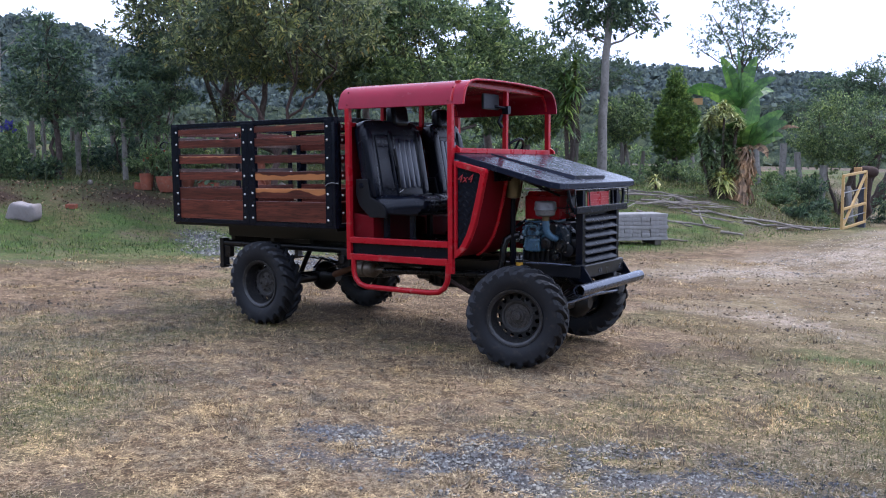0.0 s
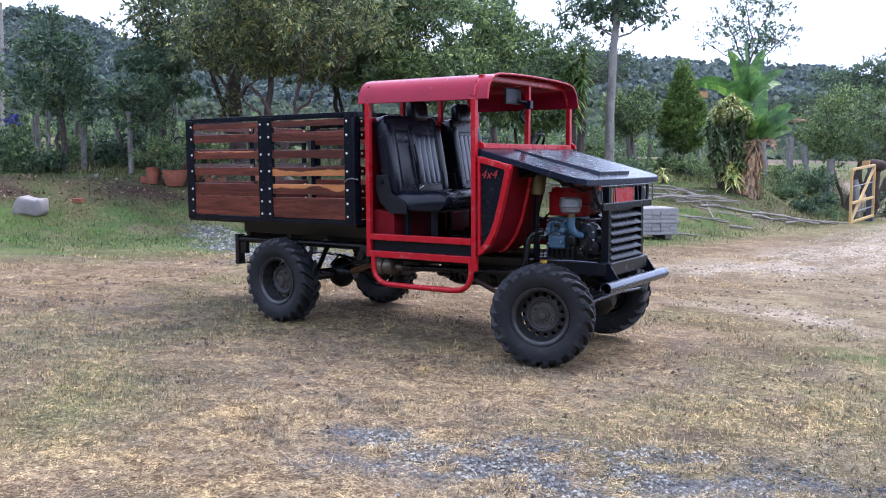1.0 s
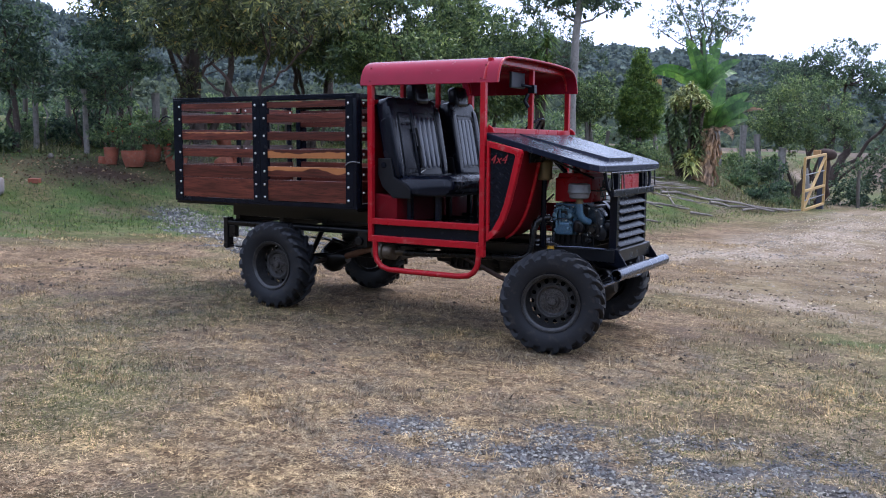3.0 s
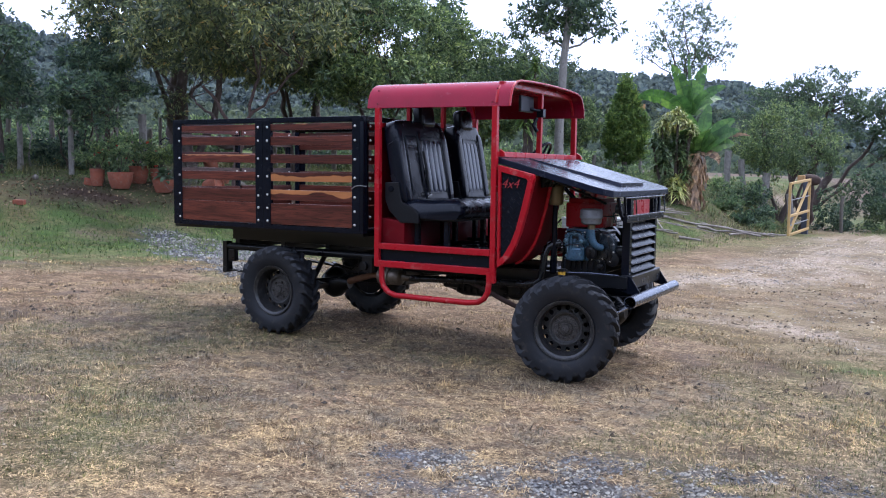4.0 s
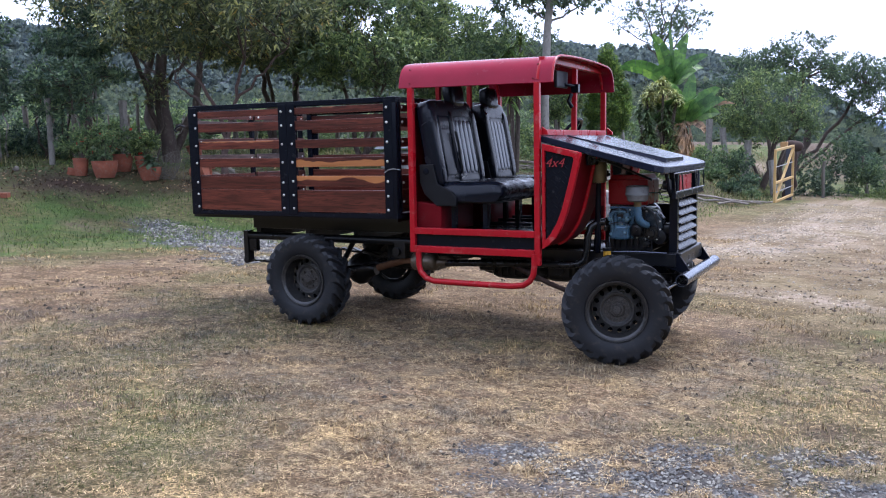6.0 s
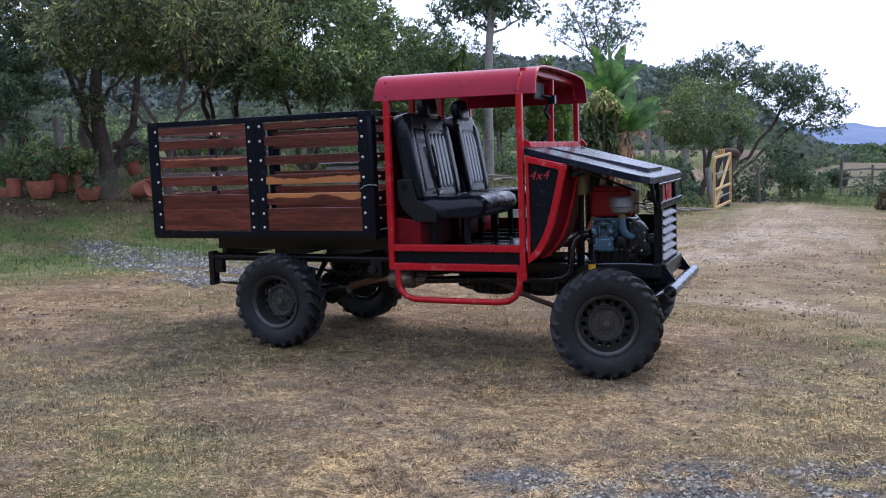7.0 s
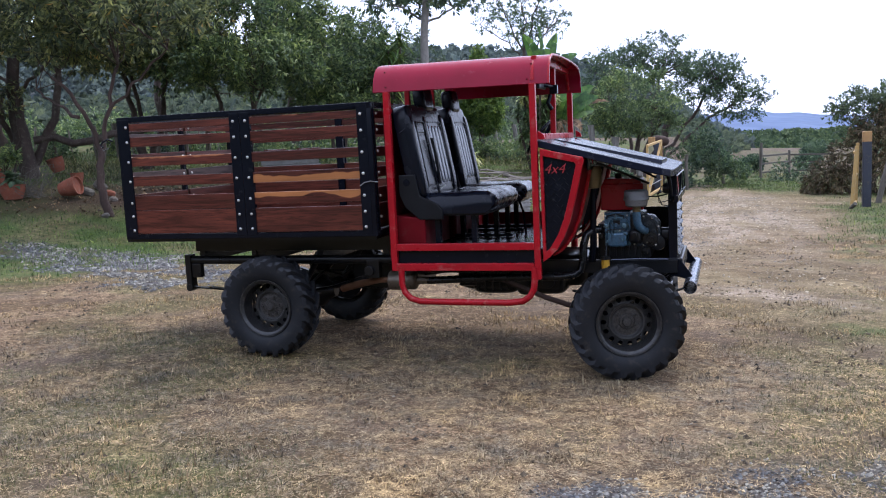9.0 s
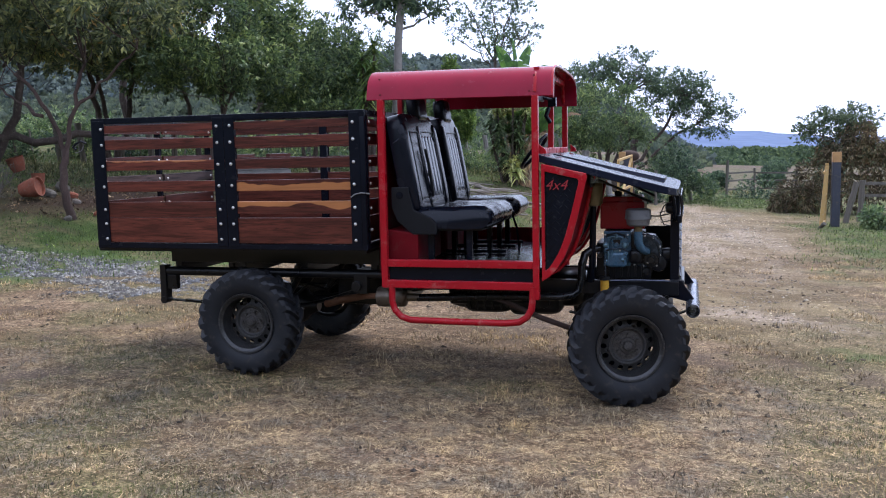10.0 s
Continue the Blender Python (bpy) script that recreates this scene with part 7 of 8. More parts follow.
# tall pale eucalyptus and thin tree behind
tree("tall_tree", (-5.95, 20.7), [((0.62, -0.1, 9.5), 0.185, 0.085)], [(0.2, 0, 6.3, 1.5, 1.5, 0.75), (1.7, 0.4, 5.6, 0.65, 0.65, 0.3), (-1.1, -0.3, 5.9, 0.9, 0.9, 0.45), (0.3, 0, 7.9, 1.5, 1.5, 0.8)], 170, 0.36, 46, 0.2, GREEN_DARK, BARK_PALE, "tall tree with pale straight trunk and open crown", seed=14, twigs=80, hollow=0.3,
     limbs=[((0.35, 0, 5.0), (1.9, 0.4, 5.7), 0.045, 0.02), ((0.33, 0, 4.9), (-1.2, -0.3, 5.9), 0.05, 0.02)])
tree("tall_tree", (-6.3, 38.3), [((0.0, 0.2, 5.6), 0.13, 0.08)], [(0, 0, 7.2, 2.6, 2.4, 1.9)], 140, 0.4, 42, 0.16, GREEN_DARK, BARK, "thin tall tree with sparse airy crown", seed=15, twigs=95, hollow=0.3,
     limbs=[((0, 0.2, 5.0), (-1.6, 0.1, 8.2), 0.06, 0.02), ((0, 0.2, 5.3), (-0.4, 0.1, 8.9), 0.06, 0.02), ((0, 0.2, 5.2), (1.2, 0.2, 8.6), 0.06, 0.02), ((0, 0.2, 4.6), (2.2, 0, 6.9), 0.05, 0.02), ((0, 0.2, 4.4), (-2.3, 0, 6.6), 0.05, 0.02)])
tree("tree", (-10.5, 27.5), [((0.2, 0.2, 3.8), 0.16, 0.08)], [(0, 0, 4.7, 2.7, 2.5, 0.75), (1.5, 0, 4.0, 1.8, 1.6, 0.5), (-0.6, 0, 5.5, 1.8, 1.8, 0.55)], 110, 0.36, 60, 0.15, GREEN_GREY, BARK, "flat-topped spreading tree with layered grey-green crown", seed=16, twigs=50, flat=0.4)
tree("cypress", (-5.92, 28.0), [((0.05, 0, 3.9), 0.15, 0.03)], [(0, 0, 1.45, 0.80, 0.80, 0.55), (0.05, 0, 2.0, 1.00, 1.00, 0.60), (0, 0, 2.6, 0.80, 0.80, 0.60), (0, 0, 3.2, 0.52, 0.52, 0.60), (0, 0, 3.2, 0.52, 0.52, 0.60), *[(0, 0, 3.75, 0.28, 0.28, 0.50)] * 4, *[(0, 0, 4.2, 0.13, 0.13, 0.40)] * 8], 400, 0.20, 98, 0.10, CYPRESS, BARK, "dense conical green cypress tree", "cypress", seed=17, twigs=30, droop=-0.5, group="trees", hollow=0.65, wide=0.42)
tree("tree", (-7.6, 26.5), [((0.1, 0, 1.6), 0.07, 0.04)], [(0, 0, 2.4, 1.05, 1.05, 1.0)], 80, 0.3, 75, 0.15, GREEN_LIGHT, BARK, "small round-crowned green tree", seed=18, twigs=24, hollow=0.5)
tree("tree", (-0.4, 32.5), [((0.6, 0.2, 2.2), 0.16, 0.09), ((-0.8, 0, 2.6), 0.08, 0.05), ((1.4, 0, 3.0), 0.08, 0.05)], [(0.2, 0, 3.5, 2.4, 2.2, 1.35), (0.3, -0.3, 2.6, 2.0, 1.9, 0.7), (0.1, 0, 4.6, 1.4, 1.4, 0.6)], 230, 0.32, 105, 0.115, GREEN_LIGHT, BARK, "broad-crowned tree beside the gate", seed=19, twigs=46, hollow=0.5)
tree("tree", (-14.6, 8.6), [((0.1, 0.1, 2.9), 0.09, 0.04)], [(0, 0, 3.2, 1.0, 1.0, 0.42), (0.5, 0, 2.4, 1.1, 1.0, 0.36), (-0.7, 0, 1.75, 0.9, 0.9, 0.32), (0.1, 0, 4.0, 0.6, 0.6, 0.36)], 110, 0.28, 80, 0.13, GREEN_DARK, BARK, "dark layered young tree with thin brown stem", seed=76, twigs=30, flat=0.4)
# leaning umbrella tree
tree("umbrella_tree", (-0.2, 38.4), [((1.2, 0.2, 2.6), 0.26, 0.16), ((3.6, 0.3, 4.4), 0.12, 0.06), ((-1.4, 0, 4.6), 0.12, 0.06), ((0.8, 0.2, 5.0), 0.12, 0.06), ((4.6, 0.1, 3.6), 0.09, 0.05)],
     [(-0.6, 0, 5.9, 2.6, 2.4, 0.75), (2.4, 0, 5.3, 2.6, 2.4, 0.8), (4.6, 0, 4.3, 1.5, 1.5, 0.6), (0.6, 0, 6.6, 1.7, 1.7, 0.5), (-2.6, 0, 5.0, 1.6, 1.5, 0.6), (2.8, 0, 4.1, 2.0, 1.6, 0.7), (4.9, 0, 3.6, 1.2, 1.2, 0.5), (5.5, 0, 3.7, 0.9, 0.9, 0.55), (4.0, 0, 3.0, 1.6, 1.3, 0.5), (5.0, 0, 2.75, 0.9, 0.9, 0.35), (3.4, 0, 4.9, 1.8, 1.6, 0.6)], 620, 0.27, 60, 0.12, GREEN_DARK, BARK, "spreading umbrella tree with leaning trunk and open crown", seed=20, twigs=190, flat=0.45, hollow=0.1, floor=-0.4)
for k, (bx, by, r, sd) in enumerate(((5.2, 52, 0.8, 3), (9, 58, 0.9, 4), (13.5, 62, 1.0, 5), (2.6, 55, 1.3, 6), (17, 55, 1.0, 8), (11, 78, 1.0, 9), (17, 85, 1.1, 14), (24, 80, 1.2, 15), (13, 95, 1.2, 17))):
    tree("tree", (bx, by), [((0, 0, r * 0.8), 0.16, 0.08)], [(0, 0, r * 0.75, r, r, r * 0.62)], 70, r * 0.24, 70, 0.17, GREEN_DARK, BARK, "dark tree in the valley beyond the fence", seed=60 + sd, twigs=8)
# vine-covered bush and tree by the far gate post
vine_bush = tree("vine_bush", (9.1, 28.4), [((0.2, 0, 2.2), 0.12, 0.06), ((-0.5, 0, 2.0), 0.09, 0.05)], [(-0.2, 0, 3.1, 1.35, 1.2, 0.85), (0.5, 0, 3.5, 0.7, 0.7, 0.5)], 90, 0.36, 70, 0.13, GREEN_GREY, BARK, "small tree overgrown with dry vines", "bush", seed=21, twigs=26)
vine_blobs = [(-1.8, 0, 0.8, 0.7), (-1.0, 0, 1.4, 0.9), (0, 0, 1.7, 1.1), (1.1, 0, 1.6, 1.0), (1.9, 0.2, 1.0, 0.9), (0.2, -0.4, 0.7, 0.9), (2.4, 0.3, 0.6, 0.7), (-0.3, 0, 2.4, 0.8), (-1.3, -0.2, 0.5, 0.7), (0.9, 0, 2.3, 0.7), (-2.2, 0, 0.4, 0.5), (0.4, 0.1, 2.9, 0.6), (1.6, 0, 2.2, 0.6)]
vine_z = on(9.2, 27.8)
v, f = leaf_cloud([(9.2 + a, 27.8 + b, vine_z + h) for a, b, h, _ in vine_blobs], [r for *_, r in vine_blobs], 1300, 0.17, 0.17 * 0.26, 22, 1.1, 0.85)
v[:, 2] = np.maximum(v[:, 2], vine_z)
part("vines", array_mesh("vines", v, f, VINE_DRY), None, vine_bush, "dry brown hanging vines")

# banana plant
def banana_leaf(base, yaw, climb, length, width, bend, twist, torn, rng):
    """An arched blade, folded along its midrib, its edges torn into strips. yaw, climb and twist in degrees; bend: how far it droops, in degrees."""
    shape = Shape()
    d = Vector((math.cos(radians(yaw)), math.sin(radians(yaw)), 0))
    q0 = Vector((-d.y, d.x, 0))
    n, p, e = 22, Vector(base), radians(climb)
    rim = []
    for i in range(n + 1):
        t = i / n
        way = d * math.cos(e) + Vector((0, 0, math.sin(e)))
        q = Matrix.Rotation(radians(twist), 3, way) @ q0
        rim.append((p.copy(), q, way.cross(q)))
        p = p + way * (length / n)
        e -= radians(bend) / n * (0.4 + 1.2 * t)
    for side in (-1, 1):
        k = 0
        while k < n:
            run = 1 if rng.random() < torn else rng.randint(2, 4)
            end = min(n, k + run)
            sag, cut = torn * rng.uniform(0.0, 0.5), 1 - torn * rng.uniform(0, 0.35)
            v = []
            for i in range(k, end + 1):
                t = i / n
                w = width * (0.10 if t < 0.1 else math.sin(math.pi * min(1, 0.12 + 0.88 * t)) ** 0.6 * cut)
                o, q, nor = rim[i]
                inset = (i - (k + end) / 2) * (-0.06 * torn)
                v += [o, o + q * side * w + nor * (0.22 * w) - Vector((0, 0, sag * w)) + (rim[min(n, i + 1)][0] - o) * inset * 4]
            shape.add(v, [(2 * i, 2 * i + 1, 2 * i + 3, 2 * i + 2) for i in range(end - k)])
            k = end
    shape.tube([o for o, _, _ in rim[:-1]], [0.022 * (1 - 0.8 * i / n) for i in range(n)], 5)
    return shape


def banana(base, crown, leaves_at, seed, skirt, label):
    """A stem from base to crown, leaves (yaw, climb, length, width, bend, twist, dead) and a skirt of dead leaves."""
    rng = random.Random(seed)
    x, y = base
    z = on(x, y)
    top = Vector(crown)
    root = thing("banana_plant", (x, y, z), label, "banana plant")
    foot = Vector((x, y, z - 0.1))
    stem = [foot.lerp(top, t) + Vector((-0.12 * math.sin(math.pi * t), 0, 0)) for t in (0, 0.25, 0.5, 0.75, 1)]
    part("stem", Shape().tube(stem, [0.2, 0.17, 0.15, 0.13, 0.08], 12), surface("banana_stem", (0.16, 0.11, 0.065), (0.10, 0.10, 0.045), 0.8, 0, 5, 40, 0.4, 0.01), root)
    for yaw, climb, length, width, bend, twist, dead in leaves_at:
        part("leaf", banana_leaf(top - Vector((0, 0, 0.08)), yaw, climb, length, width, bend, twist, 0.75 if dead else 0.22, rng), DRY_LEAF if dead else BANANA, root, "tattered dry tan leaf" if dead else "", smooth=0)
    for k in range(skirt):
        s = Shape()
        a = rng.uniform(0, 6.28)
        u = rng.uniform(0.05, 1.0)
        o = foot.lerp(top, u)
        d, q = Vector((math.cos(a), math.sin(a), 0)), Vector((-math.sin(a), math.cos(a), 0))
        length, w = min(rng.uniform(0.35, 1.15), 0.25 + o.z - z), rng.uniform(0.015, 0.075)
        out = rng.uniform(0.16, 0.42) * (1.35 - 0.7 * u)
        pts = [o + d * (0.10 + out * t + 0.07 * math.sin(2.4 * t + k)) + q * 0.10 * math.sin(5 * t + k) * t + Vector((-0.06 * t, 0, -length * t + 0.12 * math.sin(3 * t))) for t in (0, 0.2, 0.4, 0.6, 0.8, 1.0)]
        v = [c + q * sgn * w * rng.uniform(0.4, 1.2) + d * rng.uniform(-0.05, 0.05) for c in pts for sgn in (-1, 1)]
        for c in v:
            c.z = max(c.z, on(c.x, c.y) + 0.02)
        s.add(v, [(2 * i, 2 * i + 1, 2 * i + 3, 2 * i + 2) for i in range(5)])
        part("dead_leaf", s, DRY_LEAF, root, smooth=0)


banana((-2.0, 22.9), (-1.72, 23.45, 2.35),
       [(150, 72, 1.75, 0.31, 35, 80, 0), (60, 84, 1.8, 0.29, 20, 70, 0), (10, 62, 1.7, 0.29, 45, 75, 0), (175, 48, 1.35, 0.33, 40, 70, 0), (195, 22, 1.15, 0.31, 30, 65, 0), (-5, 48, 1.6, 0.29, 50, 65, 0),
        (20, 34, 1.25, 0.29, 50, 60, 0), (250, 55, 1.4, 0.33, 60, 30, 0), (300, 60, 1.5, 0.31, 70, 30, 0), (100, 55, 1.7, 0.34, 60, 40, 0), (0, 45, 1.9, 0.12, 70, 55, 1), (-20, 15, 1.0, 0.16, 110, 40, 1), (215, -5, 0.8, 0.12, 80, 30, 1), (30, 5, 0.9, 0.14, 100, 45, 1)],
       5, 230, "banana plant with broad green leaves and a skirt of dead leaves")
banana((-2.9, 26.3), (-2.95, 26.5, 3.75),
       [(165, 78, 2.3, 0.35, 25, 80, 0), (120, 86, 2.5, 0.35, 15, 85, 0), (35, 80, 2.2, 0.29, 20, 80, 0), (185, 50, 2.3, 0.36, 75, 60, 0), (0, 62, 1.9, 0.29, 60, 60, 0), (260, 45, 1.9, 0.3, 70, 30, 0), (60, 50, 2.1, 0.3, 70, 40, 0), (330, 45, 1.4, 0.29, 60, 50, 0)],
       6, 60, "taller banana plant with upright torn leaves standing behind")


def rosette(shape, c, n, length, width, rng, lowest=-0.35):
    """Strap leaves that arch out of one point."""
    for _ in range(n):
        a, e = rng.uniform(0, 6.28), rng.uniform(lowest, 1.3)
        d, q = Vector((math.cos(a) * math.cos(e), math.sin(a) * math.cos(e), math.sin(e))), Vector((-math.sin(a), math.cos(a), 0))
        ln = length * rng.uniform(0.7, 1.15)
        v = []
        for t, w in ((0, 0.5), (0.35, 1.0), (0.7, 0.8), (1.0, 0.05)):
            p = Vector(c) + d * ln * t + Vector((0, 0, -0.55 * ln * t * t))
            v += [p - q * width * w / 2, p + q * width * w / 2]
        shape.add(v, [(0, 1, 3, 2), (2, 3, 5, 4), (4, 5, 7, 6)])


def dracaena(base, heads, seed, label, mat, per=70, length=0.62, width=0.055):
    rng = random.Random(seed)
    x, y = base
    z = on(x, y)
    root = thing("dracaena", (x, y, z), label, "shrub")
    for dx, dy, h in heads[::max(1, len(heads) // 4)]:
        part("stem", Shape().tube([(x + dx * 0.3, y + dy * 0.3, z - 0.05), (x + dx * 0.7, y + dy * 0.7, z + h * 0.5), (x + dx, y + dy, z + h)], [0.06, 0.045, 0.035], 8), BARK, root)
    s = Shape()
    for dx, dy, h in heads:
        for k in range(3):
            rosette(s, (x + dx, y + dy, z + h - (0.16 if len(heads) < 10 else 0.08) * k), per // 3, length, width, rng, -0.35 if len(heads) < 20 else 0.0)
    part("foliage", s, mat, root, smooth=0)


rd = random.Random(12)
top_heads, low_heads = [], []
for k in range(22):
    a, u = rd.uniform(0, 6.28), rd.random() ** 0.5
    top_heads.append((0.62 * u * math.cos(a), 0.5 * u * math.sin(a), 3.15 - 0.75 * u * u + rd.uniform(-0.1, 0.1)))
for k in range(34):
    a, u = rd.uniform(0, 6.28), rd.uniform(0.35, 1.0)
    low_heads.append((-0.1 + 0.68 * u * math.cos(a), 0.55 * u * math.sin(a), rd.uniform(0.75, 2.35)))
dracaena((-2.42, 22.75), top_heads, 3, "tall cream-striped dracaena with a dense domed crown", STRIPED, 66, 0.36, 0.05)
dracaena((-2.5, 22.85), low_heads, 6, "dark drooping strap-leaved shrub beside the banana plant", SHRUB, 84, 0.38, 0.055)
dracaena((-2.22, 22.35), [(-0.1, 0, 0.75), (0.12, 0, 0.6), (0, 0.1, 0.9)], 4, "low cream-striped rosette plant at the bank", STRIPED, 84, 0.45, 0.055)
dracaena((-4.9, 23.2), [(0, 0, 0.45)], 7, "small yellow-green spiky plant on the bank", STRIPED, 50, 0.5, 0.05)
dracaena((-6.0, 18.4), [(-0.2, 0, 3.9), (0.2, 0, 4.3), (0, 0.2, 3.4), (-0.1, 0, 2.9), (0.2, 0, 3.6), (-0.15, 0, 2.5)], 8, "tall slender dracaena with drooping yellow-green tufts", CYPRESS, 90, 0.62, 0.06)

# undergrowth along the fence and bank
rb = random.Random(31)
for k in range(40):
    t = k / 39
    bx, by = -24 + 23 * t + rb.uniform(-1.0, 1.0), 11.5 + 17 * t + rb.uniform(-1.5, 2.5)
    if bx > -3.6 and by < 27.5:
        continue
    blobs = [(rb.uniform(-0.7, 0.7), rb.uniform(-0.6, 0.6), rb.uniform(0.1, 0.6), rb.uniform(0.25, 0.5)) for _ in range(5)]
    bush("undergrowth_bush", (bx, by), blobs, 190, 0.13, (SHRUB, GREEN_LIGHT, GREEN_DARK)[k % 3], ("leafy green undergrowth bush along the fence", "light green leafy bush along the fence", "dark green weedy bush along the fence")[k % 3], 200 + k)
for k, (bx, by, w, h) in enumerate(((-1.4, 27.2, 0.8, 0.4), (-0.6, 27.8, 0.8, 0.4), (-0.1, 26.4, 0.5, 0.2), (-0.6, 25.4, 0.45, 0.15), (-1.3, 25.6, 0.5, 0.2), (2.4, 33, 0.9, 1.0), (3.3, 34, 0.9, 1.3), (1.6, 32, 0.9, 0.9), (4.2, 36, 1.0, 1.2), (6.8, 40, 1.1, 0.9), (9.0, 19.8, 0.7, 0.4), (9.8, 18.6, 0.8, 0.4), (10.5, 22.5, 1.0, 0.7), (-20, 6.0, 1.0, 0.9), (-17.2, 5.4, 0.8, 0.6), (-16.2, 6.2, 0.6, 0.5), (-18.5, 4.0, 0.9, 0.8), (-21, 3.0, 1.2, 1.2), (12.5, 29, 1.2, 0.9))):
    blobs = [(rb.uniform(-w, w) * 0.7, rb.uniform(-w, w) * 0.7, rb.uniform(0.1, h), rb.uniform(0.3, 0.55) * w) for _ in range(6)]
    bush("undergrowth_bush", (bx, by), blobs, 260, 0.12, (SHRUB, GREEN_DARK)[k % 2], ("leafy green bush at the foot of the bank", "dark green bush at the foot of the bank")[k % 2], 300 + k)
bush("hedge", (2.7, 33.6), [(-0.9, 0, 1.2, 0.9), (0, 0, 1.5, 1.0), (0.8, 0, 1.2, 0.8), (0.2, 0, 2.1, 0.7), (1.5, 0, 0.8, 0.6)], 900, 0.13, GREEN_DARK, "dense dark green bush behind the gate", 390)

rc = random.Random(77)
for k in range(26):
    t = k / 25
    bx, by = -34 + 24 * t + rc.uniform(-2, 2), 15 + 19 * t + rc.uniform(-1.5, 6)
    w = rc.uniform(0.8, 1.4)
    blobs = [(rc.uniform(-w, w), rc.uniform(-w, w), rc.uniform(0.2, 0.7 + 0.3 * (k % 3)), rc.uniform(0.4, 0.75)) for _ in range(7)]
    bush("undergrowth_bush", (bx, by), blobs, 130, 0.19, (GREEN_LIGHT, SHRUB)[k % 2], ("light green leafy shrub in the pasture", "tall green shrub in the pasture")[k % 2], 500 + k)

# dark shrubs and thin stems round the fence corner
for k in range(18):
    bx, by = -22.5 + 7.5 * k / 17 + rc.uniform(-0.6, 0.6), 6.2 + 4.6 * k / 17 + rc.uniform(-0.9, 1.2)
    h = rc.uniform(0.3, 0.8)
    blobs = [(rc.uniform(-0.5, 0.5), rc.uniform(-0.5, 0.5), rc.uniform(0.15, h), rc.uniform(0.22, 0.45)) for _ in range(6)]
    bush("undergrowth_bush", (bx, by), blobs, 120, 0.13, (GREEN_DARK, SHRUB)[k % 2], ("dark leafy shrub at the fence corner", "green weedy shrub at the fence corner")[k % 2], 600 + k)
for k in range(12):
    bx, by = -21.5 + 7.0 * k / 11 + rc.uniform(-0.5, 0.5), 6.6 + 4.4 * k / 11 + rc.uniform(-0.8, 0.8)
    h = rc.uniform(1.8, 3.2)
    tree("sapling", (bx, by), [((rc.uniform(-0.3, 0.3), 0.1, h), 0.035, 0.015)], [(0, 0, h * 0.95, 0.5, 0.5, 0.5)], 16, 0.22, 34, 0.13, (GREEN_DARK, GREEN_BROAD)[k % 2], (BARK, BARK_PALE)[k % 3 == 0], "thin sapling with a sparse leafy top", "sapling", seed=700 + k, twigs=10, group="saplings")

BLUE_PETAL = leaves("violet_blue_petals", [(0.05, 0.05, 0.3), (0.08, 0.07, 0.4)])


# ---- fence, gate, pots, stacked blocks, branches ----
def post(base, h, r, lean, seed, mat=POST_WOOD, label="weathered grey wooden fence post", group="fence posts", name="fence_post"):
    rng = random.Random(seed)
    x, y = base
    z = on(x, y)
    s = Shape()
    n = 5
    pts = [(x + lean[0] * t / n + rng.uniform(-0.02, 0.02), y + lean[1] * t / n, z - 0.1 + (h + 0.1) * t / n) for t in range(n + 1)]
    s.tube(pts, [r * rng.uniform(0.85, 1.2) for _ in pts], 8)
    return solo(name, s, mat, label, "post", group)


rp = random.Random(9)
for k in range(26):
    t = k / 25
    post((-24 + 17.5 * t + rp.uniform(-0.3, 0.3), 9.0 + 17.5 * t + rp.uniform(-0.4, 0.4)), rp.uniform(1.0, 1.5), rp.uniform(0.05, 0.1), (rp.uniform(-0.15, 0.15), 0), 400 + k)
for k, (bx, by) in enumerate(((-17.6, 6.8), (-16.6, 7.6), (-15.2, 8.2), (-13.9, 9.6), (-19.2, 6.0), (-20.1, 5.2))):
    post((bx, by), rp.uniform(1.3, 2.0), rp.uniform(0.07, 0.11), (rp.uniform(-0.2, 0.2), 0), 440 + k, BARK_PALE, "rough pale living fence post", "fence posts")
for k, (bx, by, h, r) in enumerate(((-5.6, 29.5, 1.5, 0.09), (-4.8, 30, 1.4, 0.11), (-4.0, 30.2, 1.7, 0.12), (-3.2, 30.5, 1.6, 0.13), (-2.4, 31, 1.8, 0.13), (-1.6, 31, 1.7, 0.12), (-0.9, 31.2, 1.7, 0.16), (-6.6, 29, 1.4, 0.09), (-7.8, 27.8, 1.3, 0.08), (0.3, 31.3, 1.5, 0.14))):
    post((bx, by), h, r, (rp.uniform(-0.25, 0.25), 0), 460 + k, BARK_PALE, "gnarled grey living fence post", "fence posts")
for k, (bx, by, h, lx) in enumerate(((5.45, 40.4, 1.95, 0.05), (7.0, 43.0, 1.5, 0), (3.7, 35.6, 1.7, -0.28), (2.2, 31.2, 1.5, 0.0), (9.0, 42.0, 1.5, 0.05), (11.3, 40, 1.4, 0.05), (13.7, 37.5, 1.4, 0.0))):
    post((bx, by), h, 0.07, (lx, 0), 480 + k)
for k in range(15):
    t = k / 14
    bx, by = -21.2 + 7.3 * t + rp.uniform(-0.25, 0.25), 12.4 + 8.2 * t + rp.uniform(-0.4, 0.4)
    post((bx, by), rp.uniform(0.7, 1.2), rp.uniform(0.025, 0.045), (rp.uniform(-0.12, 0.12), 0), 520 + k, DEAD_WOOD, "thin bleached fence stake in the pasture")
post((8.35, 22.6), 1.3, 0.09, (0.32, 0.05), 490, POST_WOOD, "short grey post leaning beside the gate")
post((8.95, 23.6), 1.35, 0.085, (0.06, 0), 491, POST_WOOD, "grey post standing beside the gate")
post((10.8, 24.3), 1.2, 0.085, (-0.05, 0), 492)
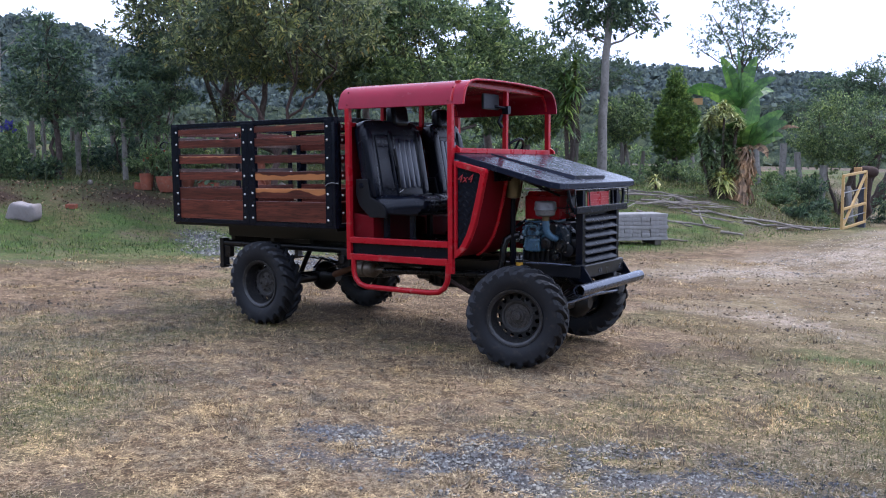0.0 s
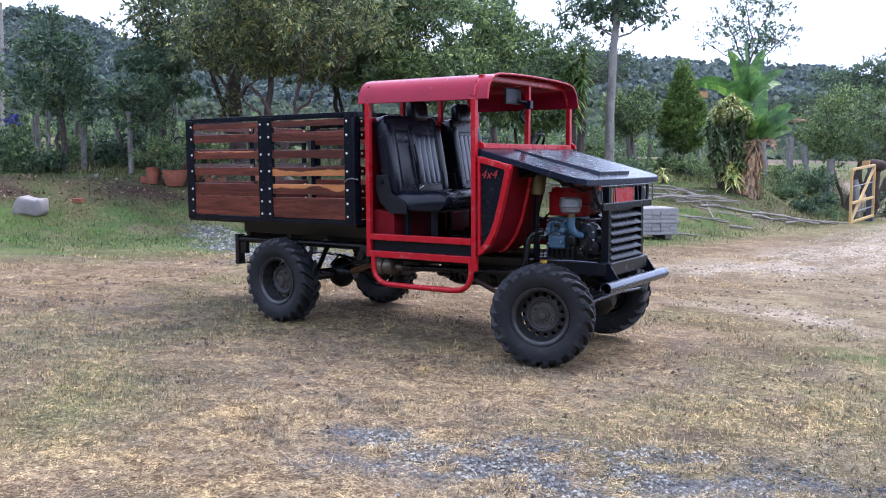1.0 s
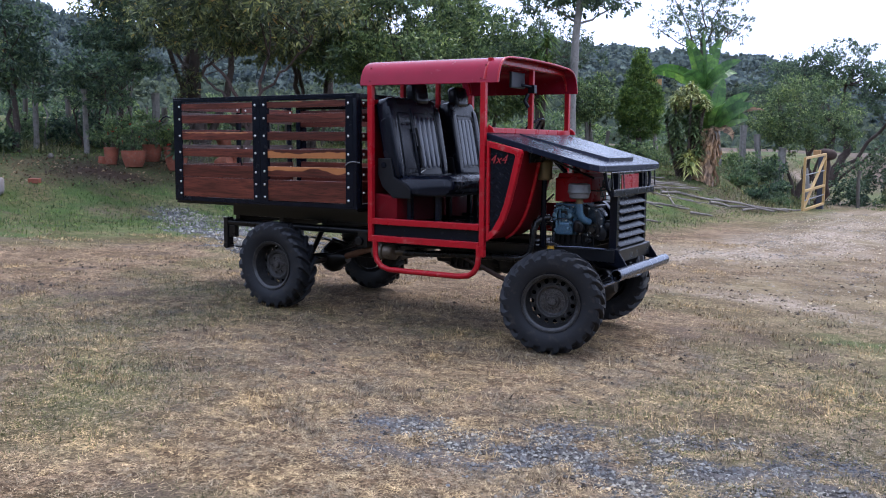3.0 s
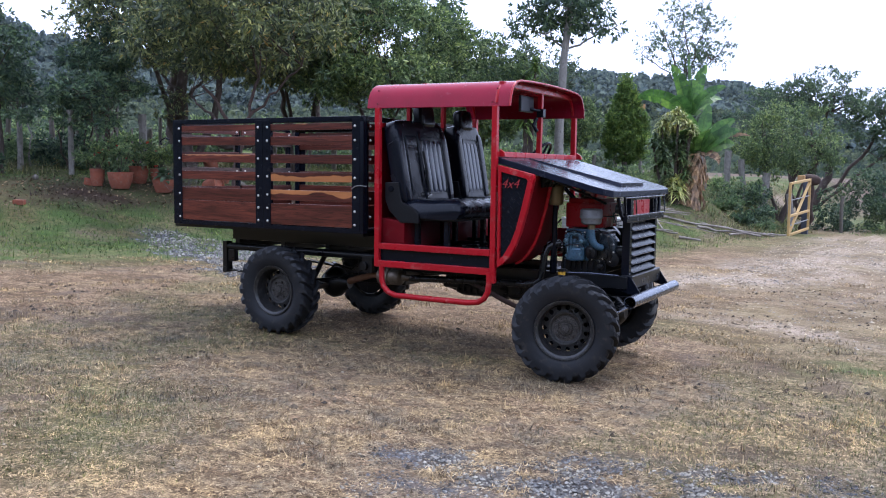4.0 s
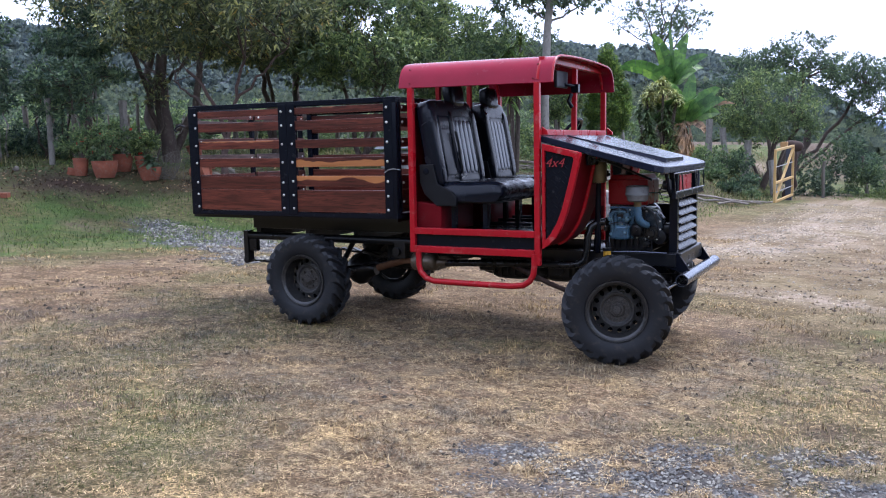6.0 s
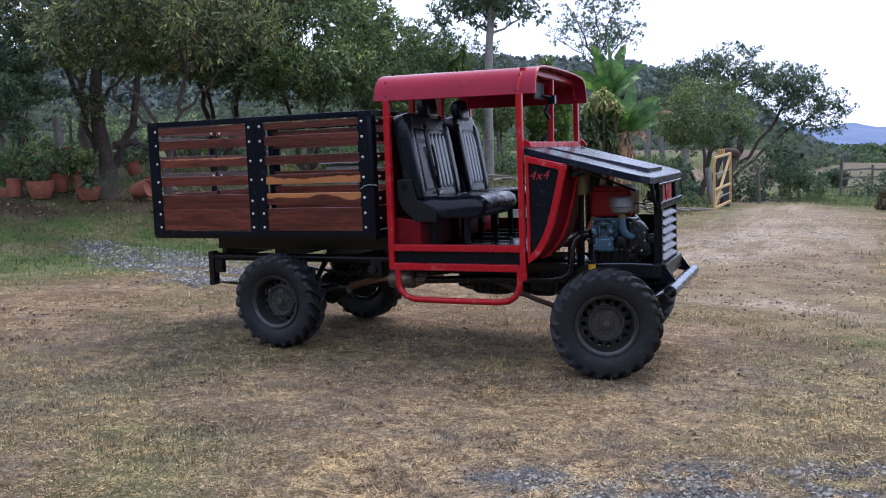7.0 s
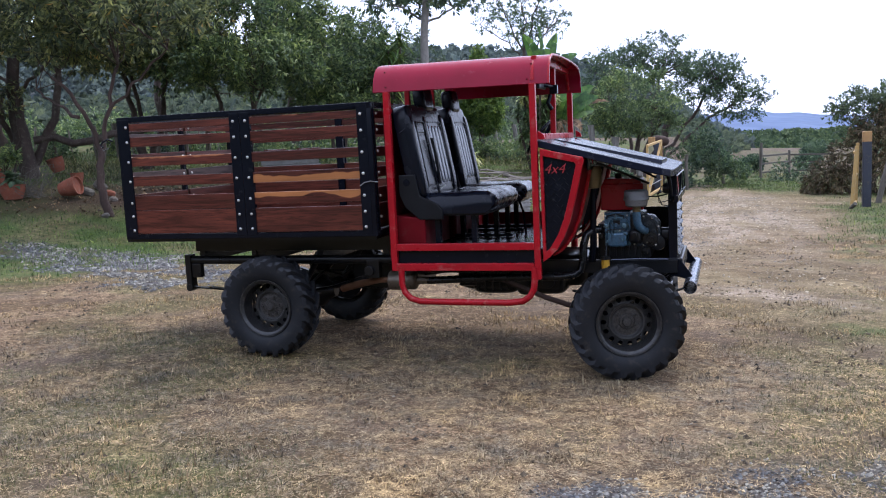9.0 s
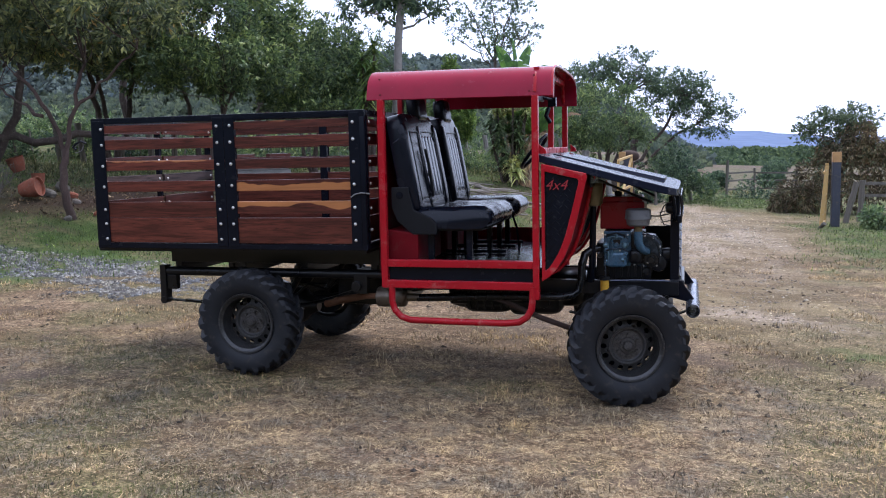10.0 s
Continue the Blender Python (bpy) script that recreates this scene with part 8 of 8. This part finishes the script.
for h in (0.4, 0.85, 1.25):
    s = Shape()
    run = [(5.45, 40.4), (7.0, 43.0), (9.0, 42.0), (11.3, 40), (13.7, 37.5)]
    for (ax, ay), (bx, by) in zip(run, run[1:]):
        s.bar((ax, ay, on(ax, ay) + h), (bx, by, on(bx, by) + h + 0.05), 0.03, 0.09)
    solo("fence_rail", s, POST_WOOD, "weathered wooden fence rail", "fence", "fence rails")
    s = Shape().bar((8.95, 23.6, on(8.95, 23.6) + h), (12.8, 25.2, on(12.8, 25.2) + h), 0.03, 0.09)
    solo("fence_rail", s, POST_WOOD, "weathered wooden fence rail", "fence", "fence rails")


def gate():
    a, b = Vector((1.10, 25.0, 0)), Vector((1.42, 27.45, 0))
    za, zb, h = -0.60, -0.47, 1.86
    root = thing("gate", (1.10, 25.0, -0.62), "open yellow-painted steel farm gate", "gate")
    P = lambda t, u: (a.x + (b.x - a.x) * t, a.y + (b.y - a.y) * t, za + (zb - za) * t + h * u)
    w = 0.085
    for name, p, q in (("stile", P(0, 0), P(0, 1)), ("stile", P(1, 0.0), P(1, 1)), ("rail", P(0, 1), P(1, 1)), ("rail", P(0, 0.02), P(1, 0.02)), ("rail", P(0, 0.38), P(1, 0.38)), ("brace", P(0, 0.02), P(1, 0.97))):
        part(name, Shape().bar(p, q, w, w if name != "brace" else 0.07), YELLOW_PAINT, root, bevel=0.01)
    for u in (0.2, 0.68):
        part("wire_rail", Shape().tube([P(0, u), P(1, u)], 0.02, 6), WIRE, root, "thin pale gate bar")


gate()
gp = solo("gate_post", Shape().obox(pose(1.22, 28.1, 0.3), 0.24, 0.24, 2.0), NAVY, "thick navy-painted gate post with orange top", "post", bevel=0.03)
part("post_top", Shape().obox(pose(1.0, 28.3, 1.42), 0.26, 0.26, 0.25), ORANGE_PAINT, gp, "faded orange top block", bevel=0.03)
rr = np.random.default_rng(3)
s = Shape()
limb(s, (1.05, 28.75, -0.8), (1.2, 28.7, 1.25), 0.15, 0.2, rr, 0.03, 6, 10)
s.pillow(pose(1.3, 28.65, 1.38, 8, 6, 20), 0.72, 0.55, 0.42, 0.8, 16)
solo("dead_stump", s, RUST, "dark brown dead trunk with a lumpy top behind the gate", "stump")
gp = solo("gate_post", Shape().obox(pose(7.72, 20.25, 0.22), 0.23, 0.23, 1.95), NAVY, "square navy-painted gate post with worn edges", "post", bevel=0.015)
part("post_top", Shape().obox(pose(7.72, 20.25, 1.33), 0.237, 0.237, 0.30), ORANGE_PAINT, gp, "faded yellow-orange top block", bevel=0.015)
g2 = thing("gate_leaf", (7.3, 19.8, -0.7), "second yellow gate leaf seen edge-on", "gate")
part("stile", Shape().bar((7.24, 19.6, -0.74), (7.38, 19.65, 1.08), 0.09, 0.09), YELLOW_PAINT, g2, bevel=0.01)
part("stile", Shape().bar((7.46, 20.5, -0.74), (7.52, 20.6, 1.15), 0.09, 0.09), YELLOW_PAINT, g2, bevel=0.01)
for z in (-0.5, 0.3, 1.0):
    part("rail", Shape().bar((7.30, 19.63, z - 0.1), (7.50, 20.6, z - 0.05), 0.06, 0.06), YELLOW_PAINT, g2, bevel=0.01)
post((7.1, 19.4), 0.15, 0.05, (0.2, -0.3), 499, POST_WOOD, "short broken stick at the gate post", "", "stick")


def pot(base, r, h, label, seed, tip=None, plant=None, name="clay_pot", dz=0.0):
    x, y = base
    z = on(x, y) + dz
    s = Shape().lathe([(0.0, 0.0), (r * 0.68, 0.0), (r * 0.85, h * 0.3), (r * 0.98, h * 0.65), (r, h * 0.9), (r * 1.03, h * 0.92), (r * 1.03, h), (r * 0.94, h), (r * 0.9, h * 0.86), (0.0, h * 0.84)], (0, 0, 0), "z", 26)
    m = pose(x, y, z) if tip is None else pose(x, y, z + r * 0.8, *tip)
    root = solo(name, s, CLAY, label, "flower pot", "clay pots", at=m)
    if plant:
        kind, pr, mat = plant
        sh = Shape()
        rng = random.Random(seed)
        if kind == "strap":
            plant_root = thing("pot_plant", (x, y, z + h * 0.84), "broad-leaved green plant growing in a clay pot", "plant")
            for k in range(48):
                leaf_shape = Shape()
                rosette(leaf_shape, (x + rng.uniform(-0.08, 0.08), y, z + h * 0.9 + 0.004 * k), 1, pr, 0.14, rng, 0.35)
                part("leaf", leaf_shape, mat, plant_root, smooth=0)
        else:
            blobs = [(rng.uniform(-pr, pr) * 0.8, rng.uniform(-0.15, 0.15), h + rng.uniform(0.05, pr * 1.3), pr * rng.uniform(0.35, 0.55)) for _ in range(10)]
            plant_root = thing("pot_plant", (x, y, z + h * 0.84), "wispy flowering plant growing in a clay pot", "plant")
            vv, ff = leaf_cloud([(x + a, y + b, z + c) for a, b, c, _ in blobs], [d for *_, d in blobs], 130, 0.10, 0.035, seed * 20, 0.1, 0.9)
            part("foliage", array_mesh("foliage", vv, ff, mat), None, plant_root)
            for a, b, c, _ in blobs:
                part("stalk", Shape().tube([(x, y, z + h * 0.84), (x + a * 0.6, y + b * 0.6, z + h * 0.9 + (c - h) * 0.5), (x + a, y + b, z + c)], 0.008, 5), BARK, plant_root)
            bush("pot_flowers", base, [(a, b, c + 0.05, d) for a, b, c, d in blobs[:4]], 5, 0.06, FLOWER, "small red flowers of the potted plant", seed + 1, "flowers", "", 0.8, dz=dz, kind="stuff")


pot((-12.4, 7.5), 0.31, 0.42, "large round terracotta pot on the bank", 1, None, ("wisp", 0.6, SHRUB))
pot((-12.9, 7.2), 0.18, 0.44, "narrow terracotta pot on the bank", 2, None, ("wisp", 0.45, SHRUB))
pot((-12.75, 8.4), 0.25, 0.46, "terracotta pot standing behind the large pot", 3, None, ("wisp", 0.5, SHRUB))
pot((-12.3, 8.7), 0.24, 0.44, "terracotta pot partly hidden by leaves", 4, None, ("wisp", 0.4, GREEN_LIGHT))
pot((-11.55, 8.15), 0.28, 0.33, "wide terracotta pot with leafy plant", 5, None, ("strap", 0.46, GREEN_DARK))
pot((-10.95, 9.0), 0.22, 0.44, "tipped-over terracotta pot lying on the bank", 6, (0, 78, 12))
pot((-12.0, 10.8), 0.16, 0.30, "small terracotta pot standing at the fence", 7)
pot((-13.6, 12.0), 0.22, 0.38, "broken terracotta pot standing at the fence", 8, (14, -10, 0))
rng_t = np.random.default_rng(12)
s = Shape()
for _ in range(46):
    a, b = rng_t.normal(0, 0.22, 2), rng_t.normal(0, 0.3, 2)
    z0 = on(-11.35, 8.6)
    limb(s, (-11.35 + a[0], 8.6 + a[1], z0), (-11.35 + b[0], 8.6 + b[1], z0 + rng_t.uniform(0.3, 0.8)), 0.007, 0.004, rng_t, 0.25, 4, 4)
solo("dry_shrub", s, POST_WOOD, "tangled bare grey twigs beside the pots", "shrub")


def block_stack():
    z = on(-1.58, 12.95)
    m = pose(-1.58, 12.95, z, 0, 0, 42)
    root = thing("concrete_block_stack", (-1.58, 12.95, z), "stack of pale grey concrete blocks on wooden bearers", "concrete blocks")
    for k in (-0.55, 0.55):
        part("bearer", Shape().obox(m @ pose(k, 0, 0.06), 0.16, 0.9, 0.12), POST_WOOD, root, bevel=0.008)
    rng = random.Random(2)
    half = Shape().box(-0.195, 0.195, -0.135, 0.135, -0.06, 0.06).mesh("concrete_block", CONCRETE, 0.008, 30)
    slab = Shape().box(-0.78, 0.78, -0.5, 0.5, -0.04, 0.04).mesh("slab", CONCRETE, 0.01, 30)
    zz = 0.12
    for layer in range(5):
        if layer in (0, 2, 4):
            part("slab", slab, None, root, at=m @ pose(rng.uniform(-0.015, 0.015), rng.uniform(-0.015, 0.015), zz + 0.04, 0, 0, rng.uniform(-0.6, 0.6)))
            zz += 0.083
        else:
            for r in range(2):
                for i in range(7):
                    for j in range(3):
                        if 0 < i < 6 and j == 1:
                            continue
                        part("concrete_block", half, None, root, at=m @ pose(-0.66 + 0.22 * i + rng.uniform(-0.006, 0.006), -0.34 + 0.34 * j + rng.uniform(-0.012, 0.012), zz + 0.05, 0, 0, rng.uniform(-2, 2)) @ Matrix.Diagonal((0.54, 1.18, 0.8, 1)))
                zz += 0.099


block_stack()


def branches():
    rng = np.random.default_rng(44)
    k = 0
    for _ in range(34):
        cx, cy = -4.6 + rng.normal(0, 1.5), 19.6 + rng.normal(0, 1.1)
        if cy < 17.4 or cx > -1.2:
            continue
        a = rng.normal(0.55, 0.5)
        ln = rng.uniform(1.0, 3.2)
        dx, dy = math.cos(a) * ln / 2, math.sin(a) * ln / 2
        r = rng.uniform(0.018, 0.042)
        s = Shape()
        up = rng.uniform(0.0, 0.22)
        limb(s, (cx - dx, cy - dy, on(cx - dx, cy - dy) + r + up), (cx + dx, cy + dy, on(cx + dx, cy + dy) + r + rng.uniform(0, 0.25)), r, r * 0.5, rng, 0.02, 6, 7, 0.008)
        solo("cut_branch", s, DEAD_WOOD, "bleached cut branch lying in a pile", "branch", "cut branches")
    for (ax, ay), (bx, by), r in (((-3.2, 20.6), (0.6, 22.6), 0.07), ((-2.2, 19.3), (0.9, 23.4), 0.05), ((-2.6, 17.2), (-1.1, 18.6), 0.05), ((-1.5, 18.4), (-2.3, 20.2), 0.045), ((-0.9, 18.0), (-0.3, 18.2), 0.06), ((-3.4, 17.8), (-1.6, 17.6), 0.045), ((-1.0, 20.6), (0.8, 24.2), 0.06), ((-0.2, 21.6), (1.1, 24.6), 0.05), ((-1.7, 14.6), (-0.7, 14.6), 0.05)):
        s = Shape()
        limb(s, (ax, ay, on(ax, ay) + r), (bx, by, on(bx, by) + r), r * 0.75, r * 0.45, rng, 0.012, 8, 8, 0.006)
        solo("cut_branch", s, DEAD_WOOD, "long bleached log lying along the verge", "branch", "cut branches")


branches()
# sack, brick, white stone and other small things on the bank
z = on(-12.1, 3.3)
s = Shape().pillow(pose(-12.1, 3.3, z + 0.17, 6, 8, 24), 0.72, 0.36, 0.40, 0.34, 26)
s.v = [(x + 0.03 * math.sin(14 * z2 + 9 * y), y + 0.02 * math.sin(17 * x + 11 * z2), z2 + 0.09 * (x + 12.1) + 0.03 * math.sin(11 * x + 5 * y)) for x, y, z2 in s.v]
solo("sack", s, SACKING, "pale stuffed plastic sack slumped on the grass", "sack", smooth=60)
solo("brick", Shape().obox(pose(-12.3, 4.6, on(-12.3, 4.6) + 0.05, 4, 0, 20), 0.26, 0.13, 0.11), CLAY, "broken orange clay brick lying on the bank", "brick", bevel=0.01)
solo("brick", Shape().obox(pose(-13.1, 7.12, on(-13.1, 7.12) + 0.08, 4, 8, 50), 0.26, 0.18, 0.18), CLAY, "orange clay brick piece beside the pots", "brick", bevel=0.012)
for k, (bx, by, sz) in enumerate(((-10.7, 9.6, 0.16), (-10.3, 9.9, 0.12), (-9.9, 9.5, 0.1), (-10.9, 10.3, 0.2), (-9.0, 9.0, 0.1), (-14.4, 6.5, 0.1), (-9.2, 8.3, 0.09))):
    solo("rock", Shape().pillow(pose(bx, by, on(bx, by) + sz * 0.4, 10 * k, 20, 33 * k), sz * 2, sz * 1.4, sz * 1.2, 0.7, 10), (POST_WOOD, CLAY, DEAD_WOOD)[k % 3], ("grey rock on the bank", "reddish clay lump on the bank", "pale stone on the bank")[k % 3], "rock", "rocks", smooth=30)
z = on(-21.2, 11.3)
tub = thing("trailer", (-21.2, 11.3, z), "low black flatbed trailer parked behind the fence", "trailer")
m = pose(-21.2, 11.3, z, 0, 0, 52)
part("body", Shape().obox(m @ pose(0, 0, 0.24), 1.5, 0.9, 0.24), NAVY, tub, "black trailer body", bevel=0.04)
part("rim_rail", Shape().obox(m @ pose(0, 0, 0.375), 1.6, 0.98, 0.05), BLACK, tub, bevel=0.01)
s = Shape()
for k in range(3):
    s.obox(m @ pose(-0.75 + 0.13 * k, -0.455, 0.24), 0.08, 0.01, 0.13)
part("plate_marks", s, WHITE_TAG, tub)
for sx in (-0.5, 0.5):
    for sy in (-0.4, 0.4):
        part("wheel", Shape().lathe([(0.0, -0.05), (0.12, -0.05), (0.16, -0.03), (0.16, 0.03), (0.12, 0.05), (0.0, 0.05)], m @ Vector((sx, sy, 0.15)), "y", 18, turn=Matrix.Rotation(radians(52), 3, "Z")), RUBBER, tub)
bush("blue_flowers", (-16.9, 5.6), [(0, 0, 1.45, 0.14), (0.15, 0.1, 1.4, 0.12), (-0.12, 0, 1.35, 0.1)], 40, 0.08, BLUE_PETAL, "cluster of violet-blue flowers on a shrub", 71, "flowers", "", 0.8)
bush("undergrowth_bush", (-16.9, 5.7), [(0, 0, 0.9, 0.4), (0.3, 0, 0.6, 0.4), (-0.3, 0, 0.5, 0.4), (0, 0.2, 1.25, 0.25)], 160, 0.12, SHRUB, "tall leafy shrub with blue flowers", 72)


def shelter():
    """A low block wall under zinc sheets that two timbers weigh down."""
    x, y = -8.75, 16.3
    z = on(x, y)
    m = pose(x, y, z, 0, 0, 28)
    root = thing("low_shelter", (x, y, z), "low block wall covered with zinc sheets and loose timbers", "shelter")
    for r in range(3):
        for k in range(5):
            part("concrete_block", Shape().obox(m @ pose(-0.72 + 0.34 * k + 0.08 * (r % 2), -0.35, 0.08 + 0.19 * r), 0.325, 0.16, 0.175), CONCRETE, root, bevel=0.008)
    part("back_wall", Shape().obox(m @ pose(0, 0.4, 0.3), 1.7, 0.16, 0.6), CONCRETE, root, bevel=0.01)
    for k in range(3):
        sheet = Shape()
        n = 13
        for i in range(n):
            u = -0.36 + 0.72 * i / (n - 1)
            dz = 0.012 * (i % 2)
            sheet.v += [m @ Vector((-0.72 + 0.72 * k + u, yy, 0.64 + dz + 0.06 * (yy + 0.7) + 0.006 * k + t)) for yy in (-0.7, 0.7) for t in (0, -0.004)]
        sheet.f = [q for i in range(n - 1) for q in ((4 * i, 4 * i + 2, 4 * i + 6, 4 * i + 4), (4 * i + 1, 4 * i + 5, 4 * i + 7, 4 * i + 3), (4 * i, 4 * i + 4, 4 * i + 5, 4 * i + 1), (4 * i + 2, 4 * i + 3, 4 * i + 7, 4 * i + 6))]
        part("roof_sheet", sheet, ROOF_METAL, root, "corrugated zinc sheet", smooth=0)
    for u, turn in ((-0.45, 62), (0.55, 55)):
        part("timber", Shape().obox(m @ pose(u, -0.1, 0.78, 2, 0, turn), 1.1, 0.14, 0.11), WOOD_Y, root, "red-brown timber lying on the roof", bevel=0.006)


shelter()
solo("yellow_sign", Shape().obox(pose(-9.0, 39.6, 5.1, 0, 0, 15), 0.6, 0.06, 0.35), ORANGE_PAINT, "faded orange board glimpsed among trees", "sign", bevel=0.01)
